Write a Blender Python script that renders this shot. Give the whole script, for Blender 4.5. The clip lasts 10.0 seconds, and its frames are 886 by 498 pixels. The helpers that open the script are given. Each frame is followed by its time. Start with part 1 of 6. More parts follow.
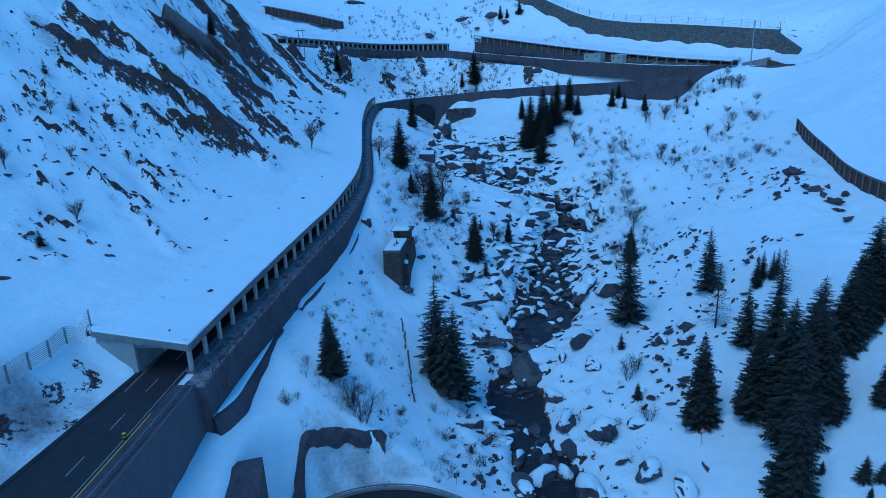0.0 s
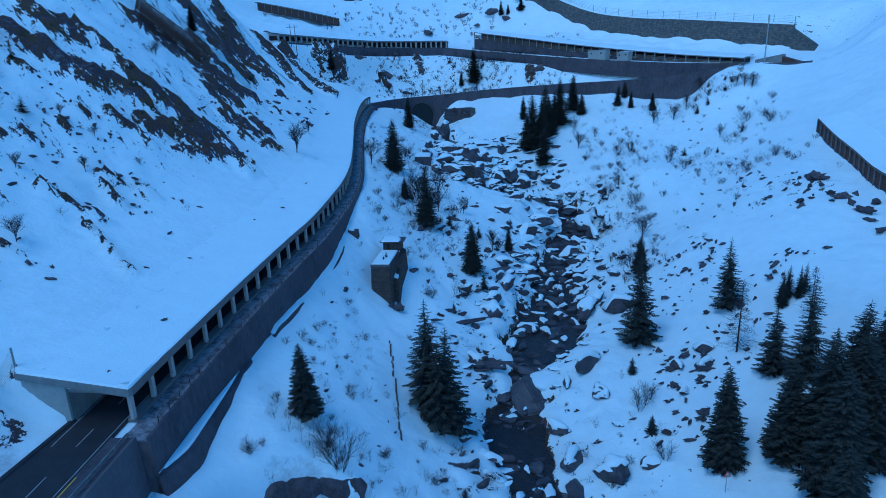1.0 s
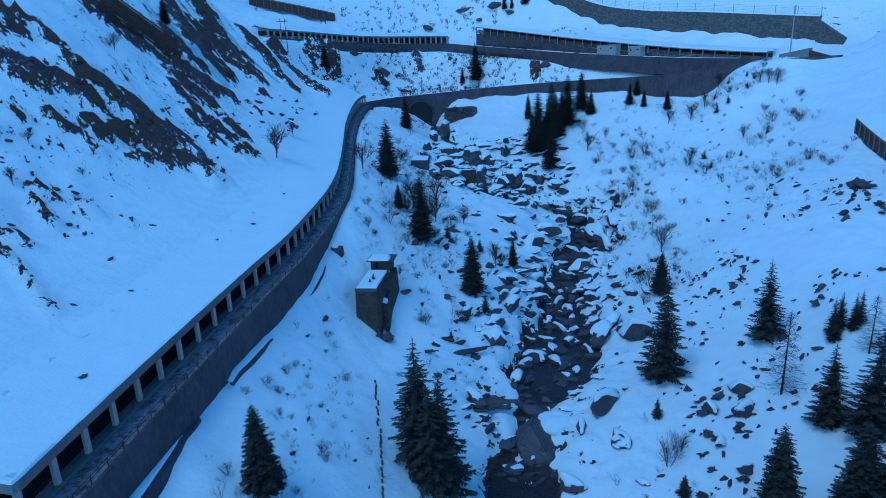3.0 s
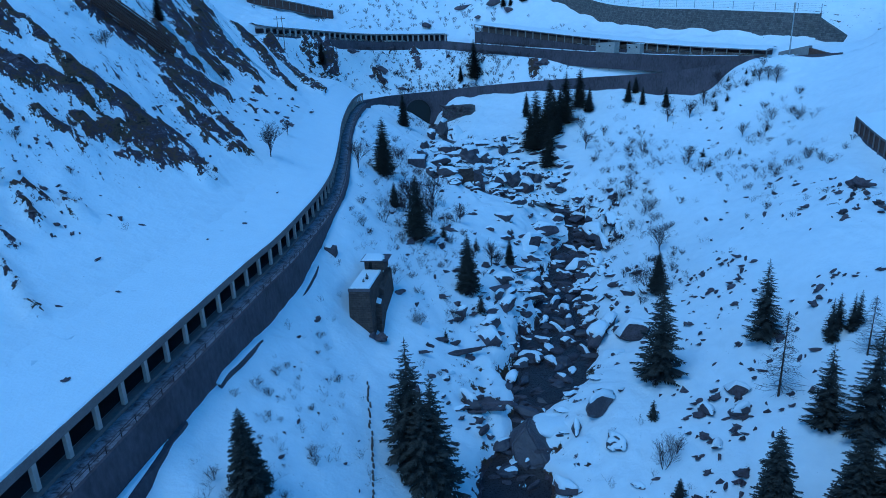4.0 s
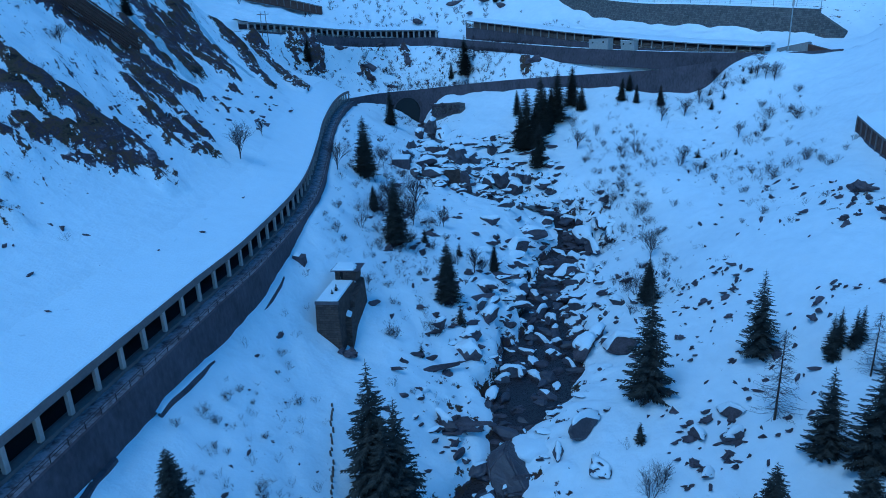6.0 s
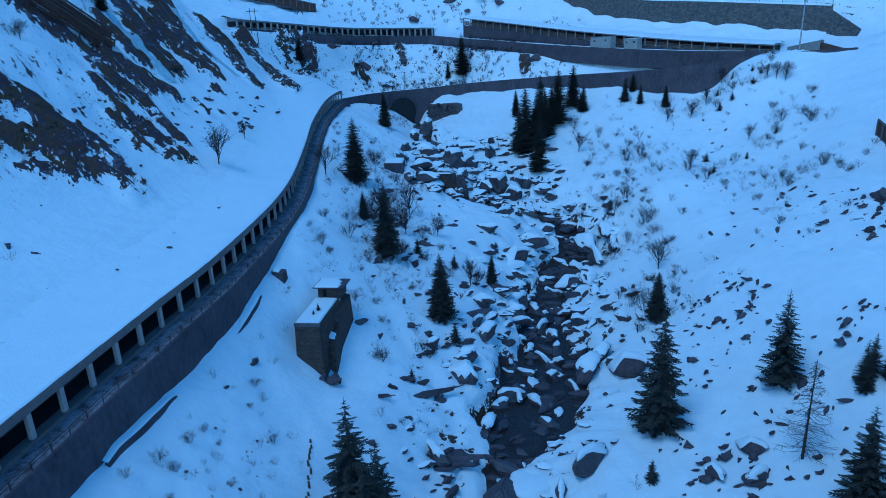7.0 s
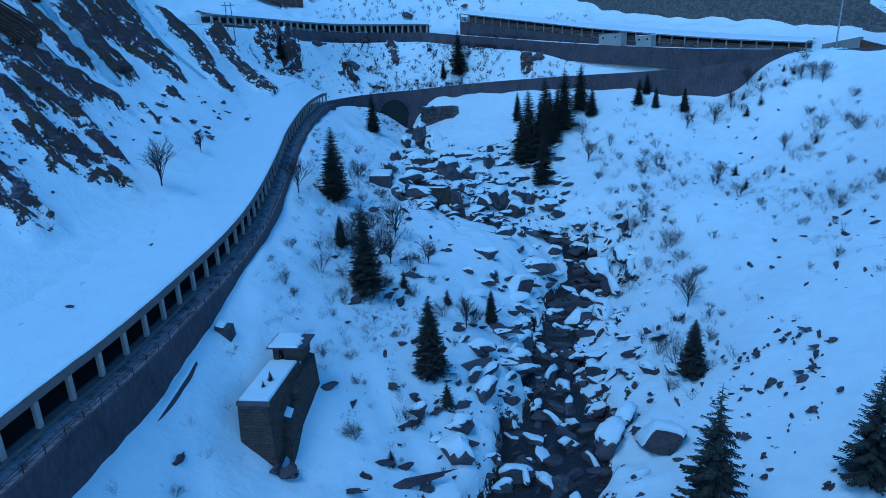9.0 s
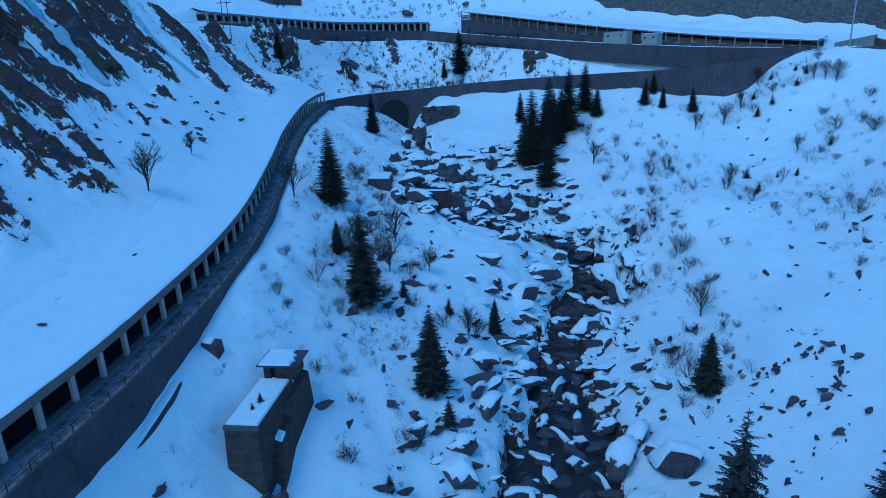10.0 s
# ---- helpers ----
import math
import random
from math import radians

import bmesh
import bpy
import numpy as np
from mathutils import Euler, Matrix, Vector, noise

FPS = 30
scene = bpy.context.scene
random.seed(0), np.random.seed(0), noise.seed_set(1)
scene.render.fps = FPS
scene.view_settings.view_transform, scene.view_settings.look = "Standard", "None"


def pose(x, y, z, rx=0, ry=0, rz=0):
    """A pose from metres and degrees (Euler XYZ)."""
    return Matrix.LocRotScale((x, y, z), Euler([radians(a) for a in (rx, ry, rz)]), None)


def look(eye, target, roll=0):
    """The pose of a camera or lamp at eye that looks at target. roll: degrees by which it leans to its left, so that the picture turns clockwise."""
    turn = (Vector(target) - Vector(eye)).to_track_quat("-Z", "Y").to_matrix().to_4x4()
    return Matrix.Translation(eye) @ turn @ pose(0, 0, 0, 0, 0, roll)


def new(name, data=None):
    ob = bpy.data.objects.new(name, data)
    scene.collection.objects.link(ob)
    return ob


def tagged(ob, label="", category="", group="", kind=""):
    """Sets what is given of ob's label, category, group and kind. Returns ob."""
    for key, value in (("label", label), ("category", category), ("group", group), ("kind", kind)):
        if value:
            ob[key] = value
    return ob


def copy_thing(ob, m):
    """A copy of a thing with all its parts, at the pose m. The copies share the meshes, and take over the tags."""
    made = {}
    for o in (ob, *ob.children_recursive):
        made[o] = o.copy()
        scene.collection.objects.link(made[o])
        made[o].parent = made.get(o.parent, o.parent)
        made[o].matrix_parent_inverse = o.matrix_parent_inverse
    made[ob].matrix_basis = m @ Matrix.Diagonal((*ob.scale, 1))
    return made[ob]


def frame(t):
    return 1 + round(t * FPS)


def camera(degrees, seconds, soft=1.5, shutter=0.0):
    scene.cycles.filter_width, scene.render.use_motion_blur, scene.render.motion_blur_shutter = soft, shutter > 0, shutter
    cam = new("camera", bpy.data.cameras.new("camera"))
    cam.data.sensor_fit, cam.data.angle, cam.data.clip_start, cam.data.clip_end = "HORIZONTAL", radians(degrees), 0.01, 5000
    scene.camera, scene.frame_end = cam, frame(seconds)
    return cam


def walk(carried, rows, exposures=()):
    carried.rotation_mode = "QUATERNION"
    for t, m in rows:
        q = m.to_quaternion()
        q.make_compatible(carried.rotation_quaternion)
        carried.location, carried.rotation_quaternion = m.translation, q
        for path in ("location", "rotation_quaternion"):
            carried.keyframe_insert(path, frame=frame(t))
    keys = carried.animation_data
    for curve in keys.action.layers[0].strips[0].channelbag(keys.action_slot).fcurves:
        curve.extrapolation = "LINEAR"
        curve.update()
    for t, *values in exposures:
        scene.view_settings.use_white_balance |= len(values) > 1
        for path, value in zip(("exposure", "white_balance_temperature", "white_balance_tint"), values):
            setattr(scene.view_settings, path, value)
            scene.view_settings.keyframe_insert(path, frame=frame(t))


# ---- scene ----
cam = camera(73.1, 10.0, soft=0.7)
EXPO, KELVIN, TINT = 0.49, 3790, -11
METRES, EYE, TILT, LEAN, TURN = 100.0, 50.0, -16.0, 2.0, 0.0
ROWS = [
    (0.0, 0.0, 0.0, 0.0, 0.0, 0.0, -0.0),
    (0.5, 0.0141, 0.0768, 0.0215, 0.09, -0.06, 0.0),
    (1.0, 0.0241, 0.154, 0.0409, 0.2, -0.1, 0.04),
    (1.5, 0.0318, 0.235, 0.0629, 0.3, -0.16, 0.04),
    (2.0, 0.0409, 0.3122, 0.0862, 0.36, -0.2, 0.04),
    (2.5, 0.0418, 0.3507, 0.0942, 0.45, -0.22, 0.08),
    (4.0, 0.0586, 0.3817, 0.1009, 0.57, -0.48, 0.09),
    (4.5, 0.0748, 0.3991, 0.1054, 0.56, -0.54, 0.09),
    (5.0, 0.0925, 0.4177, 0.1109, 0.53, -0.62, 0.08),
    (5.5, 0.106, 0.4399, 0.1174, 0.51, -0.68, 0.1),
    (7.0, 0.1278, 0.5928, 0.1612, 0.37, -0.8, 0.1),
    (7.5, 0.1384, 0.6693, 0.1843, 0.31, -0.82, 0.09),
    (8.0, 0.1462, 0.7421, 0.2094, 0.27, -0.84, 0.1),
    (8.5, 0.1471, 0.8054, 0.2284, 0.24, -0.9, 0.1),
    (9.0, 0.1457, 0.8678, 0.2471, 0.23, -0.95, 0.13),
    (9.5, 0.1442, 0.9146, 0.2612, 0.23, -0.98, 0.14),
    (10.0, 0.1427, 0.9341, 0.2659, 0.26, -1.04, 0.13),
]
walk(cam, [(t, pose(0, 0, EYE, TILT, LEAN, TURN) @ pose(METRES * x, METRES * y, METRES * z, 90 + pitch, roll, yaw)) for t, x, y, z, yaw, pitch, roll in ROWS],
     exposures=[(0.0, EXPO, KELVIN, TINT), (10.0, EXPO, KELVIN, TINT)])

from functools import partial

# ---- light: blue dusk in a shaded valley, no direct sun ----
world = bpy.data.worlds.new("dusk_sky")
scene.world = world
world.use_nodes = True
wn, wl = world.node_tree.nodes, world.node_tree.links
sky = wn.new("ShaderNodeTexSky")
sky.sky_type = "NISHITA"
sky.sun_disc = False
sky.sun_elevation, sky.sun_rotation = radians(9), radians(200)
sky.air_density, sky.dust_density, sky.ozone_density = 1.0, 0.6, 4.0
wl.new(sky.outputs[0], wn["Background"].inputs[0])
wn["Background"].inputs[1].default_value = 0.15
# added wide soft lamp for the brighter sky, aimed to lift the right slope
sun = bpy.data.lights.new("sun", "SUN")
sun.energy, sun.angle, sun.color = 0.55, radians(30), (1.0, 0.95, 0.89)
sky_fill_ob = new("sun", sun)
sky_fill_ob.matrix_world = look((0, 0, 300), (120, 100, 0))


# ---- materials ----
def material(name, color, rough=0.8, scale=1.0, vary=0.25, bump=0.3, fine=12.0, metal=0.0, tint=None, spec=0.3, stretch=(1, 1, 1), per_object=0.0):
    """A mottled surface: two scales of noise on colour, roughness and relief."""
    m = bpy.data.materials.new(name)
    m.use_nodes = True
    n, l = m.node_tree.nodes, m.node_tree.links
    b = n["Principled BSDF"]
    b.inputs["Metallic"].default_value = metal
    b.inputs["Specular IOR Level"].default_value = spec
    geo = n.new("ShaderNodeNewGeometry")
    mp = n.new("ShaderNodeMapping")
    mp.inputs["Scale"].default_value = stretch
    l.new(geo.outputs["Position"], mp.inputs["Vector"])
    big, small = n.new("ShaderNodeTexNoise"), n.new("ShaderNodeTexNoise")
    for tex, sc, det in ((big, scale, 4), (small, scale * fine, 5)):
        tex.inputs["Scale"].default_value = sc
        tex.inputs["Detail"].default_value = det
        tex.inputs["Roughness"].default_value = 0.6
        l.new(mp.outputs[0], tex.inputs["Vector"])
    add = n.new("ShaderNodeMath")
    add.operation = "ADD"
    l.new(big.outputs[0], add.inputs[0])
    l.new(small.outputs[0], add.inputs[1])
    last = add.outputs[0]
    if per_object:
        info, mul = n.new("ShaderNodeObjectInfo"), n.new("ShaderNodeMath")
        mul.operation = "MULTIPLY_ADD"
        mul.inputs[1].default_value = per_object
        l.new(info.outputs["Random"], mul.inputs[0])
        l.new(last, mul.inputs[2])
        last = mul.outputs[0]
    ramp = n.new("ShaderNodeValToRGB")
    c2 = tint or color
    e = ramp.color_ramp.elements
    e[0].position, e[1].position = 0.32, 0.7
    e[0].color = (*[c * (1 - vary) for c in color], 1)
    e[1].color = (*[min(1, c * (1 + vary)) for c in c2], 1)
    half = n.new("ShaderNodeMath")
    half.operation = "MULTIPLY"
    half.inputs[1].default_value = 0.5
    l.new(last, half.inputs[0])
    l.new(half.outputs[0], ramp.inputs[0])
    l.new(ramp.outputs[0], b.inputs["Base Color"])
    rr = n.new("ShaderNodeMapRange")
    rr.inputs[3].default_value, rr.inputs[4].default_value = max(0.02, rough - 0.12), min(1, rough + 0.1)
    l.new(small.outputs[0], rr.inputs[0])
    l.new(rr.outputs[0], b.inputs["Roughness"])
    bm_ = n.new("ShaderNodeBump")
    bm_.inputs["Strength"].default_value = bump
    bm_.inputs["Distance"].default_value = 0.6 / scale / 4
    l.new(add.outputs[0], bm_.inputs["Height"])
    l.new(bm_.outputs[0], b.inputs["Normal"])
    return m


def snow_material(name="snow"):
    m = material(name, (0.89, 0.90, 0.91), 0.75, 0.25, 0.04, 0.25, 9.0, spec=0.2)
    return m


def ground_material():
    """Snow over dark rock: the rock shows where the vertex value 'rock' and the noise say so."""
    m = bpy.data.materials.new("snow_and_rock")
    m.use_nodes = True
    n, l = m.node_tree.nodes, m.node_tree.links
    b = n["Principled BSDF"]
    b.inputs["Specular IOR Level"].default_value = 0.25
    geo, att = n.new("ShaderNodeNewGeometry"), n.new("ShaderNodeAttribute")
    att.attribute_name = "rock"

    def noise_tex(sc, det, rough=0.6, stretch=None, turn=(0, 0, 0)):
        mp = n.new("ShaderNodeMapping")
        mp.inputs["Scale"].default_value = stretch or (1, 1, 1)
        mp.inputs["Rotation"].default_value = turn
        l.new(geo.outputs["Position"], mp.inputs["Vector"])
        t = n.new("ShaderNodeTexNoise")
        t.inputs["Scale"].default_value, t.inputs["Detail"].default_value, t.inputs["Roughness"].default_value = sc, det, rough
        l.new(mp.outputs[0], t.inputs["Vector"])
        return t.outputs[0]

    def math_node(op, a, c, d=None):
        k = n.new("ShaderNodeMath")
        k.operation = op
        for i, v in enumerate((a, c, d)):
            if v is None:
                continue
            if isinstance(v, (int, float)):
                k.inputs[i].default_value = v
            else:
                l.new(v, k.inputs[i])
        return k.outputs[0]

    fine, mid, big = noise_tex(1.3, 6, 0.7), noise_tex(0.35, 5), noise_tex(0.06, 4)
    streak_map = n.new("ShaderNodeMapping")
    streak_map.vector_type = "TEXTURE"
    streak_map.inputs["Rotation"].default_value = (0, 0.45, radians(-30))
    streak_map.inputs["Scale"].default_value = (5.0, 1.0, 1.2)
    l.new(geo.outputs["Position"], streak_map.inputs["Vector"])
    streak = n.new("ShaderNodeTexNoise")
    streak.inputs["Scale"].default_value, streak.inputs["Detail"].default_value, streak.inputs["Roughness"].default_value = 0.7, 5, 0.65
    l.new(streak_map.outputs[0], streak.inputs["Vector"])
    att2 = n.new("ShaderNodeAttribute")
    att2.attribute_name = "streaks"
    blend = n.new("ShaderNodeMix")
    l.new(att2.outputs["Fac"], blend.inputs[0])
    l.new(mid, blend.inputs[2])
    l.new(streak.outputs[0], blend.inputs[3])
    edge = math_node("MULTIPLY_ADD", fine, 1.1, math_node("MULTIPLY_ADD", blend.outputs[0], 1.9, att.outputs["Fac"]))
    mask = n.new("ShaderNodeMapRange")
    mask.interpolation_type = "SMOOTHSTEP"
    mask.inputs[1].default_value, mask.inputs[2].default_value = 2.0, 2.08
    l.new(edge, mask.inputs[0])
    rock = n.new("ShaderNodeValToRGB")
    e = rock.color_ramp.elements
    e[0].position, e[0].color = 0.1, (0.014, 0.009, 0.010, 1)
    e[1].position, e[1].color = 0.95, (0.18, 0.145, 0.16, 1)
    k = rock.color_ramp.elements.new(0.28)
    k.color = (0.075, 0.056, 0.026, 1)
    k = rock.color_ramp.elements.new(0.42)
    k.color = (0.095, 0.056, 0.034, 1)
    k = rock.color_ramp.elements.new(0.62)
    k.color = (0.046, 0.031, 0.040, 1)
    k = rock.color_ramp.elements.new(0.52)
    k.color = (0.062, 0.044, 0.052, 1)
    wide = n.new("ShaderNodeMapRange")
    wide.inputs[1].default_value, wide.inputs[2].default_value = 0.39, 0.62
    l.new(math_node("MULTIPLY_ADD", noise_tex(0.24, 10, 0.82, (1, 0.5, 1.5), (0.4, 0.5, 0.6)), 0.75, math_node("MULTIPLY", big, 0.25)), wide.inputs[0])
    l.new(wide.outputs[0], rock.inputs[0])
    snow = n.new("ShaderNodeValToRGB")
    e = snow.color_ramp.elements
    e[0].position, e[0].color = 0.3, (0.82, 0.83, 0.84, 1)
    e[1].position, e[1].color = 0.65, (0.92, 0.925, 0.93, 1)
    l.new(math_node("MULTIPLY_ADD", mid, 0.5, math_node("MULTIPLY", big, 0.5)), snow.inputs[0])
    att3 = n.new("ShaderNodeAttribute")
    att3.attribute_name = "dirt"
    grit = n.new("ShaderNodeMapRange")
    grit.inputs[1].default_value, grit.inputs[2].default_value, grit.inputs[4].default_value = 0.62, 1.1, 0.85
    l.new(math_node("MULTIPLY_ADD", mid, 0.5, math_node("MULTIPLY_ADD", fine, 0.4, math_node("MULTIPLY", att3.outputs["Fac"], 0.6))), grit.inputs[0])
    soiled = n.new("ShaderNodeMix")
    soiled.data_type = "RGBA"
    l.new(math_node("MULTIPLY", grit.outputs[0], math_node("MINIMUM", math_node("MULTIPLY", att3.outputs["Fac"], 3.0), 1.0)), soiled.inputs[0])
    l.new(snow.outputs[0], soiled.inputs[6])
    soiled.inputs[7].default_value = (0.13, 0.10, 0.10, 1)
    mix = n.new("ShaderNodeMix")
    mix.data_type = "RGBA"
    l.new(mask.outputs[0], mix.inputs[0])
    l.new(soiled.outputs[2], mix.inputs[6])
    l.new(rock.outputs[0], mix.inputs[7])
    l.new(mix.outputs[2], b.inputs["Base Color"])
    rg = n.new("ShaderNodeMapRange")
    rg.inputs[3].default_value, rg.inputs[4].default_value = 0.75, 0.6
    l.new(mask.outputs[0], rg.inputs[0])
    l.new(rg.outputs[0], b.inputs["Roughness"])
    hgt = math_node("MULTIPLY_ADD", mask.outputs[0], math_node("MULTIPLY", fine, 1.6), math_node("MULTIPLY_ADD", mid, 0.9, math_node("MULTIPLY", fine, 0.36)))
    hgt = math_node("MULTIPLY_ADD", mask.outputs[0], -0.5, hgt)
    bp = n.new("ShaderNodeBump")
    bp.inputs["Strength"].default_value, bp.inputs["Distance"].default_value = 0.6, 0.7
    l.new(hgt, bp.inputs["Height"])
    l.new(bp.outputs[0], b.inputs["Normal"])
    return m


def slush_material():
    """Trodden snow and bare wet patches, veined at two scales."""
    m = material("slushy_ledge", (0.08, 0.06, 0.062), 0.6, 0.55, 0.4, 0.4, 3.0)
    n, l = m.node_tree.nodes, m.node_tree.links
    geo = next(k for k in n if k.type == "NEW_GEOMETRY")
    patch, vein = n.new("ShaderNodeTexNoise"), n.new("ShaderNodeTexNoise")
    patch.inputs["Scale"].default_value, patch.inputs["Detail"].default_value, patch.inputs["Roughness"].default_value = 0.5, 7, 0.75
    vein.inputs["Scale"].default_value, vein.inputs["Detail"].default_value, vein.inputs["Distortion"].default_value = 0.9, 3, 1.6
    mask = n.new("ShaderNodeMath")
    mask.operation = "MULTIPLY_ADD"
    mask.inputs[1].default_value = 0.45
    for k in (patch, vein):
        l.new(geo.outputs["Position"], k.inputs["Vector"])
    l.new(vein.outputs[0], mask.inputs[0])
    l.new(patch.outputs[0], mask.inputs[2])
    cut = n.new("ShaderNodeMapRange")
    cut.inputs[1].default_value, cut.inputs[2].default_value, cut.inputs[4].default_value = 0.58, 0.82, 0.85
    l.new(mask.outputs[0], cut.inputs[0])
    mix = n.new("ShaderNodeMix")
    mix.data_type = "RGBA"
    b = n["Principled BSDF"]
    l.new(cut.outputs[0], mix.inputs[0])
    l.new(b.inputs["Base Color"].links[0].from_socket, mix.inputs[6])
    mix.inputs[7].default_value = (0.34, 0.31, 0.33, 1)
    l.new(mix.outputs[2], b.inputs["Base Color"])
    return m


SNOW = snow_material()
SLUSH = slush_material()
GROUND = ground_material()
ROCK = material("rock", (0.040, 0.032, 0.037), 0.75, 0.6, 0.6, 0.8, 5.0, per_object=0.4, tint=(0.077, 0.062, 0.068))
WET_ROCK = material("wet_rock", (0.058, 0.048, 0.055), 0.45, 0.5, 0.5, 0.5, 6.0, per_object=0.3, spec=0.5)
CONCRETE = material("concrete", (0.26, 0.245, 0.235), 0.8, 0.3, 0.28, 0.15, 10.0, stretch=(1, 1, 0.35))
DARK_CONCRETE = material("weathered_concrete", (0.068, 0.056, 0.066), 0.8, 0.16, 0.32, 0.15, 8.0, stretch=(1, 1, 0.5), tint=(0.090, 0.076, 0.086))
ASPHALT = material("asphalt", (0.031, 0.027, 0.032), 0.6, 0.4, 0.35, 0.15, 30.0)
BEAM_CONCRETE = material("beam_concrete", (0.19, 0.16, 0.148), 0.8, 0.3, 0.25, 0.15, 10.0)
PALE_CONCRETE = material("pale_concrete", (0.42, 0.37, 0.33), 0.8, 0.4, 0.2, 0.15, 10.0, stretch=(1, 1, 0.4))
STEEL = material("galvanised_steel", (0.35, 0.36, 0.37), 0.45, 1.0, 0.2, 0.05, 8.0, metal=0.7)
RUST = material("rusty_steel", (0.10, 0.06, 0.045), 0.8, 0.8, 0.4, 0.2, 8.0)
DARK_STEEL = material("dark_steel", (0.05, 0.045, 0.05), 0.55, 1.0, 0.3, 0.05, 8.0, metal=0.4)
GREY_CONCRETE = material("grey_concrete", (0.112, 0.098, 0.108), 0.8, 0.2, 0.3, 0.15, 9.0, stretch=(1, 1, 0.6))
WOOD = material("old_timber", (0.13, 0.10, 0.08), 0.85, 0.6, 0.4, 0.3, 8.0)
NEEDLES = material("spruce_needles", (0.036, 0.036, 0.031), 0.8, 0.6, 0.5, 0.0, 4.0, tint=(0.060, 0.056, 0.047), spec=0.15)
BARK = material("bark", (0.075, 0.058, 0.045), 0.9, 1.5, 0.35, 0.3, 6.0)
TWIG = material("bare_twig", (0.048, 0.038, 0.042), 0.9, 1.5, 0.3, 0.0, 4.0)
WHITE_LINE = material("road_paint", (0.36, 0.34, 0.32), 0.6, 1.5, 0.45, 0.05, 8.0)
YELLOW = material("yellow_paint", (0.62, 0.42, 0.05), 0.6, 1.5, 0.2, 0.05, 8.0)
# black of signs and bollard; also colours in the shade of vault and doorway
BLACK = material("black_paint_and_shade", (0.02, 0.02, 0.02), 0.6, 1.5, 0.2, 0.0, 8.0)
RED = material("red_paint", (0.4, 0.04, 0.03), 0.5, 1.5, 0.2, 0.0, 8.0)
PLASTER = material("pale_plaster", (0.40, 0.38, 0.35), 0.85, 0.7, 0.2, 0.1, 8.0)
FOAM = material("white_water", (0.62, 0.70, 0.74), 0.5, 1.2, 0.3, 0.5, 5.0)
WATER = material("dark_water", (0.034, 0.026, 0.025), 0.3, 0.5, 0.5, 0.5, 6.0, spec=0.25)
ICE = material("pale_ice", (0.50, 0.56, 0.60), 0.3, 0.5, 0.25, 0.4, 6.0, spec=0.5)


# ---- building helpers ----
def part(name, bm, mat, parent=None, label="", smooth=False):
    """Links a bmesh as one mesh object, under parent if given."""
    me = bpy.data.meshes.new(name)
    if smooth:
        for f in bm.faces:
            f.smooth = True
    bm.to_mesh(me)
    bm.free()
    me.materials.append(mat)
    ob = new(name, me)
    if parent:
        ob.parent = parent
    return tagged(ob, label)


def mesh_part(name, verts, faces, mat, parent=None, label="", smooth=False):
    me = bpy.data.meshes.new(name)
    me.from_pydata([tuple(v) for v in verts], [], faces)
    me.materials.append(mat)
    if smooth:
        me.polygons.foreach_set("use_smooth", [True] * len(me.polygons))
    me.update()
    ob = new(name, me)
    if parent:
        ob.parent = parent
    return tagged(ob, label)


def box(bm, cx, cy, cz, sx, sy, sz, turn=0.0, bevel=0.0):
    """A box of full size sx, sy, sz, turned about z by radians."""
    made = bmesh.ops.create_cube(bm, size=1.0)["verts"]
    bmesh.ops.scale(bm, vec=(sx, sy, sz), verts=made)
    if bevel:
        edges = list({e for v in made for e in v.link_edges})
        made = list({v for f in bmesh.ops.bevel(bm, geom=edges, offset=bevel, segments=1, affect="EDGES")["faces"] for v in f.verts} | {v for v in made if v.is_valid})
    bmesh.ops.rotate(bm, verts=made, cent=(0, 0, 0), matrix=Matrix.Rotation(turn, 3, "Z"))
    bmesh.ops.translate(bm, verts=made, vec=(cx, cy, cz))
    return made


def tube(verts, faces, a, b, ra, rb, sides=5):
    """Adds a tapered tube from a to b to lists of verts and faces."""
    a, b = Vector(a), Vector(b)
    d = (b - a).normalized()
    u = d.orthogonal().normalized()
    w = d.cross(u)
    i0 = len(verts)
    for p, r in ((a, ra), (b, rb)):
        for k in range(sides):
            t = 2 * math.pi * k / sides
            verts.append(p + (u * math.cos(t) + w * math.sin(t)) * r)
    for k in range(sides):
        j = (k + 1) % sides
        faces.append((i0 + k, i0 + j, i0 + sides + j, i0 + sides + k))
    faces.append(tuple(i0 + sides + k for k in range(sides)))


def empty(name, m, label="", category="", group="", kind=""):
    ob = new(name)
    ob.matrix_world = m
    return tagged(ob, label, category, group, kind)


def smooth_line(points, step):
    """A Catmull-Rom line through the points, sampled about every step metres."""
    p = np.array(points, float)
    p = np.vstack([2 * p[0] - p[1], p, 2 * p[-1] - p[-2]])
    out = []
    for i in range(1, len(p) - 2):
        n = max(2, int(np.linalg.norm(p[i + 1] - p[i]) / step))
        for k in range(n):
            t = k / n
            out.append(0.5 * (2 * p[i] + (p[i + 1] - p[i - 1]) * t + (2 * p[i - 1] - 5 * p[i] + 4 * p[i + 1] - p[i + 2]) * t * t + (3 * p[i] - p[i - 1] - 3 * p[i + 1] + p[i + 2]) * t ** 3))
    out.append(p[-2])
    return np.array(out)


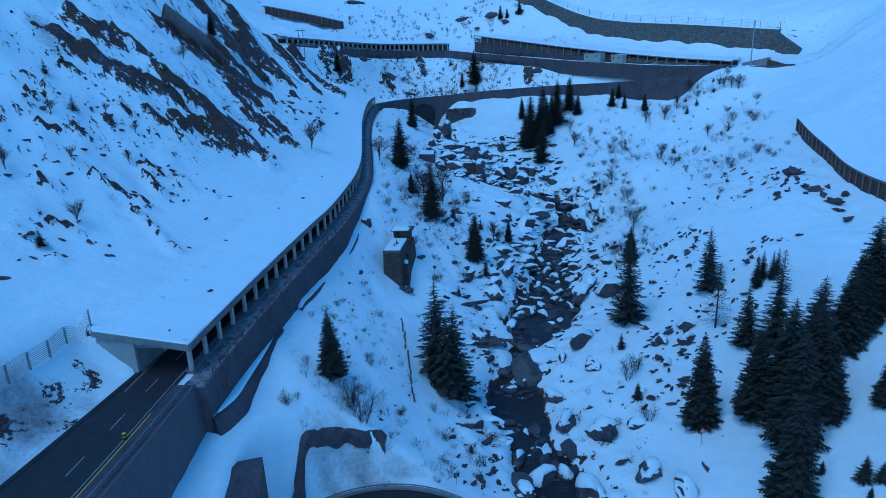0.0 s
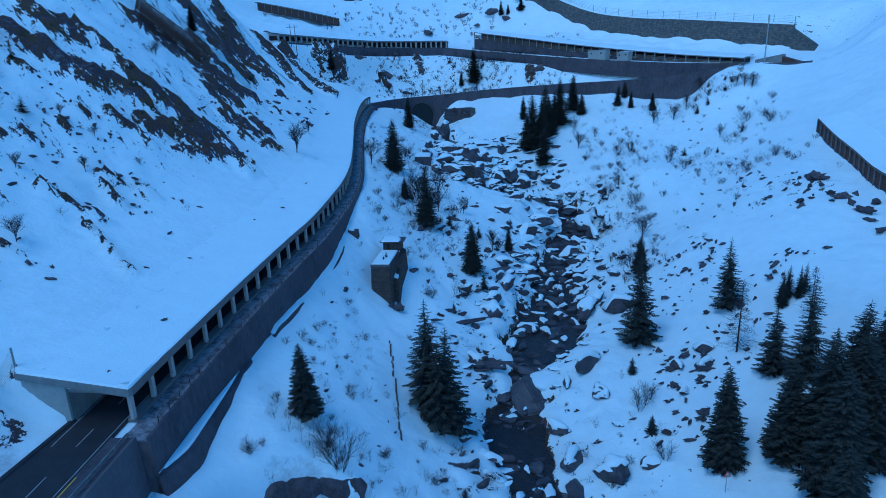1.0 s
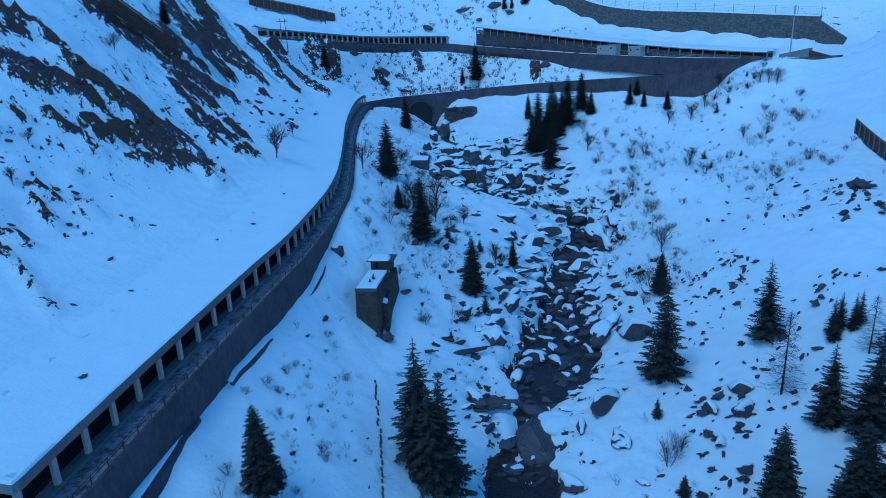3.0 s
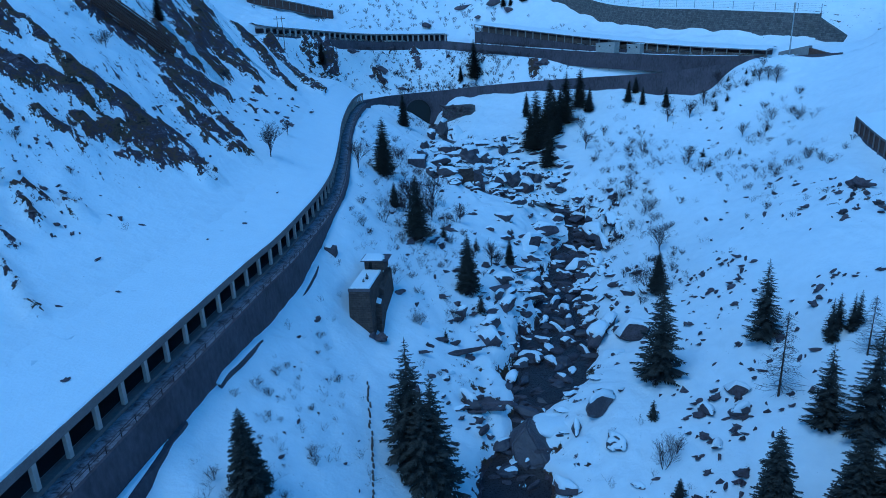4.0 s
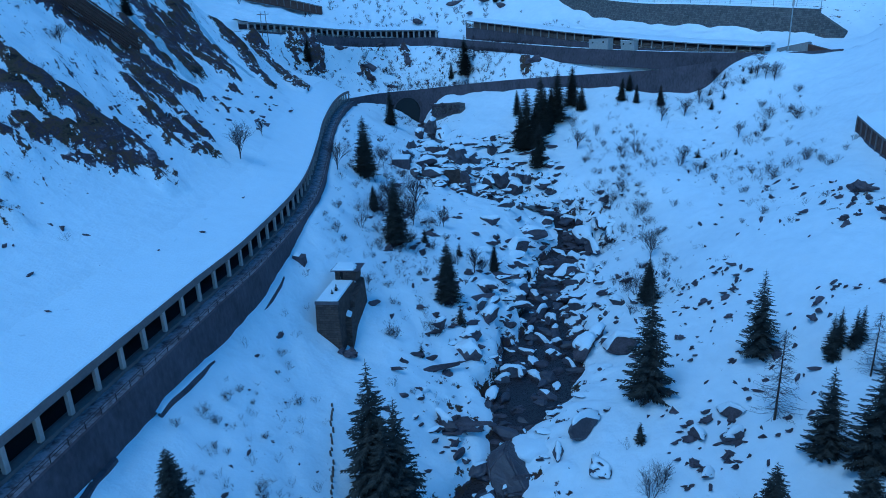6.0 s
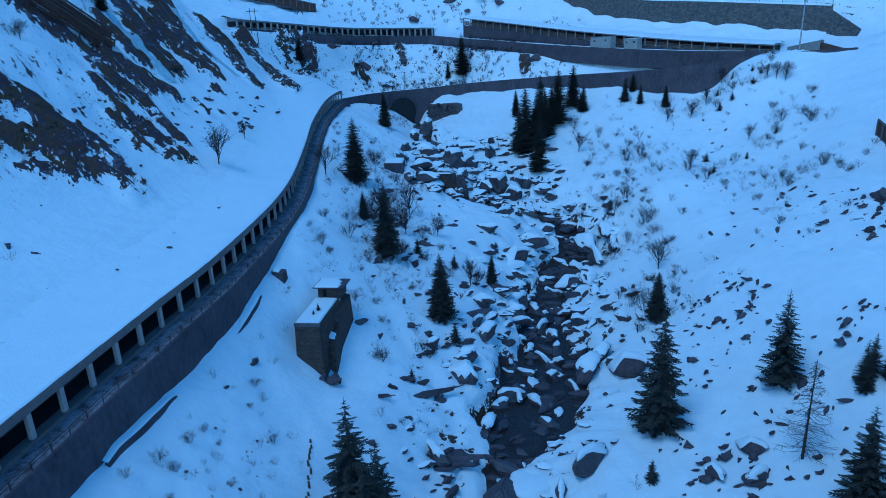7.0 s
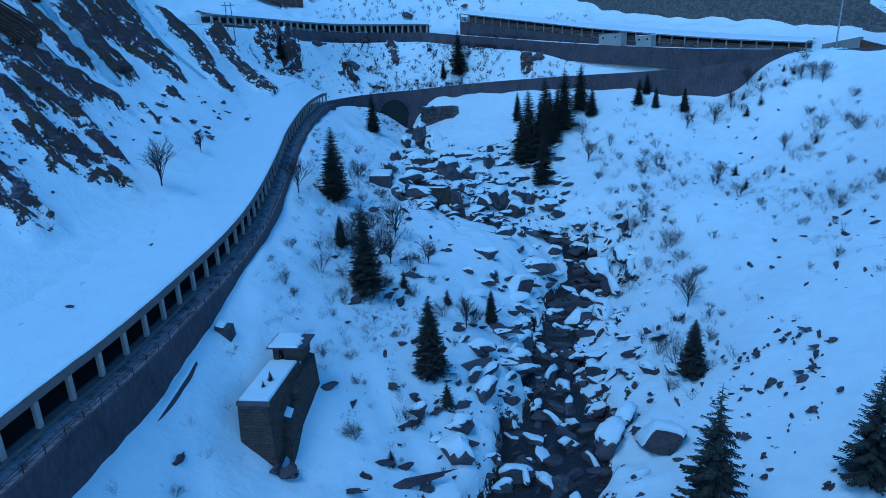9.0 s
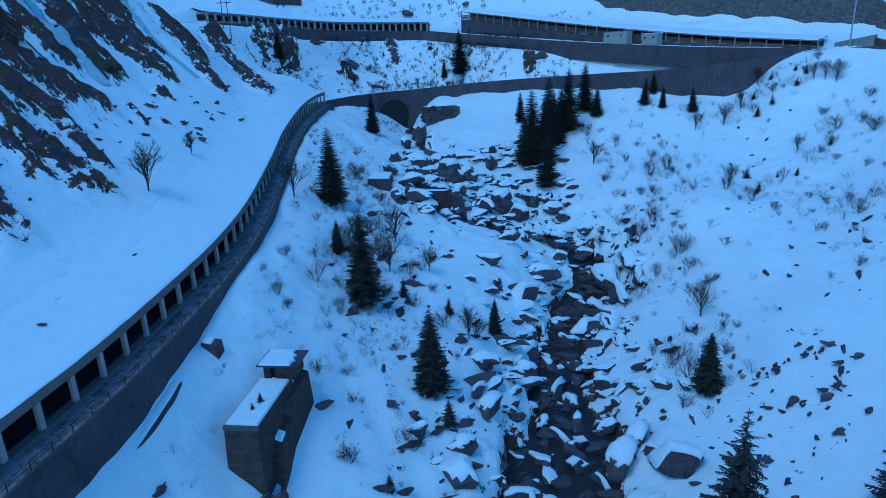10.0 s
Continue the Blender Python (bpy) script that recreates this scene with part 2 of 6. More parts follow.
def even_line(points, step):
    """The same line, resampled at equal steps along its length."""
    p = smooth_line(points, 0.5)
    s = np.concatenate([[0], np.cumsum(np.linalg.norm(np.diff(p[:, :2], axis=0), axis=1))])
    n = max(2, int(round(s[-1] / step)) + 1)
    at = np.linspace(0, s[-1], n)
    return np.stack([np.interp(at, s, p[:, i]) for i in range(p.shape[1])], 1)


def sides_of(line):
    """Unit vectors to the right of a line in plan."""
    t = np.gradient(line[:, :2], axis=0)
    t /= np.linalg.norm(t, axis=1)[:, None]
    return np.stack([t[:, 1], -t[:, 0]], 1)


def sweep(name, line, profile, mat, parent=None, closed=True, label="", smooth=False):
    """Draws a profile of (offset to the right, height) along a line."""
    r = sides_of(line)
    k = len(profile)
    verts, faces = [], []
    for p, q in zip(line, r):
        for o, h in profile:
            verts.append((p[0] + q[0] * o, p[1] + q[1] * o, p[2] + h))
    m = k if closed else k - 1
    for i in range(len(line) - 1):
        for j in range(m):
            a, b = i * k + j, i * k + (j + 1) % k
            faces.append((a, a + k, b + k, b))
    if closed:
        faces.append(tuple(range(k)))
        faces.append(tuple(reversed(range((len(line) - 1) * k, len(line) * k))))
    return mesh_part(name, verts, faces, mat, parent, label, smooth)


# ---- the lie of the land ----
# lower road: open road, gallery, bend, bridge, climbing road; the line of the gallery's posts or the road's outer edge
LOWER_ROAD = [(-60, -60, -6), (-51, 20, -1.5), (-47, 64, 1.2), (-45, 93, 3), (-43.9, 104.4, 3.9), (-41.1, 126.7, 5.9), (-37, 153.2, 8.6), (-34.5, 169, 10),
              (-33.3, 187.7, 11.4), (-32.4, 205, 13), (-32.6, 222, 14.8), (-34, 240, 17), (-37.5, 270, 21), (-41, 300, 26), (-43.5, 340, 31.5), (-44.5, 375, 34),
              (-42, 395, 34.8), (-34, 414, 35.8), (-20, 425, 36.6), (0, 427, 37.6), (30, 414, 40), (67, 388, 42.2), (110, 355, 44), (135, 337, 47), (150, 328, 49), (176, 312, 50)]
UPPER_ROAD = [(-130, 370, 74), (-96, 405, 72.5), (-53, 450, 69.8), (-20, 474, 69.6), (8, 480, 69.0), (40, 455, 64.5), (85, 408, 57.5), (125, 365, 52.5), (158, 334, 50)]
STREAM = [(26, 40, -47), (23, 100, -40), (20, 122, -37), (16, 146, -34.5), (20, 158, -31), (25, 172, -27.8), (32.5, 190, -27.2), (36, 204, -26.6), (38.5, 222, -25.4), (41, 240, -23.2), (47, 256, -21.2),
          (57, 275, -16.2), (53, 289, -9), (30, 291, -3), (12, 292.5, 2.4), (7, 299, 7.6), (3, 322, 9.5), (6, 362, 14), (-10, 443, 20), (-20, 490, 26)]

VALLEY = [
    STREAM,
    [(-37, 398, 31.5), (-26, 416, 30)], [(-13, 422, 22), (-3, 422.5, 21.5)],
    [(6, 421, 31.5), (26, 411, 33.8), (45, 399, 34.2), (69, 381, 35.6), (83, 370.5, 35), (97, 359.5, 34.4), (110, 350, 33.2), (120, 343, 32.6), (126, 339.5, 32.8), (132, 335.5, 37), (136, 333, 42), (141, 330, 46.6), (152, 321, 48.5)],
    [(-4, 98, -28), (-9, 125, -21), (-10, 150, -17), (-8, 170, -13), (-4, 190, -10), (2, 207, -9), (-6, 224, -1.5), (-14, 255, 6), (-21, 288, 15), (-28, 330, 22), (-26, 400, 27)],
    [(6, 166, -24), (15, 193, -18.5), (22, 212, -17), (26, 245, -12), (31, 276, -3.5)],
    [(-27, 98, -11), (-27, 118, -7), (-24, 137, -8), (-20, 168, -7.8), (-18.5, 181, -4.6), (-17, 192, 0), (-21, 210, 6.5), (-20, 235, 10)],
    [(-40, 60, -14), (-39.5, 87, -7.5), (-38, 113, -2.2), (-36, 129, -0.6), (-32, 156, 2.2), (-29.5, 177, 5), (-28.5, 192, 8), (-27, 205, 11), (-26.5, 220, 11.8), (-27, 240, 13.8), (-33, 290, 22.5), (-37, 335, 28.5), (-38, 370, 31)],
    [(-14.5, 164.5, -10.8), (-12, 166, -13), (-9.5, 172, -15)],
    [(36, 127, -33), (38, 160, -26), (47, 180, -24.6), (50, 206, -23), (56, 230, -20.5), (72, 266, -13)],
    [(60, 90, -30), (57, 120, -28), (62, 152, -21), (70, 178, -14.5), (76, 202, -8.5), (88, 240, -1), (76, 276, 1), (66, 300, 4), (50, 322, 6), (25, 345, 14), (10, 390, 21)],
    [(92, 110, -10), (100, 150, -2), (108, 180, 5), (119, 205, 12.5), (128, 241, 17), (122, 274, 14), (118, 310, 22), (112, 336, 29), (66, 372, 30.5), (30, 398, 30)],
    [(127, 110, 8), (127, 150, 9), (127.5, 171, 10.5), (129.5, 190, 12.5), (135, 210, 16.5), (142, 244, 24.5), (156, 290, 37), (164, 312, 45)],
    [(134, 110, 14.5), (134, 150, 15.5), (134, 171, 17), (136, 190, 19), (142, 210, 23), (150, 244, 31)],
    [(172, 110, 34), (174, 200, 42), (187, 260, 54), (202, 320, 64)],
    [(260, 100, 85), (275, 250, 105), (300, 350, 118)],
    [(-30, 20, -25), (20, 0, -52), (100, 20, -22), (200, 0, 40)],
    [(600, 0, 300), (600, 300, 320)], [(20, -200, -70), (-100, -200, -40), (300, -200, 60)],
]
HILLSIDE = [
    [(-66, 60, 12), (-60.5, 92, 10.8), (-60, 104, 13.2), (-60, 128, 16.5), (-55.5, 160, 20.5), (-52, 190, 23.5), (-49, 220, 26.8), (-50, 260, 31), (-54, 310, 38.5), (-57, 350, 44), (-60, 395, 48)],
    [(-95, 60, 24), (-88, 95, 23), (-80, 124, 24.5), (-73, 150, 27.5), (-62, 190, 31), (-57, 207, 30), (-56, 218, 30), (-60, 250, 37), (-63, 300, 44), (-66, 347, 46), (-72, 400, 50)],
    [(-125, 60, 50), (-112, 95, 45), (-104, 130, 47), (-92, 165, 52), (-82, 190, 54), (-82, 222, 55), (-80, 268, 53.5), (-84, 300, 60), (-84, 345, 66)],
    [(-210, 40, 120), (-185, 150, 130), (-165, 220, 138), (-150, 285, 138), (-130, 340, 112)],
    [(-100, 375, 66), (-130, 395, 78)],
    [(-75, 410, 51), (-48, 436, 50), (-20, 452, 51), (20, 440, 51), (60, 412, 51)],
    UPPER_ROAD,
    [(-150, 440, 100), (-83, 530, 90), (0, 520, 78), (45, 480, 72), (75, 440, 68)],
    [(-150, 560, 112), (-60, 580, 112), (10, 560, 102)],
    [(205, 330, 57), (186, 350, 58), (148, 393, 66), (121, 423, 71), (100, 453, 79), (70, 498, 100), (45, 530, 112)],
    [(215, 350, 73), (194, 362, 73), (156, 404, 80), (129, 434, 84.5), (108, 464, 94), (80, 510, 108)],
    [(260, 400, 92), (180, 470, 105), (130, 520, 118)],
    [(-42, 90, 8.5), (-44.5, 93, 8.2), (-43.5, 104.4, 9.2), (-40.8, 126.7, 11.2), (-36.7, 153.2, 13.9), (-34.2, 169, 15.3), (-33, 187.7, 16.8), (-32.1, 205, 18.4), (-32.3, 222, 20.1), (-33.6, 240, 22.3),
     (-37.1, 270, 26.3), (-40.6, 300, 31.3), (-43.1, 340, 36.8), (-44, 375, 38)],
    [(-30, 425, 36), (0, 438, 39), (34, 424, 43), (70, 396, 46), (114, 362, 49)],
    [(172, 318, 50), (202, 320, 64), (300, 350, 118)],
    [(-300, 300, 230), (-250, 650, 190), (0, 700, 150), (200, 620, 150), (420, 520, 170)],
    [(-900, 600, 600), (0, 1500, 520), (900, 900, 560), (600, 300, 320)], [(-500, 0, 350), (-300, -200, 190)],
]


class Surface:
    """A smooth height over the plan, drawn over break lines."""

    def __init__(self, lines, soft=5.0):
        pts = []
        for line in lines:
            far = max(np.ptp([p[0] for p in line]), np.ptp([p[1] for p in line])) > 500
            pts += [even_line(line, 60.0 if far else 9.0)]
        p = np.vstack(pts)
        keep, seen = [], set()
        for i, q in enumerate(p):
            key = (round(q[0] / 2.5), round(q[1] / 2.5))
            if key not in seen:
                seen.add(key)
                keep.append(i)
        self.p, self.soft = p[keep], soft
        n = len(self.p)
        k = self.kernel(self.p[:, :2])
        a = np.zeros((n + 3, n + 3))
        a[:n, :n] = k - 0.6 * np.eye(n)
        q = np.column_stack([np.ones(n), self.p[:, :2] / 100])
        a[:n, n:], a[n:, :n] = q, q.T
        self.w = np.linalg.solve(a, np.concatenate([self.p[:, 2], np.zeros(3)]))

    def kernel(self, xy):
        d = xy[:, None, :] - self.p[None, :, :2]
        return np.sqrt((d ** 2).sum(2) + self.soft ** 2)

    def __call__(self, xy):
        out = np.empty(len(xy))
        n = len(self.p)
        for i in range(0, len(xy), 5000):
            q = xy[i:i + 5000]
            out[i:i + 5000] = self.kernel(q) @ self.w[:n] + self.w[n] + q @ self.w[n + 1:] / 100
        return out


def along(xy, line):
    """For points in plan: signed distance (right of the line is positive), height and place along the line."""
    a, b = line[:-1, :2], line[1:, :2]
    ab = b - a
    l2 = (ab ** 2).sum(1)
    dist, hgt, pos = np.empty(len(xy)), np.empty(len(xy)), np.empty(len(xy))
    for i in range(0, len(xy), 5000):
        q = xy[i:i + 5000]
        ap = q[:, None, :] - a[None]
        t = np.clip((ap * ab[None]).sum(2) / l2, 0, 1)
        d = ap - t[..., None] * ab[None]
        dd = (d ** 2).sum(2)
        j = dd.argmin(1)
        r = np.arange(len(q))
        s = ab[j, 1] * ap[r, j, 0] - ab[j, 0] * ap[r, j, 1]
        dist[i:i + 5000] = np.sqrt(dd[r, j]) * np.where(s >= 0, 1, -1)
        hgt[i:i + 5000] = line[j, 2] + t[r, j] * (line[j + 1, 2] - line[j, 2])
        pos[i:i + 5000] = j + t[r, j]
    return dist, hgt, pos


def wave(xy, size, seed):
    """Cheap smooth noise from sums of sines, about -1 to 1."""
    rng = np.random.default_rng(seed)
    out = np.zeros(len(xy))
    for k in range(9):
        ang, ph, f = rng.uniform(0, 2 * math.pi), rng.uniform(0, 6.28), rng.uniform(0.6, 1.7)
        out += np.sin((xy[:, 0] * math.cos(ang) + xy[:, 1] * math.sin(ang)) * 2 * math.pi * f / size + ph)
    return out / 4.5


road_line = even_line(LOWER_ROAD, 2.0)
upper_line = even_line(UPPER_ROAD, 2.0)
stream_line = even_line(STREAM, 2.0)
valley, hillside = Surface(VALLEY), Surface(HILLSIDE)
i_portal = int(np.argmin(np.hypot(road_line[:, 0] + 45, road_line[:, 1] - 93)))
i_gallery_end = int(np.argmin(np.hypot(road_line[:, 0] + 43, road_line[:, 1] - 388)))
ROAD_W, LEDGE = 9.2, 4.1
HAIRPIN = (-13.0, 78.0, -28.3)


def step(v, lo, hi):
    t = np.clip((v - lo) / (hi - lo), 0, 1)
    return t * t * (3 - 2 * t)


def stream_width(y):
    """Width of the water along the valley."""
    return np.interp(y, [40, 100, 108, 116, 128, 136, 147, 156, 168, 176, 186, 204, 214, 224, 236, 250, 262, 274, 284, 296, 320, 440], [6, 9, 13, 14, 11, 12, 14, 6, 9, 16, 18, 18, 15, 13, 8, 8, 10, 8, 5, 5, 4, 4])


def road_extra(s):
    """How much wider the open road grows away from the gallery."""
    return np.clip(0.19 * (i_portal - s), 0, 5)


def land(xy):
    """Height of the ground at points in plan."""
    xy = np.asarray(xy, float)
    d, zr, s = along(xy, road_line)
    ds, zs, _ = along(xy, stream_line[::3])
    du, zu, _ = along(xy, upper_line[::3])
    right = valley(xy) + 0.24 * wave(xy, 6.5, 7) + 0.35 * wave(xy, 14, 3) + 0.8 * wave(xy, 45, 4)
    ds = ds + 1.6 * wave(xy, 19, 52)
    half = 0.5 * stream_width(xy[:, 1]) * (1 + 0.36 * wave(xy, 12, 51))
    pillow = (1 - step(np.abs(ds), half + 9, half + 20)) * step(xy[:, 1], 95, 110) * (1 - step(xy[:, 1], 350, 380))
    right = right + pillow * (1.7 * np.sqrt(np.abs(wave(xy, 11, 71))) - 1.0)
    cut = 1 - step(np.abs(ds), half - 0.3, half + 2.4)
    right = right + (zs - 1.1 - right) * cut
    rh = np.hypot(xy[:, 0] - HAIRPIN[0], xy[:, 1] - HAIRPIN[1])
    right = right + (HAIRPIN[2] - right) * (1 - step(rh, 24.0, 27.5)) * step(xy[:, 0], -37, -31)
    left = hillside(xy)
    rough = step(-d, 22, 45)
    left = left + rough * (1.0 * wave(xy, 28, 5) + 0.7 * wave(xy, 11, 6))
    left = np.where(np.abs(du) < 14, zu - 0.4 + (left - zu + 0.4) * step(np.abs(du - 1), 6.0, 13.0), left)
    left = np.where((du > 5.6) & (du < 26) & (xy[:, 0] > -66) & (xy[:, 0] < 112), np.minimum(left, zu - 5.2), left)
    open_road = s < i_portal
    extra = np.where(open_road, road_extra(s), 0)
    inner = np.where(open_road, ROAD_W + 1.0 + extra, ROAD_W + 0.6)
    outer = np.where(s > i_gallery_end, -1.5, np.where(s < i_portal - 2, 1.0, LEDGE - 1.6))
    bench = zr - 0.35
    bank = bench + (left - bench) * step(-d - extra, ROAD_W + 1.0, ROAD_W + 15.0)
    left = np.where(open_road | (s > i_gallery_end), bank, left)
    right = np.where((d > -3) & (d < LEDGE + 1.0) & (s < i_gallery_end + 1), np.minimum(right, zr - 1.6), right)
    z = np.where(d < -inner, left, np.where(d < outer - 0.3, bench - 0.3, right))
    return z


def steps_axis(lo, hi, fine, reach):
    core = list(np.arange(lo, hi + 0.01, fine))
    out, g = [], fine
    v = hi
    while v < reach:
        g *= 1.22
        v += g
        out.append(v)
    low, g, v = [], fine, lo
    while v > -reach:
        g *= 1.22
        v -= g
        low.append(v)
    return np.array(low[::-1] + core + out)


gx, gy = steps_axis(-130, 165, 1.15, 2600), steps_axis(62, 470, 1.25, 2600)
XX, YY = np.meshgrid(gx, gy)
plan = np.column_stack([XX.ravel(), YY.ravel()])
ZZ = land(plan)
nx, ny = len(gx), len(gy)
grid = ZZ.reshape(ny, nx)
slope_y, slope_x = np.gradient(grid, gy, gx)
steep = np.hypot(slope_x, slope_y).ravel()
d_road, z_road, s_road = along(plan, road_line)
d_stream = along(plan, stream_line)[0]


# bare rock bands on the slopes: two ends in plan and a half width
ROCK_BANDS = [(-103, 179, -94, 182, 4.2), (-97, 189, -91, 186, 2.2), (-106, 166, -100, 171, 0.9), (-103, 169, -87, 174, 3.0), (-93, 173, -85, 174, 1.8), (-92, 169, -84, 173, 0.5), (-87, 176, -80, 180, 1.7),
              (-81, 180, -77, 181, 0.9), (-89, 187, -81, 184, 2.2), (-81, 184, -71, 190, 3.3), (-71, 190, -63, 194, 3.6), (-62, 193, -55.5, 187.5, 3.4), (-74, 217, -62, 211, 3.1), (-65, 216, -53, 212.5, 2.5),
              (-73, 180, -66, 189, 2.2), (-66, 183, -60, 187, 2.8), (-70, 176, -62, 183, 1.0), (-98, 222, -81, 234, 4.7)]
SMALL_BANDS = [(-82, 168, -77, 171, 1.2), (-77, 176, -74, 177, 2.0), (-76, 170, -74, 171, 1.5), (-86, 163, -83.5, 164, 0.8), (-94.5, 142, -92, 144, 0.5), (-89.6, 147, -87.7, 147.6, 1.4), (-86.6, 156.6, -85.7, 156.5, 1.0),
               (-76.6, 151, -72, 152, 0.8), (-70.4, 152.7, -66.2, 153.8, 0.8), (-75, 149, -70, 145, 0.7), (-81.4, 137.7, -77, 138, 1.0), (-77, 137.7, -70, 138, 0.8), (-72.6, 134, -67.3, 132, 0.4), (-67, 130.5, -58.5, 124, 0.8),
               (-81.7, 119, -75, 120, 0.6), (-97.3, 152, -96.8, 151, 0.7), (-99, 147, -96.7, 149.5, 0.4), (-99, 162, -96, 163, 0.6), (-95.2, 163.6, -94.8, 164.2, 0.7)]
LOW_BANDS = [(-101, 150.7, -100.4, 151.5, 0.6), (-88, 127.6, -85.7, 127.3, 0.9), (-85.4, 114, -80, 111.3, 0.7), (-75.7, 109, -74.7, 109, 1.1), (-78, 226.5, -68, 226, 6.2), (-72.6, 216.4, -64.4, 212, 3.5), (-70, 225.5, -57.5, 221.5, 1.7),
             (-66, 208, -57.5, 208.6, 3.8), (-58.8, 209.7, -52.8, 212.4, 2.7), (-58.3, 190.7, -54.3, 189, 2.6), (-67.7, 272.7, -64.4, 273.5, 1.7), (-67, 254.6, -66, 253.6, 0.8), (-63, 250.8, -61, 249, 1.1), (-60, 256.6, -59, 256.7, 1.4)]
SPUR_BANDS = [(-107, 284, -95, 280, 6.0), (-104, 318, -77, 288, 5.5), (-85, 241, -73, 238, 5.5), (-91, 274, -77, 264, 6.4), (-82, 241, -69, 244, 3.0), (-91, 257, -83, 256, 4.6), (-91, 292, -75, 288, 6.6), (-79, 297, -71, 288, 3.2),
              (-83, 303, -80, 306, 1.9), (-89, 334, -79, 332, 7.0), (-81, 333, -63, 308, 4.0), (-92, 392, -57, 337, 7.2), (-93, 288, -89, 285, 2.4), (-76, 411, -65, 423, 6.5), (-41, 441, -36, 440, 2.6), (57, 421, 61, 413, 2.6), (-17, 465, -14, 454, 2.0)]


# patches of dirty snow: centre, spread in x and y, amount
DIRT = [(-63, 78, 6, 7, 1.1), (-58, 84, 4, 4, 0.6), (-60, 66, 5, 8, 0.8), (-19, 102.3, 7, 1.7, 0.9), (-25, 100, 4, 1.8, 0.8), (-11, 103.6, 6, 1.2, 0.8), (-104, 168, 6, 5, 0.8), (-95, 172, 6, 5, 0.5), (-73, 180, 4, 4, 0.6), (105, 235, 14, 16, 0.18), (-50, 212, 3, 7, 0.35)]


def band_value(xy, bands, soft):
    """1 inside the bands, falling to 0 a little outside them, with ragged edges."""
    out = np.zeros(len(xy))
    rag = 1 + 0.35 * wave(xy, 9, 21) + 0.3 * wave(xy, 3.7, 22)
    for x0, y0, x1, y1, w in bands:
        a, b = np.array((x0, y0)), np.array((x1, y1))
        t = np.clip(((xy - a) @ (b - a)) / max(1e-6, ((b - a) ** 2).sum()), 0, 1)
        taper = 0.55 + 0.45 * np.sin(np.pi * np.clip(0.12 + 0.8 * t, 0, 1))
        dd = np.hypot(*(xy - a - t[:, None] * (b - a)).T)
        out = np.maximum(out, 1 - step(dd, w * taper * rag * 0.55, w * taper * rag * 1.15 + soft))
    return out


near = (plan[:, 0] > -135) & (plan[:, 0] < 60) & (plan[:, 1] > 90) & (plan[:, 1] < 480)
cliff = np.zeros(len(plan))
cliff[near] = np.maximum(np.maximum(band_value(plan[near], ROCK_BANDS, 0.8), band_value(plan[near], SMALL_BANDS + LOW_BANDS, 0.6)), band_value(plan[near], SPUR_BANDS, 1.2))
# the beds of the rock dip towards the valley: steps across them
bed = plan[:, 0] * 0.55 + plan[:, 1] * 0.83 + 0.35 * ZZ
ledges = np.abs(((bed / 5.3 + 0.25 * wave(plan, 17, 31)) % 1) - 0.5) * 2
ledges2 = np.abs(((bed / 1.9 + 0.3 * wave(plan, 8, 32)) % 1) - 0.5) * 2
ZZ = ZZ + cliff * (0.4 + 2.0 * ledges + 0.8 * ledges2 + 0.9 * np.abs(wave(plan, 7.5, 33)) + 0.5 * wave(plan, 3.4, 34))
grid = ZZ.reshape(ny, nx)
on_left = d_road < -16
rock_value = cliff * (0.50 + 0.26 * ledges + 0.16 * wave(plan, 6, 35) + 0.12 * wave(plan, 15, 36)) - 0.34 * (ledges2 > 0.84) * cliff
rock_value += 0.55 * np.clip((steep - 0.95) * 0.8, 0, 0.6) * on_left * (0.4 + ledges) * (plan[:, 1] < 405)
rock_value += 0.13 * cliff * step(plan[:, 1], 206, 226) * (plan[:, 1] < 450)
valley_side = (d_road > 9) & (plan[:, 1] > 98) & (plan[:, 1] < 420)
half_w = 0.5 * stream_width(plan[:, 1]) * (1 + 0.36 * wave(plan, 12, 51))
away = np.abs(d_stream + 1.6 * wave(plan, 19, 52))
crease = 1 - step(np.sqrt(np.abs(wave(plan, 11, 71))), 0.12, 0.42)
gully = (0.80 * (1 - step(away, half_w + 0.3, half_w + 2.0)) + (0.06 + 0.5 * crease) * step(away, half_w, half_w + 2.5) * (1 - step(away, half_w + 5, half_w + 16))) * valley_side
field = np.exp(-(((plan[:, 0] - 25) / 24) ** 2 + ((plan[:, 1] - 305) / 28) ** 2)) * valley_side
rock_value += np.maximum(gully * (1 - 0.35 * step(plan[:, 1], 284, 294)), 0.32 * field)
rock_value += 0.16 * valley_side * np.exp(-((plan[:, 0] + 6) / 14) ** 2) * step(plan[:, 1], 180, 215)
rock_value += 0.12 * step(d_stream, 0, 1) * (1 - step(np.abs(d_stream), 12, 40)) * valley_side
for cx, cy, sx, sy, amount in ((72, 195, 9, 16, 0.20), (66, 158, 8, 14, 0.12), (110, 222, 10, 14, 0.22), (120, 203, 7, 7, 0.28), (50, 128, 12, 14, 0.12), (14, 205, 10, 22, 0.16), (8, 168, 8, 10, 0.18), (-22, 130, 7, 22, 0.22), (5, 118, 6, 8, 0.30), (96, 285, 20, 22, 0.18), (-9, 240, 9, 28, 0.16)):
    rock_value += amount * np.exp(-((plan[:, 0] - cx) / sx) ** 2 * 0.6 - ((plan[:, 1] - cy) / sy) ** 2 * 0.6) * valley_side
streaks = step(-d_road, 20, 30) * (1 - step(plan[:, 1], 360, 400))
rock_value += 0.21 * streaks * step(steep, 0.45, 0.9)
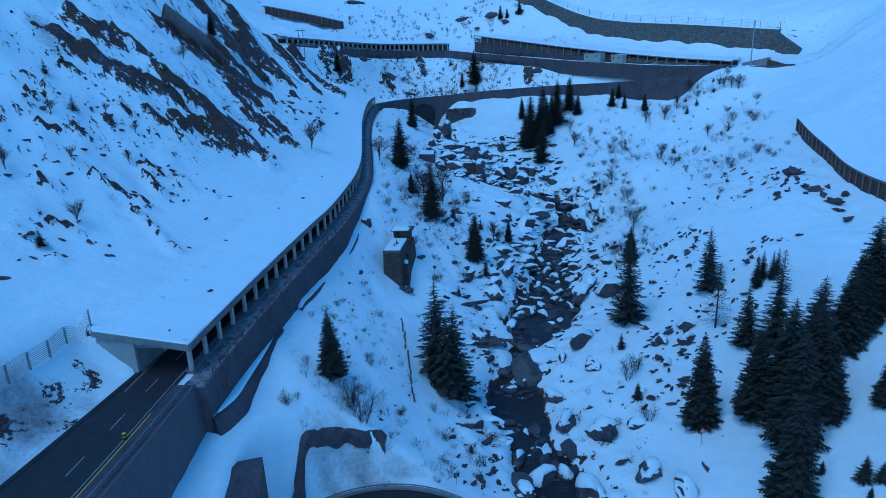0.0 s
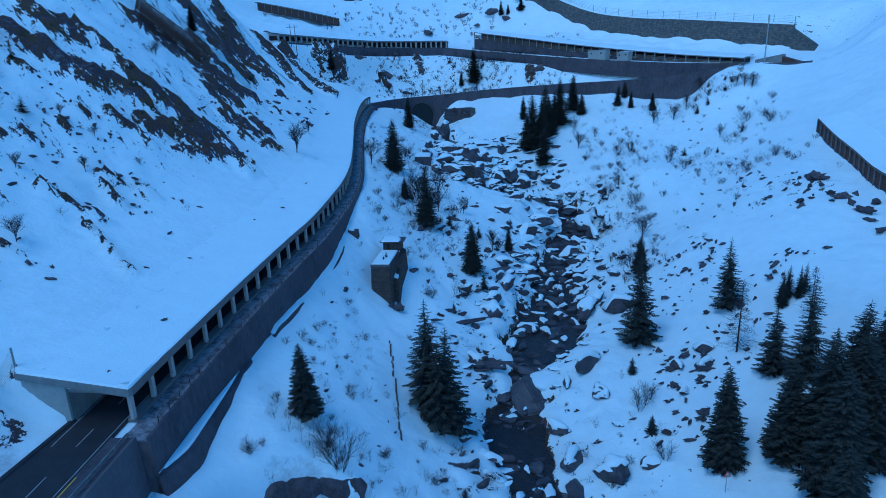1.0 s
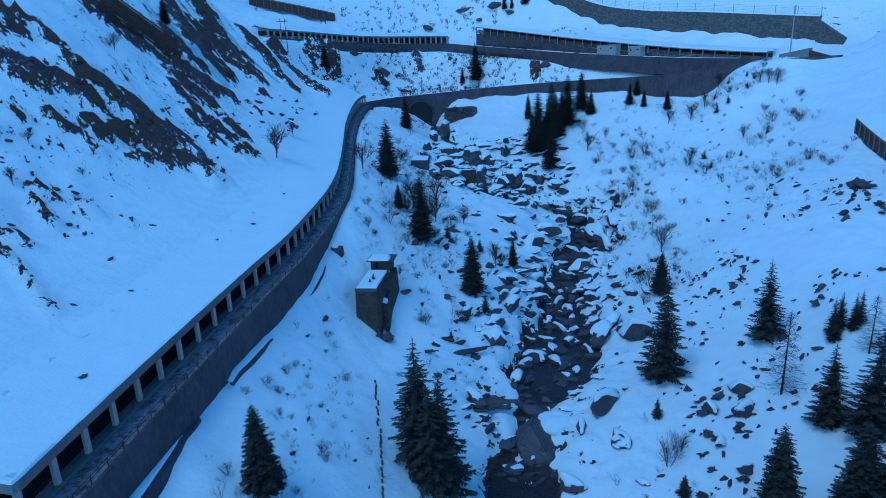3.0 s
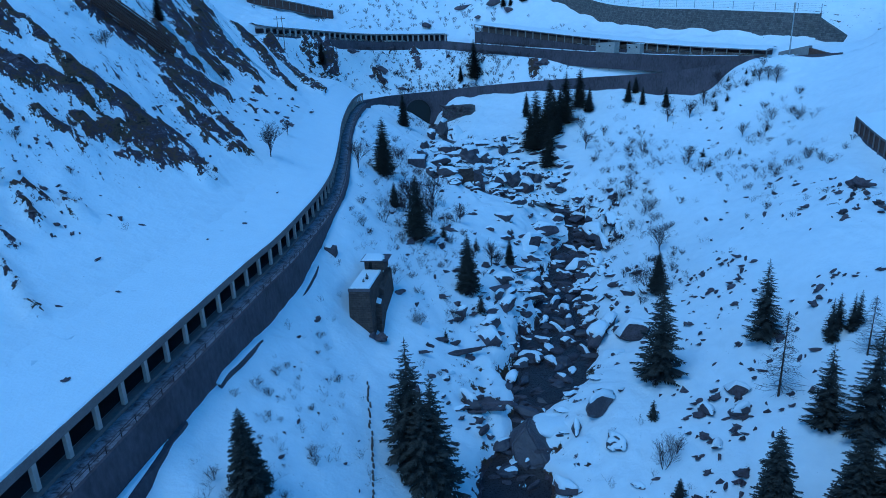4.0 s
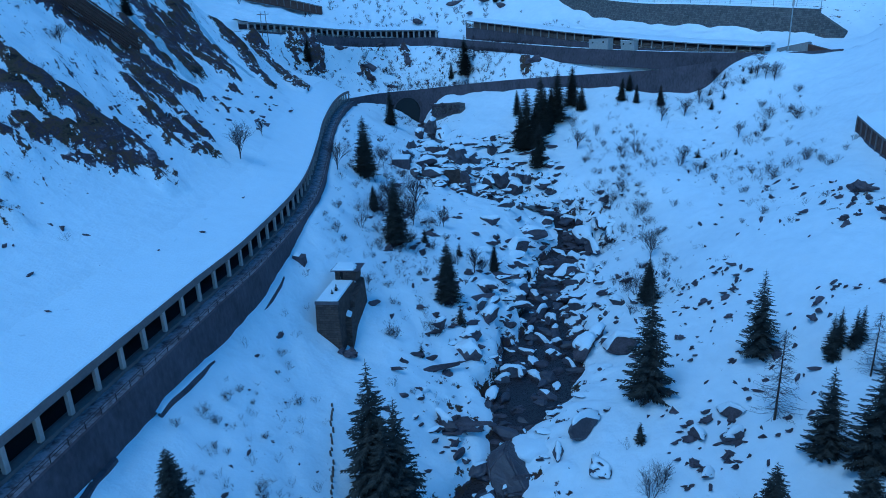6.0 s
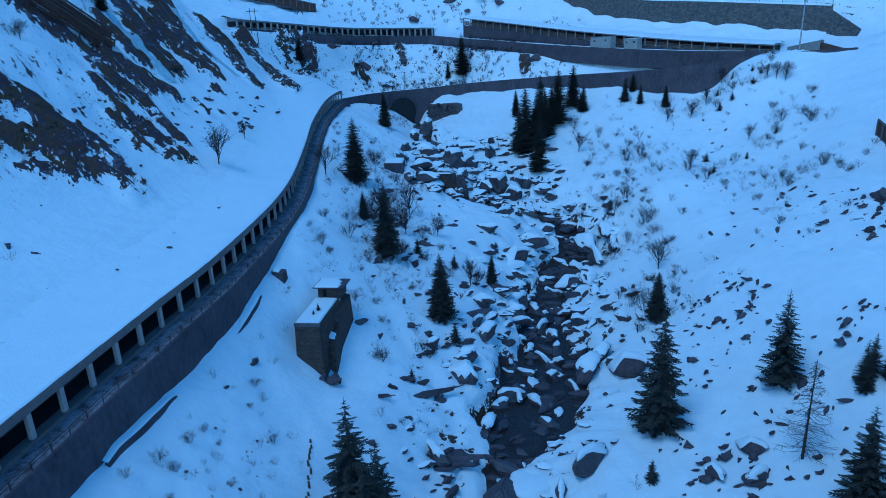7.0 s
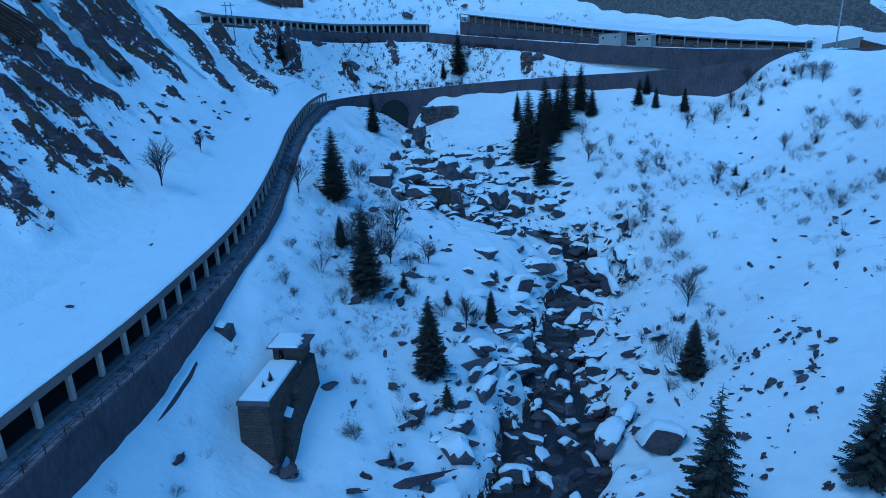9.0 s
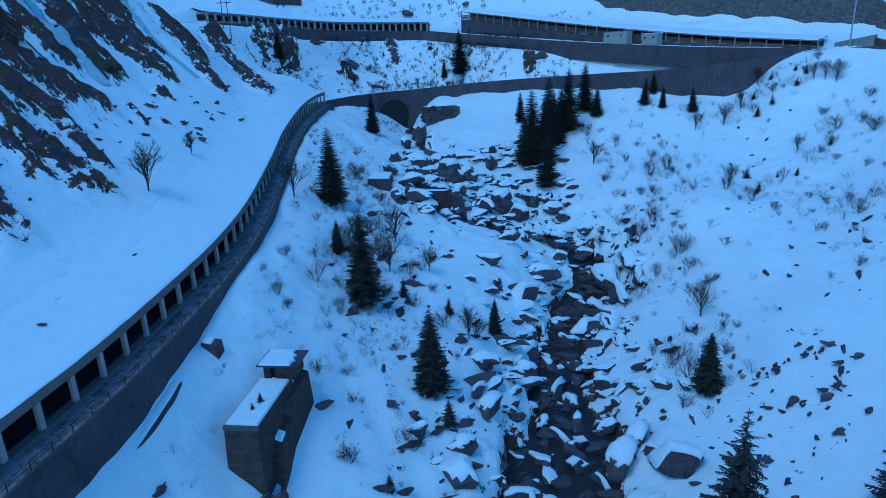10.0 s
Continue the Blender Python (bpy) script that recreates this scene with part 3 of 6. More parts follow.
rock_value += 0.5 * (d_road < -9.8) * (d_road > -19) * (plan[:, 1] < 92) * step(wave(plan, 9, 61), -0.5, 0.5)
back = step(-d_road, 10, 16) * step(plan[:, 1], 385, 410) * (1 - step(plan[:, 1], 470, 500)) * (plan[:, 0] > -60) * (plan[:, 0] < 60)
rock_value += (0.26 + 0.12 * wave(plan, 16, 62)) * back
# dirty snow: thrown-up grit beside the road, slides under the cliffs, the churned bank of the hairpin
dirt = np.zeros(len(plan))
for cx, cy, sx, sy, amount in DIRT:
    dirt = np.maximum(dirt, amount * np.exp(-((plan[:, 0] - cx) / sx) ** 2 - ((plan[:, 1] - cy) / sy) ** 2))
me = bpy.data.meshes.new("ground")
idx = np.arange(nx * ny).reshape(ny, nx)
quads = np.stack([idx[:-1, :-1].ravel(), idx[:-1, 1:].ravel(), idx[1:, 1:].ravel(), idx[1:, :-1].ravel()], 1)
me.from_pydata(np.column_stack([plan, ZZ]).tolist(), [], quads.tolist())
me.polygons.foreach_set("use_smooth", [True] * len(me.polygons))
att = me.attributes.new("rock", "FLOAT", "POINT")
att.data.foreach_set("value", rock_value.astype(np.float32))
att = me.attributes.new("dirt", "FLOAT", "POINT")
att.data.foreach_set("value", dirt.astype(np.float32))
att = me.attributes.new("streaks", "FLOAT", "POINT")
att.data.foreach_set("value", streaks.astype(np.float32))
me.materials.append(GROUND)
tagged(new("ground", me), "snow-covered rocky mountain valley slopes and gorge", "ground", kind="structure")


def ground_z(x, y):
    """Height of the ground sheet as built."""
    i = int(np.clip(np.searchsorted(gx, x) - 1, 0, nx - 2))
    j = int(np.clip(np.searchsorted(gy, y) - 1, 0, ny - 2))
    u, v = (x - gx[i]) / (gx[i + 1] - gx[i]), (y - gy[j]) / (gy[j + 1] - gy[j])
    return float((grid[j, i] * (1 - u) + grid[j, i + 1] * u) * (1 - v) + (grid[j + 1, i] * (1 - u) + grid[j + 1, i + 1] * u) * v)


# ---- the lower road, its avalanche gallery, bridge and walls ----
gallery_line = road_line[i_portal:i_gallery_end + 1]
open_line = road_line[:i_portal + 1]
bridge_line = road_line[i_gallery_end:]
tagged(sweep("road", road_line, [(-ROAD_W + 0.4, -0.3), (-1.0, -0.3), (-1.0, -0.6), (-ROAD_W + 0.4, -0.6)], ASPHALT), "dark wet asphalt two-lane mountain road", "road", kind="structure")

verts, faces = [], []
for i, (p, q) in enumerate(zip(open_line, sides_of(open_line))):
    e = float(road_extra(i))
    verts += [(p[0] + q[0] * o, p[1] + q[1] * o, p[2] + h) for o, h in ((-ROAD_W + 0.42, -0.304), (-ROAD_W + 0.4 - e - 0.05, -0.304), (-ROAD_W + 0.1 - e, -0.1), (-ROAD_W - 0.5 - e, -0.1), (-ROAD_W - 0.6 - e, -0.7))]
for i in range(len(open_line) - 1):
    for k in range(4):
        a = i * 5 + k
        faces.append((a, a + 1, a + 6, a + 5))
tagged(mesh_part("road_shoulder", verts, faces, ASPHALT), "dark wet asphalt shoulder with a low kerb", "road", kind="structure")

gallery = empty("avalanche_gallery", pose(*gallery_line[0]), "long concrete avalanche gallery with open colonnade and snow-loaded roof", "gallery")


def under(ob, parent):
    """Parents ob without moving it."""
    ob.parent = parent
    ob.matrix_parent_inverse = parent.matrix_world.inverted()
    return ob


scene.view_layers[0].update()
under(sweep("roof_slab", gallery_line, [(-ROAD_W - 0.8, 4.25), (0.15, 4.15), (0.15, 4.75), (-ROAD_W - 0.8, 4.85)], CONCRETE), gallery)
under(sweep("edge_beam", gallery_line, [(0.16, 3.85), (0.65, 3.85), (0.65, 5.15), (0.16, 5.15)], BEAM_CONCRETE), gallery)
under(sweep("inner_wall", gallery_line, [(-ROAD_W - 0.6, -0.6), (-ROAD_W, -0.6), (-ROAD_W, 4.24), (-ROAD_W - 0.6, 4.24)], CONCRETE), gallery)
under(sweep("sill", gallery_line, [(-0.95, -0.6), (0.6, -0.6), (0.6, 0.12), (-0.95, 0.12)], BEAM_CONCRETE), gallery)
post_line = even_line(gallery_line, 5.62)
pr = sides_of(post_line)
bm = bmesh.new()
box(bm, 0, 0, 2.0, 0.62, 0.75, 4.0, 0, 0.05)
post_me = bpy.data.meshes.new("post")
bm.to_mesh(post_me)
bm.free()
post_me.materials.append(PALE_CONCRETE)
for p, q in zip(post_line, pr):
    ob = new("post", post_me)
    ob.matrix_world = pose(p[0] + q[0] * 0.1, p[1] + q[1] * 0.1, p[2] + 0.1, 0, 0, math.degrees(math.atan2(q[1], q[0])))
    scene.view_layers[0].update()
    under(ob, gallery)

# snow on the gallery's roof, running into the slope
r = sides_of(gallery_line)
verts, faces = [], []
offs = [0.55, 0.35, 0.0, -1, -2.5, -4.5, -7, -10, -13, -17]
for i, (p, q) in enumerate(zip(gallery_line, r)):
    pts = np.array([(p[0] + q[0] * o, p[1] + q[1] * o) for o in offs])
    hs = hillside(pts)
    for k, o in enumerate(offs):
        z = max(hs[k], p[2] + 5.2 + 0.04 * min(-o, 6)) if k < 8 else hs[k]
        if k == 0:
            z = p[2] + 5.16
        elif k == 1:
            z = p[2] + 5.36
        elif k == len(offs) - 1:
            z -= 0.6
        else:
            z += 0.03
        verts.append((pts[k][0], pts[k][1], z + 0.05 * math.sin(i * 1.7 + k)))
K = len(offs)
for i in range(len(gallery_line) - 1):
    for k in range(K - 1):
        a = i * K + k
        faces.append((a, a + 1, a + K + 1, a + K))
i0 = len(verts)
for k in range(K):
    v = verts[k]
    verts.append((v[0], v[1], gallery_line[0][2] + 4.86))
for k in range(K - 1):
    faces.append((k, k + 1, i0 + k + 1, i0 + k))
tagged(mesh_part("roof_snow", verts, faces, SNOW, smooth=True), "deep smooth snow on the gallery roof", "snow", kind="structure")

ledge_line = road_line[i_portal - 2: i_gallery_end + 1]
near_line = road_line[: i_portal - 1]
tagged(sweep("retaining_wall", ledge_line, [(0.62, -0.55), (LEDGE, -0.75), (LEDGE, -0.2), (LEDGE + 0.45, -0.2), (LEDGE + 1.3, -16.0), (0.62, -16.0)], DARK_CONCRETE), "tall weathered concrete retaining wall below the road", "retaining wall", kind="structure")
tagged(sweep("ledge", ledge_line, [(0.64, -0.42), (LEDGE - 0.02, -0.62), (LEDGE - 0.02, -0.85), (0.64, -0.85)], SLUSH), "ledge of slush and old snow along the gallery", "ledge", kind="structure")
tagged(sweep("bridge_wall", bridge_line, [(-0.9, -0.62), (-0.9, -0.3), (0.0, -0.28), (0.0, 0.55), (0.4, 0.55), (0.45, -1.0), (1.6, -24.0), (-0.9, -24.0)], DARK_CONCRETE), "dark concrete retaining wall of the climbing road", "retaining wall", kind="structure")

tagged(sweep("retaining_wall_near", near_line, [(0.2, -0.5), (2.2, -0.5), (2.2, -0.1), (2.6, -0.1), (3.6, -16.0), (0.2, -16.0)], GREY_CONCRETE), "grey concrete retaining wall below the open road", "retaining wall", kind="structure")
tagged(sweep("verge", near_line, [(-1.02, -0.26), (2.18, -0.3), (2.18, -0.6), (-1.02, -0.6)], DARK_CONCRETE), "wet concrete roadside verge", "verge", kind="structure")

# ---- the upper road and its galleries ----
tagged(sweep("upper_road", upper_line, [(-1.0, -0.28), (7.0, -0.28), (7.0, -0.6), (-1.0, -0.6)], ASPHALT), "wet upper road of the pass", "road", kind="structure")


def posts_along(name, line, offset, spacing, size, height, lift, mat, parent, lean=0.0):
    """Equal posts along a line, each an object of its own on one mesh."""
    bm = bmesh.new()
    box(bm, 0, 0, height / 2, size[0], size[1], height, 0, min(size) * 0.08)
    pm = bpy.data.meshes.new(name)
    bm.to_mesh(pm)
    bm.free()
    pm.materials.append(mat)
    pts = even_line(line, spacing)
    q = sides_of(pts)
    inv = parent.matrix_world.inverted()
    for p, o in zip(pts, q):
        ob = new(name, pm)
        ob.parent = parent
        ob.matrix_parent_inverse = inv
        ob.matrix_basis = pose(p[0] + o[0] * offset, p[1] + o[1] * offset, p[2] + lift, 0, lean, math.degrees(math.atan2(o[1], o[0])))
    return pts


def snow_strip(name, line, profile, label):
    return tagged(sweep(name, line, profile, SNOW, closed=False, smooth=True), label, "snow", kind="structure")


i_up_a = int(np.argmin(np.hypot(upper_line[:, 0] + 100, upper_line[:, 1] - 401)))
i_up_b = int(np.argmin(np.hypot(upper_line[:, 0] - 4, upper_line[:, 1] - 480)))
i_up_c = int(np.argmin(np.hypot(upper_line[:, 0] - 22, upper_line[:, 1] - 469)))
i_up_d = len(upper_line) - 2
line2 = upper_line[i_up_a:i_up_b + 1]
gal2 = empty("upper_gallery", pose(*line2[0]), "upper avalanche gallery with row of concrete columns", "gallery")
scene.view_layers[0].update()
under(sweep("roof_slab", line2, [(-9.0, 5.0), (2.6, 4.7), (2.6, 5.5), (-9.0, 5.9)], CONCRETE), gal2)
under(sweep("back_wall", line2, [(-9.0, -0.6), (-8.4, -0.6), (-8.4, 5.0), (-9.0, 5.0)], DARK_CONCRETE), gal2)
posts_along("column", line2, 2.0, 4.0, (0.7, 1.1), 4.9, -0.3, PALE_CONCRETE, gal2)
snow_strip("upper_gallery_snow", line2, [(2.5, 5.45), (2.2, 5.8), (-2, 6.3), (-7, 7.2), (-12, 8.6), (-16, 8.0)], "snow on the upper gallery roof")
wall2 = upper_line[i_up_a:i_up_d]
tagged(sweep("upper_retaining_wall", wall2, [(6.9, -0.5), (7.0, 0.35), (7.4, 0.35), (8.1, -8.0), (6.9, -8.0)], DARK_CONCRETE), "stained concrete retaining wall of the upper road", "retaining wall", kind="structure")

line3 = upper_line[i_up_c:i_up_d]
lift3 = line3.copy()
lift3[:, 2] += np.linspace(8.0, -1.4, len(lift3))
gal3 = empty("old_gallery", pose(*lift3[0]), "old avalanche gallery with timber infill between posts", "gallery")
scene.view_layers[0].update()
under(sweep("roof_slab", lift3, [(-11.0, 4.4), (-1.2, 3.9), (-1.2, 4.4), (-11.0, 5.0)], CONCRETE), gal3)
under(sweep("plinth_wall", lift3, [(-2.4, -10.0), (-1.4, -10.0), (-1.7, 0.0), (-2.4, 0.0)], DARK_CONCRETE), gal3)
under(sweep("back_wall", lift3, [(-11.0, -3.0), (-10.4, -3.0), (-10.4, 4.4), (-11.0, 4.4)], DARK_CONCRETE), gal3)
posts_along("post", lift3, -1.9, 6.0, (0.5, 0.5), 3.95, 0.0, CONCRETE, gal3)
for k, h in enumerate((0.35, 0.95, 1.55, 2.15)):
    under(sweep("plank", lift3, [(-2.35, h), (-2.2, h), (-2.2, h + 0.42), (-2.35, h + 0.42)], WOOD), gal3)
snow_strip("old_gallery_snow", lift3, [(-1.25, 4.35), (-1.6, 4.7), (-5, 5.0), (-9, 5.5), (-14, 6.2), (-19, 5.5)], "snow on the old gallery roof")
snow_strip("road_edge_snow", upper_line[i_up_c:i_up_d - 6], [(-1.5, -0.3), (-0.4, 0.5), (0.8, 0.35), (1.6, -0.32)], "ridge of ploughed snow along the upper road")
snow_strip("road_edge_snow_low", bridge_line[4:-4], [(-9.6, -0.4), (-8.8, 0.35), (-7.6, 0.3), (-7.0, -0.34)], "ridge of ploughed snow along the climbing road")

# arch of the bridge; a flat black face behind it stands for the vault's shade
i_arch = int(np.argmin(np.hypot(road_line[:, 0] + 14, road_line[:, 1] - 426)))
ap = road_line[i_arch]
ar = sides_of(road_line)[i_arch]
turn_a = math.degrees(math.atan2(ar[1], ar[0])) + 90
bridge = empty("bridge", pose(ap[0], ap[1], ap[2], 0, 0, turn_a), "arched concrete bridge over the gorge stream", "bridge")
bm = bmesh.new()
rad, seg = 8.0, 18
ring = []
for k in range(seg + 1):
    t = math.pi * k / seg
    row = []
    for rr, yy in ((rad, -3.2), (rad + 0.6, -3.2), (rad + 0.6, -2.0), (rad, -2.0)):
        row.append(bm.verts.new((rr * math.cos(t), yy, -11.6 + rr * math.sin(t))))
    ring.append(row)
for a, b in zip(ring, ring[1:]):
    for j in range(4):
        bm.faces.new((a[j], a[(j + 1) % 4], b[(j + 1) % 4], b[j]))
part("arch_ring", bm, DARK_CONCRETE, bridge)
bm = bmesh.new()
vs = [bm.verts.new((rad * math.cos(math.pi * k / seg), -2.1, -11.6 + rad * math.sin(math.pi * k / seg))) for k in range(seg + 1)]
vs += [bm.verts.new((-rad, -2.1, -22)), bm.verts.new((rad, -2.1, -22))]
bm.faces.new(vs)
part("vault", bm, BLACK, bridge, "flat black face for the shade in the vault under the bridge")


# ---- water ----
wl_ = stream_line[2:-4]
wr = sides_of(wl_)
verts, faces = [], []
C = 9
for i, (p, q) in enumerate(zip(wl_, wr)):
    w = float(stream_width(p[1]))
    for k in range(C):
        o = (k / (C - 1) - 0.5) * (w * 1.2 + 3) + 0.5 * math.sin(i * 0.9 + k)
        verts.append((p[0] + q[0] * o, p[1] + q[1] * o, p[2] - 0.55 + 0.05 * math.sin(i * 2.1 + k * 1.3)))
for i in range(len(wl_) - 1):
    for k in range(C - 1):
        a = i * C + k
        faces.append((a, a + 1, a + C + 1, a + C))
tagged(mesh_part("stream", verts, faces, WATER, smooth=True), "dark mountain stream running between boulders", "stream", kind="structure")


def white_water(x0, y0, x1, y1, w, drop):
    """A short tumbling fall: folded strands of white water."""
    rng = random.Random(int(x0 * 10 + y0))
    verts, faces = [], []
    n, m = 14, 9
    for i in range(n + 1):
        t = i / n
        for k in range(m + 1):
            s = k / m - 0.5
            x = x0 + (x1 - x0) * t + (y1 - y0) * s * w * (1 + 0.25 * math.sin(5 * t + y0)) / max(1, math.hypot(x1 - x0, y1 - y0)) + rng.uniform(-0.12, 0.12)
            y = y0 + (y1 - y0) * t - (x1 - x0) * s * w / max(1, math.hypot(x1 - x0, y1 - y0)) + rng.uniform(-0.25, 0.25)
            z = drop[0] + (drop[1] - drop[0]) * (t ** 0.6) - 1.2 * s * s + rng.uniform(-0.1, 0.12)
            verts.append((x, y, z))
    for i in range(n):
        for k in range(m):
            a = i * (m + 1) + k
            faces.append((a, a + 1, a + m + 2, a + m + 1))
    return tagged(mesh_part("white_water", verts, faces, FOAM, smooth=True), "white water tumbling over the rocks", "rapids", kind="structure")


white_water(20.5, 162, 18.4, 155, 1.7, (-29.6, -31.6))
white_water(18.2, 155, 16.2, 148.5, 2.6, (-31.6, -34.7))
white_water(16.5, 149, 19.5, 146, 3.0, (-34.5, -35.05))
white_water(58, 279, 56.3, 272.5, 1.9, (-13.6, -18.6))
white_water(19.5, 126, 20, 119, 2.4, (-36.7, -38.6))


# ---- boulders ----
def rock_shape(seed, cuts=3, flat=0.7, ragged=0.22):
    """An angular boulder about 1 m across, as a list of verts and faces."""
    rng = random.Random(seed)
    bm = bmesh.new()
    bmesh.ops.create_icosphere(bm, subdivisions=cuts, radius=0.5)
    planes = [(Vector((rng.gauss(0, 1), rng.gauss(0, 1), rng.gauss(0, 0.8))).normalized(), rng.uniform(0.22, 0.38)) for _ in range(10)]
    off = Vector((rng.uniform(0, 50), rng.uniform(0, 50), rng.uniform(0, 50)))
    sx, sy, sz = rng.uniform(0.85, 1.25), rng.uniform(0.6, 0.95), rng.uniform(0.5, 0.85) * flat / 0.7
    for v in bm.verts:
        for nrm, dist in planes:
            over = v.co.dot(nrm) - dist
            if over > 0:
                v.co -= nrm * over * 0.98
        v.co *= 1 + ragged * noise.noise(v.co * 3.5 + off) + 0.4 * ragged * noise.noise(v.co * 9 + off)
        v.co = Vector((v.co.x * sx, v.co.y * sy, v.co.z * sz)) * 1.5
    bm.normal_update()
    return bm


def cap_shape(bm, limit, thick, seed):
    """The snow lying on a boulder: its upper faces, lifted, with a rounded rim."""
    off = Vector((seed * 3.1, seed * 1.7, 0))
    top = [f for f in bm.faces if f.normal.z > limit + 0.1 * noise.noise(f.calc_center_median() * 3 + off)]
    count = {}
    for f in top:
        for v in f.verts:
            count[v] = count.get(v, 0) + 1
    left, islands = set(top), []
    while left:
        heap_, isle = [left.pop()], []
        while heap_:
            f = heap_.pop()
            isle.append(f)
            for e in f.edges:
                for g in e.link_faces:
                    if g in left:
                        left.remove(g)
                        heap_.append(g)
        islands.append(isle)
    top = max(islands, key=len) if islands else []
    count = {}
    for f in top:
        for v in f.verts:
            count[v] = count.get(v, 0) + 1
    out = bmesh.new()
    made = {}
    for v, c in count.items():
        rim = c < len(v.link_faces)
        lift = 0.012 if rim else thick
        made[v] = out.verts.new(v.co + Vector((0, 0, lift)) + (v.normal * (0.03 if rim else 0.02)))
    for f in top:
        out.faces.new([made[v] for v in f.verts])
    edges = [e for e in out.edges if e.is_boundary]
    if edges:
        geo = bmesh.ops.extrude_edge_only(out, edges=edges)["geom"]
        for v in geo:
            if isinstance(v, bmesh.types.BMVert):
                v.co.z -= 0.06
                v.co.x *= 0.97
                v.co.y *= 0.97
    return out


boulder_kinds = []
for k in range(10):
    bm = rock_shape(100 + k)
    cap = cap_shape(bm, 0.5 if k % 3 else 0.62, 0.08 if k % 2 else 0.11, k)
    holder = empty("boulder", pose(0, 0, -500), "grey boulder capped with snow", "boulder", "boulders of the gorge")
    part("rock", bm, ROCK if k % 2 else WET_ROCK, holder)
    part("snow_cap", cap, SNOW, holder, "rounded cap of snow", smooth=True)
    boulder_kinds.append(holder)
stone_kinds = []
for k in range(8):
    bm = rock_shape(300 + k, 3 if k % 2 else 2, 0.55, 0.75)
    holder = empty("stone", pose(0, 0, -500), "dark stone poking out of the snow", "stone", "stones on the slopes")
    part("rock", bm, ROCK, holder)
    stone_kinds.append(holder)
wet_kinds = []
for k in range(6):
    bm = rock_shape(400 + k)
    holder = empty("boulder", pose(0, 0, -500), "wet grey boulder lying in the stream", "boulder", "boulders of the gorge")
    part("rock", bm, WET_ROCK, holder)
    if k < 2:
        part("snow_cap", cap_shape(rock_shape(400 + k), 0.88, 0.09, k), SNOW, holder, "small cap of snow", smooth=True)
    wet_kinds.append(holder)
rng = random.Random(5)


def put(kinds, x, y, size, sink=0.2, stretch=(1, 1, 1), turn=None, tilt=12):
    """A copy of one of the kinds, set into the ground."""
    k = kinds[rng.randrange(len(kinds))]
    z = ground_z(x, y) + size * (0.28 - sink) * stretch[2]
    m = pose(x, y, z, rng.uniform(-tilt, tilt), rng.uniform(-tilt, tilt), rng.uniform(0, 360) if turn is None else turn)
    return copy_thing(k, m @ Matrix.Diagonal((size * stretch[0], size * stretch[1], size * stretch[2], 1)))


strewn = []


def strew(x, y, size, sink, stretch, turn, tilt):
    """Notes a small stone for the joined scatter."""
    z = ground_z(x, y) + size * (0.28 - sink) * stretch[2]
    m = pose(x, y, z, rng.uniform(-tilt, tilt), rng.uniform(-tilt, tilt), turn)
    strewn.append((stone_kinds[2 * rng.randrange(4)], m @ Matrix.Diagonal((size * stretch[0], size * stretch[1], size * stretch[2], 1))))


def heap(name, items, label, category, mats):
    """Many copies of small kinds joined into one object of kind stuff."""
    verts, faces, slots = [], [], []
    for k, m in items:
        for c in k.children:
            base = len(verts)
            verts.extend(m @ v.co for v in c.data.vertices)
            slot = mats.index(c.data.materials[0])
            for f in c.data.polygons:
                faces.append([base + i for i in f.vertices])
                slots.append(slot)
    me = bpy.data.meshes.new(name)
    me.from_pydata([tuple(v) for v in verts], [], faces)
    for mt in mats:
        me.materials.append(mt)
    me.polygons.foreach_set("material_index", slots)
    me.update()
    return tagged(new(name, me), label, category, kind="stuff")


UPPER_BOULDERS = [(8.3, 371, 9), (1, 390, 8), (13, 341, 4.6), (3, 336.5, 6.8), (-8, 318, 5.3), (15, 322.6, 7.5), (21.7, 323.7, 4.8), (32, 343.5, 4.6), (31, 332.6, 5.8), (32.5, 323, 3), (38.4, 300, 5.9),
                  (32.8, 303.6, 7.2), (43.5, 309, 3.7), (49.3, 306.7, 3.2), (52.7, 297.4, 3.9), (60, 290.7, 3.4), (26.6, 300.5, 6.7), (10.8, 306, 4), (17.3, 304, 4), (-0.3, 343.4, 4.7), (33, 276.6, 3.5),
                  (38, 282.7, 2.7), (23.4, 314, 2.5), (-7.4, 340, 4.1), (-4.6, 369.6, 5.6)]
MIDDLE_BOULDERS = [(25.6, 262, 4.6), (41.5, 268.4, 6.9), (49.2, 282.5, 3.7), (26.6, 254, 3.2), (34.6, 255, 5.6), (62.5, 270.8, 8), (70, 266, 4.2), (69, 272.7, 4.9), (70.7, 269, 2.4), (62.3, 262, 6), (57, 248.4, 5.3),
                   (60.8, 244, 2.3), (50.7, 247.3, 5), (56.8, 238.8, 3.5), (58, 231.5, 2.2), (63, 228, 2), (32, 233.7, 5.1), (29.8, 222.7, 4.5), (48.6, 220.6, 3.4), (54.4, 212.8, 2.5), (58, 211.4, 3.2),
                   (37.8, 222.2, 4), (40.2, 217.7, 3.9), (21.2, 204.6, 4.6), (45.3, 194.5, 6.3), (49.8, 199.3, 4.5)]
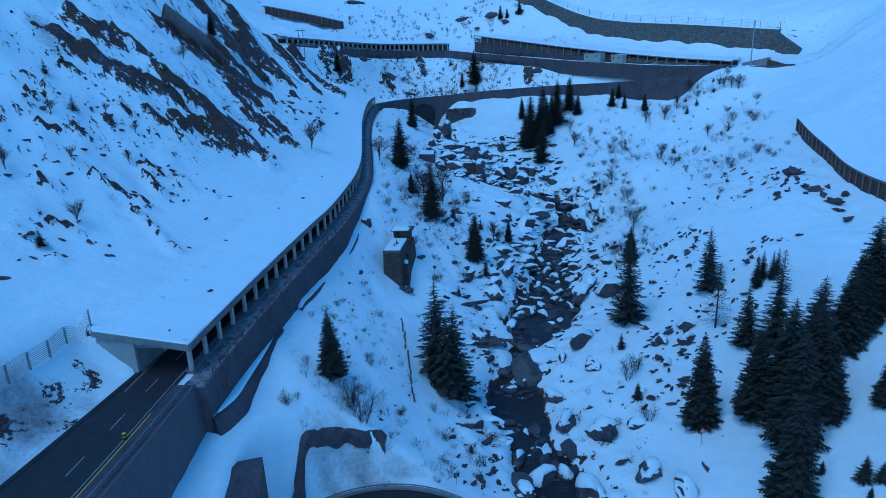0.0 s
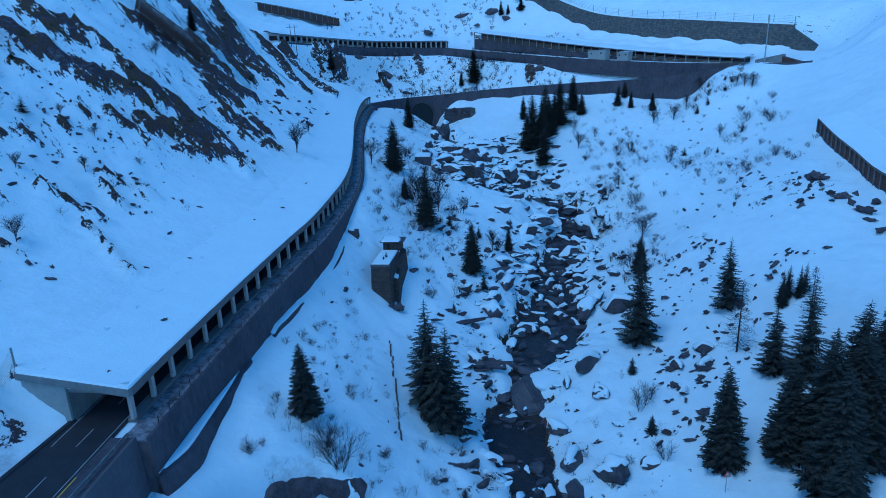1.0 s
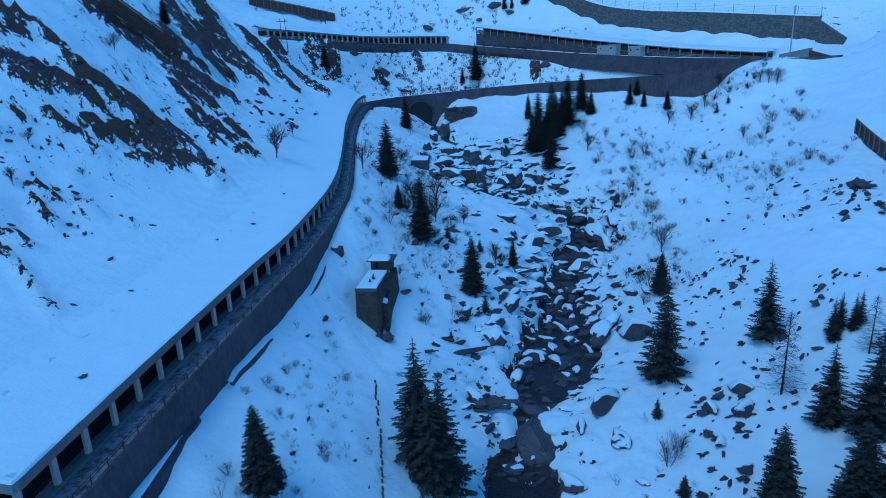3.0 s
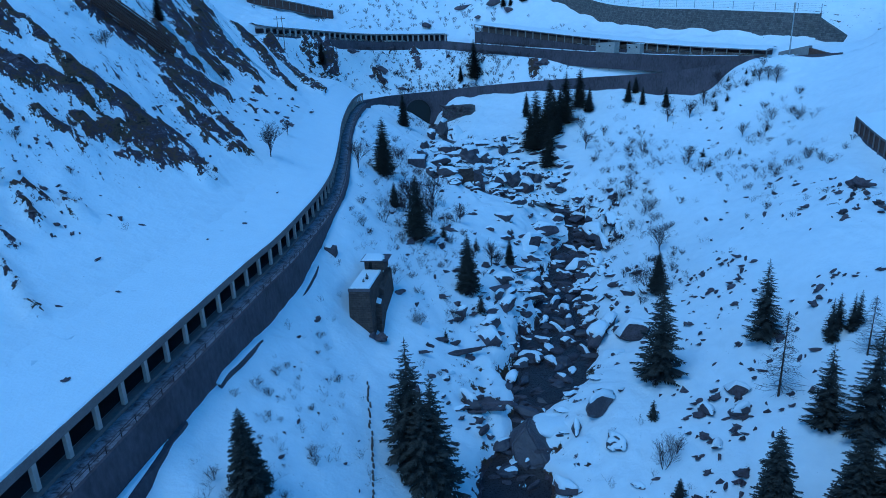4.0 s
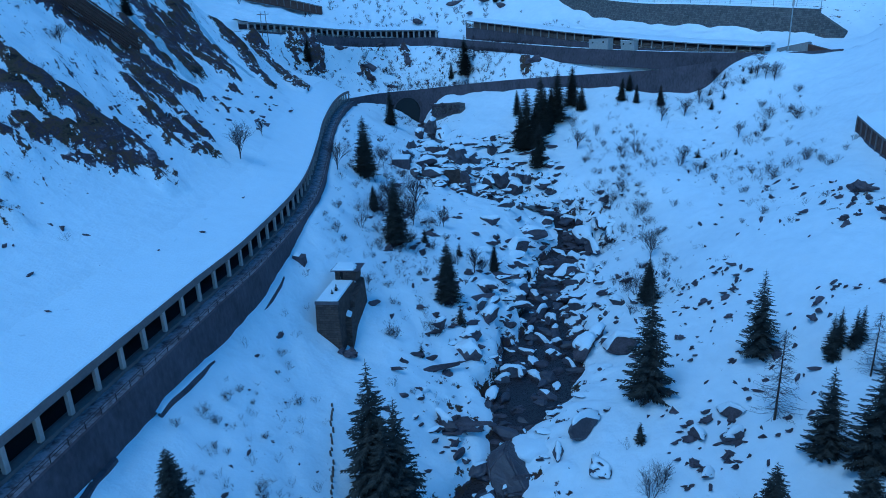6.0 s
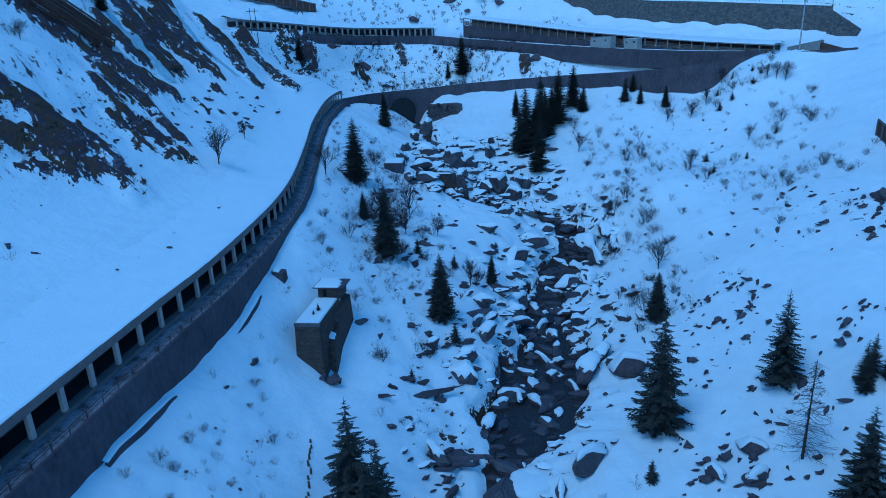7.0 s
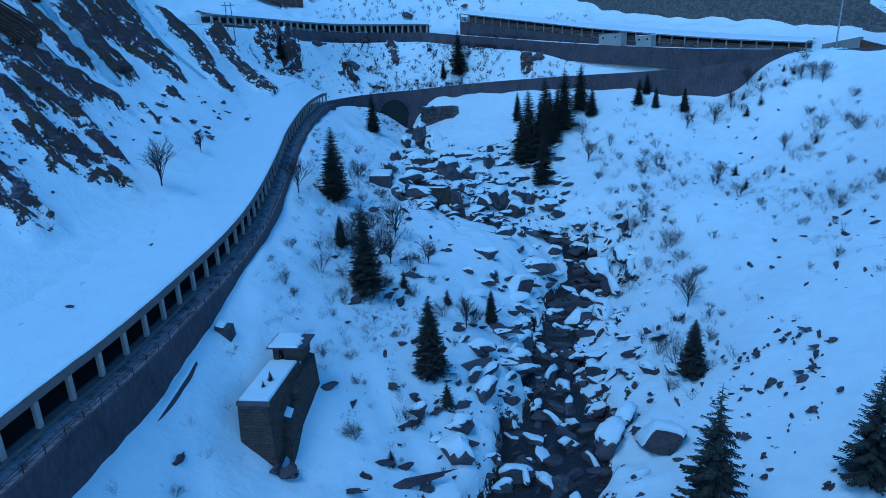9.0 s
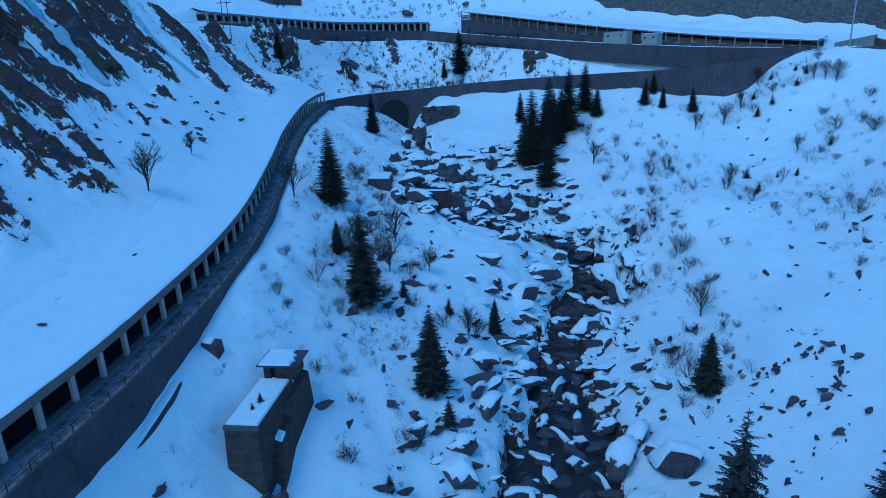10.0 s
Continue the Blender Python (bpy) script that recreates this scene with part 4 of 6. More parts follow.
LOWER_BOULDERS = [(51.6, 194.5, 2.6), (54, 189.3, 6), (27, 204, 2.3), (37.4, 197.8, 2.9), (40, 204.2, 3.3), (32.8, 211, 2.7), (35, 207.4, 2.9), (62.3, 208.4, 2.4), (27, 189, 3.1), (31, 187.5, 3.1), (22.8, 185.7, 2.6),
                  (40.7, 193.3, 2.4), (31, 216.5, 2.6), (40.4, 233, 2), (44, 244.7, 3.1), (38.5, 249, 3.1), (55.3, 260.4, 4), (7, 192, 2.9), (15, 191.6, 3.7), (20.3, 216.7, 3), (18.5, 207.4, 2.6)]
POOL_BOULDERS = [(31.5, 156, 3.0), (39.7, 138, 2.3), (35, 124.6, 4.8), (42, 111, 4.6), (58, 152, 4.1), (56, 142.3, 3), (66, 155, 3.2), (63.5, 148.7, 2.8), (37, 159.7, 4.9), (38, 149.6, 3.7), (26.6, 142, 3.9), (28, 132, 4.3),
                 (10.7, 132, 3.4), (19.6, 116.4, 4.6), (29.7, 110.5, 6), (25, 117.7, 3.9), (14.8, 109.3, 3.7), (47, 105.3, 4.2), (8.5, 163.7, 4.4), (19.3, 178.3, 3.6), (25.3, 189, 4.2), (14.6, 185.7, 4.5)]
for bunch in (UPPER_BOULDERS, MIDDLE_BOULDERS, LOWER_BOULDERS, POOL_BOULDERS):
    for x, y, s in bunch:
        put(boulder_kinds, x, y, s * 1.12, 0.06, (1.2, 0.8, rng.uniform(0.8, 1.15)))
for x, y, w in ((3, 291, 5.5), (8, 289.5, 4.5), (12.5, 291.5, 5), (-3, 291, 4), (16, 295, 4), (6, 286, 3.5)):
    put(boulder_kinds, x, y, w, 0.0, (1.3, 0.9, 0.9))
# the great wedge-shaped boulder beside the fall
bm = bmesh.new()
for c in ((-1.6, 4.5, 8.0), (-5.4, 3.0, 4.6), (-4.4, -0.6, 0.6), (-3.2, -1.6, -3), (2.2, -2.8, -3), (5.4, -2.0, -3), (5.7, 0.6, 1.4), (1.4, -2.2, 2.6), (0.2, 9.0, 7.6), (5.2, 7.4, 3.4), (-4.6, 7.6, 5.2), (-5.0, 6, -3), (5, 7, -3)):
    bm.verts.new(c)
bmesh.ops.convex_hull(bm, input=bm.verts)
bmesh.ops.bevel(bm, geom=list(bm.edges), offset=0.35, segments=2, affect="EDGES")
bmesh.ops.triangulate(bm, faces=bm.faces)
bmesh.ops.subdivide_edges(bm, edges=[e for e in bm.edges if e.calc_length() > 1.2], cuts=3, use_grid_fill=True)
bmesh.ops.triangulate(bm, faces=bm.faces)
bm.normal_update()
for v in bm.verts:
    v.co += v.normal * (0.35 * noise.noise(v.co * 0.45) + 0.14 * noise.noise(v.co * 1.6))
big = empty("boulder", pose(22.4, 151.5, -35.0, 0, 0, 6), "huge wedge-shaped dark boulder beside the fall", "boulder", "boulders of the gorge")
part("rock", bm, WET_ROCK, big)
bm = bmesh.new()
bmesh.ops.create_icosphere(bm, subdivisions=3, radius=1.0)
for v in bm.verts:
    v.co = Vector((math.copysign(abs(v.co.x) ** 0.7, v.co.x) * 4.6, math.copysign(abs(v.co.y) ** 0.7, v.co.y) * 4.2, math.copysign(abs(v.co.z) ** 0.8, v.co.z) * 1.7)) * (1 + 0.2 * noise.noise(v.co * 1.6))
    v.co += Vector((5.4, 8.0, 5.2))
part("snow_cap", bm, SNOW, big, "thick pillow of snow", smooth=True)
# the smaller ones between them
rubble_kinds = []
for k in range(8):
    bm = rock_shape(500 + k, 2)
    holder = empty("rubble", pose(0, 0, -500))
    if k % 4 != 3:
        part("snow_cap", cap_shape(bm, 0.5, 0.11, k), SNOW, holder)
    part("rock", bm, ROCK, holder)
    rubble_kinds.append(holder)
items = []
for y0, y1, spread, count, lo, hi in ((105, 150, 17, 60, 0.9, 2.8), (150, 215, 20, 120, 1.0, 3.0), (215, 292, 26, 230, 1.2, 3.8), (286, 352, 22, 200, 1.6, 4.8)):
    for _ in range(count):
        y = rng.uniform(y0, y1)
        near_s = stream_line[np.abs(stream_line[:, 1] - y).argmin()]
        x = near_s[0] + rng.gauss(0, spread * 0.5) if y < 285 else rng.uniform(-4, 60)
        size = rng.uniform(lo, hi) * (1.3 if rng.random() < 0.15 else 0.85)
        m = pose(x, y, ground_z(x, y) + size * 0.14, rng.uniform(-14, 14), rng.uniform(-14, 14), rng.choice((0, 180)) + rng.gauss(18, 28))
        wet = abs(x - near_s[0]) < 0.5 * float(stream_width(y)) and y < 285
        items.append((rubble_kinds[rng.choice((3, 7)) if wet else rng.randrange(8)], m @ Matrix.Diagonal((size * 1.5, size * 0.75, size * rng.uniform(0.6, 1.0), 1))))
heap("rubble", items, "small snow-capped stones strewn along the gorge", "rubble", [ROCK, SNOW])
# long rock ledges across the bank; the widest also stands for a shaded hollow under snow
for x0, y0, x1, y1, w in ((-1, 175, 10.7, 179.6, 1.8), (2.6, 163.5, 13, 164.2, 5.0), (9.7, 188.2, 18.5, 188.4, 2.4), (2.6, 188.3, 8, 190.4, 1.8), (-5.2, 171.6, -1.9, 171.4, 1.2), (22, 233, 29, 229, 3.5), (16, 209, 22, 214, 3.0)):
    ln = math.hypot(x1 - x0, y1 - y0)
    o = put(stone_kinds, (x0 + x1) / 2, (y0 + y1) / 2, 1.0, 0.3, (ln * 0.95, w, w * 0.9), math.degrees(math.atan2(y1 - y0, x1 - x0)), 4)
    tagged(o, "long dark rock ledge in the snow", "rock ledge")
# wet boulders standing in the water
for _ in range(190):
    p = stream_line[rng.randrange(24, 130)]
    if p[1] > 290 or p[1] < 104 or 134 < p[1] < 148:
        continue
    w = float(stream_width(p[1]))
    put(wet_kinds, p[0] + rng.uniform(-0.55, 0.55) * w, p[1] + rng.uniform(-3, 3), rng.choice((1.2, 1.8, 2.4, 3.2, 4.2)) * rng.uniform(0.8, 1.2), 0.12, (1.2, 0.9, rng.uniform(0.6, 0.9)))
# crags between the two roads, and the rock step under the bridge
for x, y, w, d_, h in ((8, 375, 17, 6, 6), (-1, 404, 9, 5, 4), (62, 416, 9, 5, 8), (-38, 444, 12, 6, 7), (-55, 434, 8, 5, 6), (-33, 457, 9, 5, 6), (-44, 437, 6, 4, 4), (-14, 453, 7, 4, 5), (6, 456, 5, 4, 4), (18, 444, 4, 3, 3), (-24, 441, 5, 3, 4), (30, 446, 4, 3, 3)):
    o = put(stone_kinds, x, y, 1.0, 0.12, (w * 0.7, d_ * 0.7, h * 0.8), rng.uniform(-25, 25), 8)
    tagged(o, "dark craggy rock showing through the snow", "crag")
# stones on the slopes
for cx, cy, sx, sy, count, lo, hi in ((72, 195, 9, 16, 34, 0.4, 1.4), (66, 158, 7, 13, 8, 0.4, 1.0), (108, 222, 9, 14, 34, 0.5, 1.7), (118, 200, 6, 6, 12, 0.7, 2.4), (50, 128, 12, 14, 10, 0.5, 1.4),
                                     (100, 300, 14, 20, 26, 0.5, 1.4), (6, 210, 9, 26, 40, 0.8, 2.6), (4, 160, 7, 14, 14, 0.6, 2.0), (-2, 262, 9, 22, 24, 0.8, 2.4), (4, 116, 5, 7, 14, 0.8, 2.4), (-70, 128, 13, 20, 22, 0.4, 1.2), (-56, 275, 4, 18, 16, 0.5, 1.8), (-14, 128, 8, 20, 12, 0.4, 0.9)):
    for _ in range(count):
        x, y = rng.gauss(cx, sx), rng.gauss(cy, sy)
        size = rng.uniform(lo, hi)
        (strew if size < 1.25 else partial(put, stone_kinds))(x, y, size, 0.32, (1.35, 0.8, rng.uniform(0.8, 1.3)), rng.gauss(40, 35), 25)
EAST_STONES = [(84.9, 199.8, 3.5, 1.5), (80.7, 200.3, 3.1, 1.2), (86.4, 194.3, 2.1, 1.9), (75.3, 199.4, 2.3, 2.3), (71.5, 199.4, 2.0, 0.8), (78.8, 189.8, 3.0, 3.0), (81.1, 190.8, 3.3, 1.5), (74.1, 191.6, 3.0, 1.9), (76.6, 182.3, 2.1, 2.1), (65.8, 183.0, 2.3, 2.3),
               (66.4, 177.7, 1.4, 1.4), (78.4, 163.7, 2.8, 3.8), (90.6, 171.9, 3.6, 1.8), (87.7, 168.1, 3.5, 2.6), (94.7, 173.6, 1.6, 0.8), (96.3, 174.2, 1.0, 0.8), (99.7, 169.7, 0.8, 0.5), (78.7, 156.2, 2.7, 1.5), (70.5, 159.2, 1.5, 1.4), (71.6, 168.5, 2.0, 1.0)]
LOW_EAST_STONES = [(56.0, 159.5, 2.5, 2.8), (57.8, 155.4, 1.8, 3.0), (56.3, 151.4, 2.9, 2.7), (54.9, 145.5, 1.6, 4.2), (61.2, 155.2, 3.6, 2.3), (65.1, 153.0, 1.8, 3.4), (63.5, 147.5, 2.4, 2.3), (61.5, 145.4, 1.5, 1.7), (61.2, 142.4, 1.4, 1.2), (52.8, 140.9, 1.4, 1.4), (52.4, 137.2, 1.3, 1.6),
                   (48.7, 132.3, 1.4, 3.6), (53.4, 150.9, 1.8, 1.2), (73.1, 147.8, 2.3, 1.4), (71.8, 145.5, 1.0, 1.0), (57.9, 135.1, 2.6, 2.1), (56.7, 133.6, 2.6, 1.5), (57.8, 169.0, 2.0, 2.0), (57.0, 165.8, 1.9, 2.3), (51.7, 133.3, 0.8, 0.7)]
for bunch in (EAST_STONES, LOW_EAST_STONES):
    for x, y, w, h in bunch:
        put(stone_kinds, x, y, 1.0, 0.12, (w * 0.75, h * 0.75, (w + h) * 0.36), rng.uniform(-5, 45), 14)
        for _ in range(3):
            strew(x + rng.gauss(0, 2.4), y + rng.gauss(0, 1.8), rng.uniform(0.5, 1.5), 0.2, (1.4, 0.7, 0.9), rng.gauss(25, 20), 14)
for x, y, s in ((121.3, 208.1, 5.5), (118.8, 196.2, 2.8), (119.7, 192.5, 4.0), (119.7, 187.9, 3.4), (120.2, 182.8, 4.4), (118.8, 177.5, 3.0), (124.5, 193.2, 2.5), (125.0, 185.5, 2.9), (115.5, 208.2, 2.1), (117.7, 171.2, 3.6)):
    put(stone_kinds, x, y, s, 0.15, (0.8, 0.6, 0.9))
for x, y, w, h in ((-14.6, 170.4, 1.6, 2.6), (-13.3, 170.8, 2.2, 3.4), (-12.2, 172.4, 1.8, 3.0)):
    put(stone_kinds, x, y, 1.0, 0.1, (w, w * 0.9, h), None, 10)
for x, y, s in ((-49, 96, 0.7), (-47.6, 111.7, 0.8), (-52, 135, 0.6), (-42, 172, 0.8), (-41, 196, 0.6), (-46, 160, 0.4)):
    d0, z0, _ = along(np.array([(x, y)]), road_line)
    o = put(stone_kinds, x, y, s, 0.1)
    o.location.z = float(max(hillside(np.array([(x, y)]))[0], z0[0] + 5.4)) + 0.1
# small stones and tufts under the western cliffs
for cx, cy, sx, sy, count in ((-86, 163, 8, 9, 50), (-72, 149, 5, 4, 14), (-93, 138, 6, 14, 20), (-66, 205, 6, 10, 36), (-62, 262, 5, 20, 30), (-80, 116, 6, 4, 10)):
    for _ in range(count):
        x, y = rng.gauss(cx, sx), rng.gauss(cy, sy)
        if x < -54:
            strew(x, y, rng.uniform(0.4, 1.3), 0.25, (1.5, 0.8, rng.uniform(0.7, 1.2)), rng.gauss(-20, 30), 20)
# rough blocks on the face of the revetment beside the bridge
face = pose(10, 401.5, 25.5, 0, 0, -38)
for _ in range(70):
    m = face @ pose(rng.uniform(-10, 10), rng.uniform(-1.6, -0.6), rng.uniform(-2.5, 4.6), rng.uniform(-30, 30), rng.uniform(-30, 30), rng.uniform(-30, 30))
    strewn.append((stone_kinds[2 * rng.randrange(4)], m @ Matrix.Diagonal((rng.uniform(1.2, 2.6), 1.2, rng.uniform(0.8, 1.7), 1))))
heap("scattered_stones", strewn, "small dark stones scattered over the snowy slopes", "stones", [ROCK])
for kinds in (boulder_kinds, stone_kinds, wet_kinds, rubble_kinds):
    for k in kinds:
        for c in (*k.children_recursive, k):
            bpy.data.objects.remove(c)


# ---- trees ----
def spruce(seed, levels, wide, label, full=0.0):
    """A spruce 1 m tall and 'wide' across at the foot: a tapered trunk and drooping sprays of needles."""
    r = random.Random(seed)
    tree = empty("spruce", pose(0, 0, -500), label, "tree", "spruces of the gorge")
    v, f = [], []
    tube(v, f, (0, 0, -0.03), (0.003, 0, 0.5), 0.014, 0.009, 6)
    tube(v, f, (0.003, 0, 0.5), (0, 0, 1.0), 0.009, 0.001, 6)
    mesh_part("trunk", v, f, BARK, tree)
    v, f = [], []

    def spray(a, b, w, droop):
        """A flat drooping diamond of needles from a to b."""
        d = (b - a)
        side = Vector((-d.y, d.x, 0))
        if side.length < 1e-6:
            return
        side = side.normalized() * w
        mid = a + d * 0.5 + Vector((0, 0, droop))
        i = len(v)
        v.extend((a, mid + side, b, mid - side))
        f.append((i, i + 1, i + 2, i + 3))

    for lev in range(levels):
        h = 0.05 + 0.94 * (lev / levels) ** 0.92
        reach = wide * min(1, 0.72 + 2.5 * h) * (1 - h) ** (0.72 - 0.08 * full) * (0.92 + 0.25 * r.random()) + 0.008
        n = max(4, int((9 + 4 * full) * (1 - h) ** 0.4) + 1)
        turn = r.uniform(0, 6.28)
        for k in range(n):
            ang = turn + 6.283 * k / n + r.uniform(-0.28, 0.28)
            ln = reach * r.uniform(0.5 + 0.24 * full, 1.16)
            out = Vector((math.cos(ang), math.sin(ang), 0))
            sag = ln * r.uniform(0.18, 0.42) * (1 - 0.7 * h)
            base = Vector((0, 0, h + r.uniform(-0.008, 0.008)))
            pts = [base + out * ln * t + Vector((0, 0, -sag * t * (1.5 - 0.75 * t))) for t in (0.08, 0.25, 0.4, 0.54, 0.67, 0.79, 0.9, 1.0)]
            for j in range(len(pts) - 1):
                a, b = pts[j], pts[j + 1]
                spray(a, a + (b - a) * 1.5, ln * 0.075, -0.002)
                side = Vector((-out.y, out.x, 0))
                tw = ln * (0.36 - 0.034 * j) * r.uniform(0.7, 1.2)
                for sgn in (-1, 1):
                    tip = a + (b - a) * 1.1 + side * sgn * tw * 0.75 + out * tw * 0.35 + Vector((0, 0, -tw * r.uniform(0.12, 0.45)))
                    spray(a, tip, tw * 0.19, -0.1 * tw)
                if r.random() < 0.75:
                    spray(a, a + Vector((r.uniform(-0.2, 0.2) * tw, r.uniform(-0.2, 0.2) * tw, -tw * 0.55)) + out * tw * 0.25, tw * 0.14, 0)
    mesh_part("crown", v, f, NEEDLES, tree)
    return tree


def scrub(seed, stems, label, name="shrub", category="shrub", group="bare shrubs", spread=0.5, upright=False, light=False, rad=0.006):
    """A leafless bush or tree: stems that fork again and again into thin twigs. About 1 m tall."""
    r = random.Random(seed)
    bush = empty(name, pose(0, 0, -500), label, category, group)
    v, f = [], []
    last = 2 if light else 3

    def grow(a, d, ln, rad, depth):
        b = a + d * ln
        bend = a + d * ln * 0.5 + Vector((r.gauss(0, 0.04), r.gauss(0, 0.04), 0.02)) * ln
        tube(v, f, a, bend, rad, rad * 0.8, 3)
        tube(v, f, bend, b, rad * 0.8, rad * 0.55, 3)
        if depth >= last:
            return
        for _ in range(4 if depth < 1 or upright else 3):
            t = r.uniform(0.35, 1.0)
            nd = (d + Vector((r.gauss(0, 0.45), r.gauss(0, 0.45), r.gauss(0.12, 0.25)))).normalized()
            grow(a + d * ln * t, nd, ln * r.uniform(0.42, 0.7), max(0.0011, rad * 0.55), depth + 1)

    if upright:
        tube(v, f, (0, 0, -0.04), (0.01, 0, 0.3), 0.014, 0.008, 5)
    for k in range(stems):
        ang = r.uniform(0, 6.28)
        d = Vector((math.cos(ang) * spread * r.random() * 1.6, math.sin(ang) * spread * r.random() * 1.6, 1)).normalized()
        foot = Vector((0.005, 0, r.uniform(0.06, 0.28))) if upright else Vector((math.cos(ang) * 0.05, math.sin(ang) * 0.05, -0.03))
        grow(foot, d, r.uniform(0.3, 0.42) if upright else r.uniform(0.36, 0.52), 0.0068 if upright else rad, 0)
    mesh_part("crown", v, f, TWIG, bush)
    return bush


def bare_larch(seed):
    r = random.Random(seed)
    tree = empty("bare_larch", pose(0, 0, -500), "bare leafless larch with thin drooping branches", "tree")
    v, f = [], []
    tube(v, f, (0, 0, -0.03), (0, 0, 1), 0.014, 0.002, 5)
    mesh_part("trunk", v, f, BARK, tree)
    v, f = [], []
    for k in range(170):
        h = 0.08 + 0.9 * k / 170
        ang, ln = r.uniform(0, 6.28), 0.30 * (1 - h) ** 0.8 * r.uniform(0.5, 1.1) + 0.015
        out = Vector((math.cos(ang), math.sin(ang), 0))
        a, m, b = Vector((0, 0, h)), Vector((0, 0, h - 0.04 * ln / 0.3)) + out * ln * 0.55, Vector((0, 0, h - 0.01)) + out * ln
        tube(v, f, a, m, 0.0022, 0.0016, 3)
        tube(v, f, m, b, 0.0016, 0.0008, 3)
        for _ in range(3):
            p = m + (b - m) * r.random()
            tube(v, f, p, p + Vector((r.gauss(0, 0.03), r.gauss(0, 0.03), -0.03)), 0.0012, 0.0007, 3)
    mesh_part("crown", v, f, TWIG, tree)
    return tree


LBL = "dark green spruce standing in the snow"
big_kinds = [spruce(11, 36, 0.205, LBL), spruce(12, 33, 0.19, LBL), spruce(13, 56, 0.205, LBL, 1.0), spruce(14, 54, 0.19, LBL, 1.0)]
small_kinds = [spruce(15, 22, 0.24, "young dark green spruce in the snow"), spruce(16, 20, 0.3, "young dark green spruce in the snow")]
SPRUCES = [(-25, 112.5, 14.5), (-3.9, 138, 27), (0.3, 136.1, 26), (-1.6, 133.6, 22), (52.8, 166.5, 27), (76.2, 166.6, 20), (56.8, 121.7, 23), (73.9, 137.9, 17), (85.4, 157.5, 9), (88.6, 156, 8.5), (87.2, 158.5, 8.5), (90.4, 157.2, 8), (84.6, 155.8, 7.5),
           (70.5, 113.2, 27), (77.5, 132, 23.5), (77, 117, 26), (66, 116.5, 21), (75.8, 108.5, 19), (62.3, 95, 22.5), (74.8, 112.5, 23), (68.5, 106, 25), (87.1, 122.2, 20), (96.3, 127.7, 24), (91, 125, 19.5), (85, 105, 12), (69.5, 97.6, 3.2), (74.1, 93, 5.4), (76.1, 91.5, 4.2), (73.3, 89.8, 2.6),
           (64.5, 204.1, 13.1)]
GORGE_SPRUCES = [(-20.5, 270, 22.4), (-19.6, 371.7, 18.6), (-6.1, 224, 21.8), (-14.5, 241, 9.0), (9.3, 203.8, 17.8), (24.1, 232.8, 9.5), (2.2, 232.7, 5.1), (13, 232.8, 4.5), (12.6, 196.7, 5.5), (2.7, 179.4, 3.3), (22.2, 438, 24), (13.4, 441, 10),
                 (46.6, 366.8, 13.3), (47.6, 333.1, 30), (45, 336.8, 19), (56, 346, 27), (61.1, 351.3, 19.4), (64.6, 351.2, 26), (74.1, 363.1, 20), (77.4, 356.1, 12.7), (50.4, 317.5, 19.8), (52, 333, 25), (57.5, 343, 22), (95.9, 351.3, 11.2), (101.5, 358.5, 8.7)]
SMALL_SPRUCES = [(101.4, 345.5, 9.2), (110, 336.6, 10), (47.6, 154, 5), (46, 133.4, 4.7), (-70, 415, 14), (47, 507, 11), (61, 497, 12), (52, 503, 8), (-16, 178, 2.0), (-16.6, 176, 1.4), (-99.9, 156.6, 4.1), (-95.2, 262.8, 9.8), (-98.4, 161.9, 2.8), (-79.2, 111.9, 3.9), (-91.9, 152.1, 4.1)]
trng = random.Random(8)
for bunch in (SPRUCES, GORGE_SPRUCES, SMALL_SPRUCES):
    for x, y, h in bunch:
        k = small_kinds[trng.randrange(2)] if h < 7 else big_kinds[trng.randrange(2) + (2 if y > 200 or y < 130 else 0)]
        z = 0.9 if h < 2.5 else ground_z(x, y)
        w = trng.uniform(0.98, 1.2) if x > 60 and y < 140 else (1.12 if 132 < y < 140 else trng.uniform(0.95, 1.12))
        copy_thing(k, pose(x, y, z - 0.1, trng.uniform(-1.5, 1.5), trng.uniform(-1.5, 1.5), trng.uniform(0, 360)) @ Matrix.Diagonal((h * w, h * w, h, 1)))

bush_kinds = [scrub(31 + k, 11 + 2 * k, "leafless brown shrub sticking out of the snow", spread=0.45 + 0.1 * (k % 3)) for k in range(5)]
tree_kinds = [scrub(51 + k, 13, "bare leafless deciduous tree in the snow", "bare_tree", "tree", "bare trees", spread=0.4, upright=True) for k in range(3)]
larch = bare_larch(71)
for x, y, h in ((71.2, 149.3, 18.8), (87.4, 148.7, 12.8)):
    copy_thing(larch, pose(x, y, ground_z(x, y), 0, 0, x * 31) @ Matrix.Scale(h, 4))
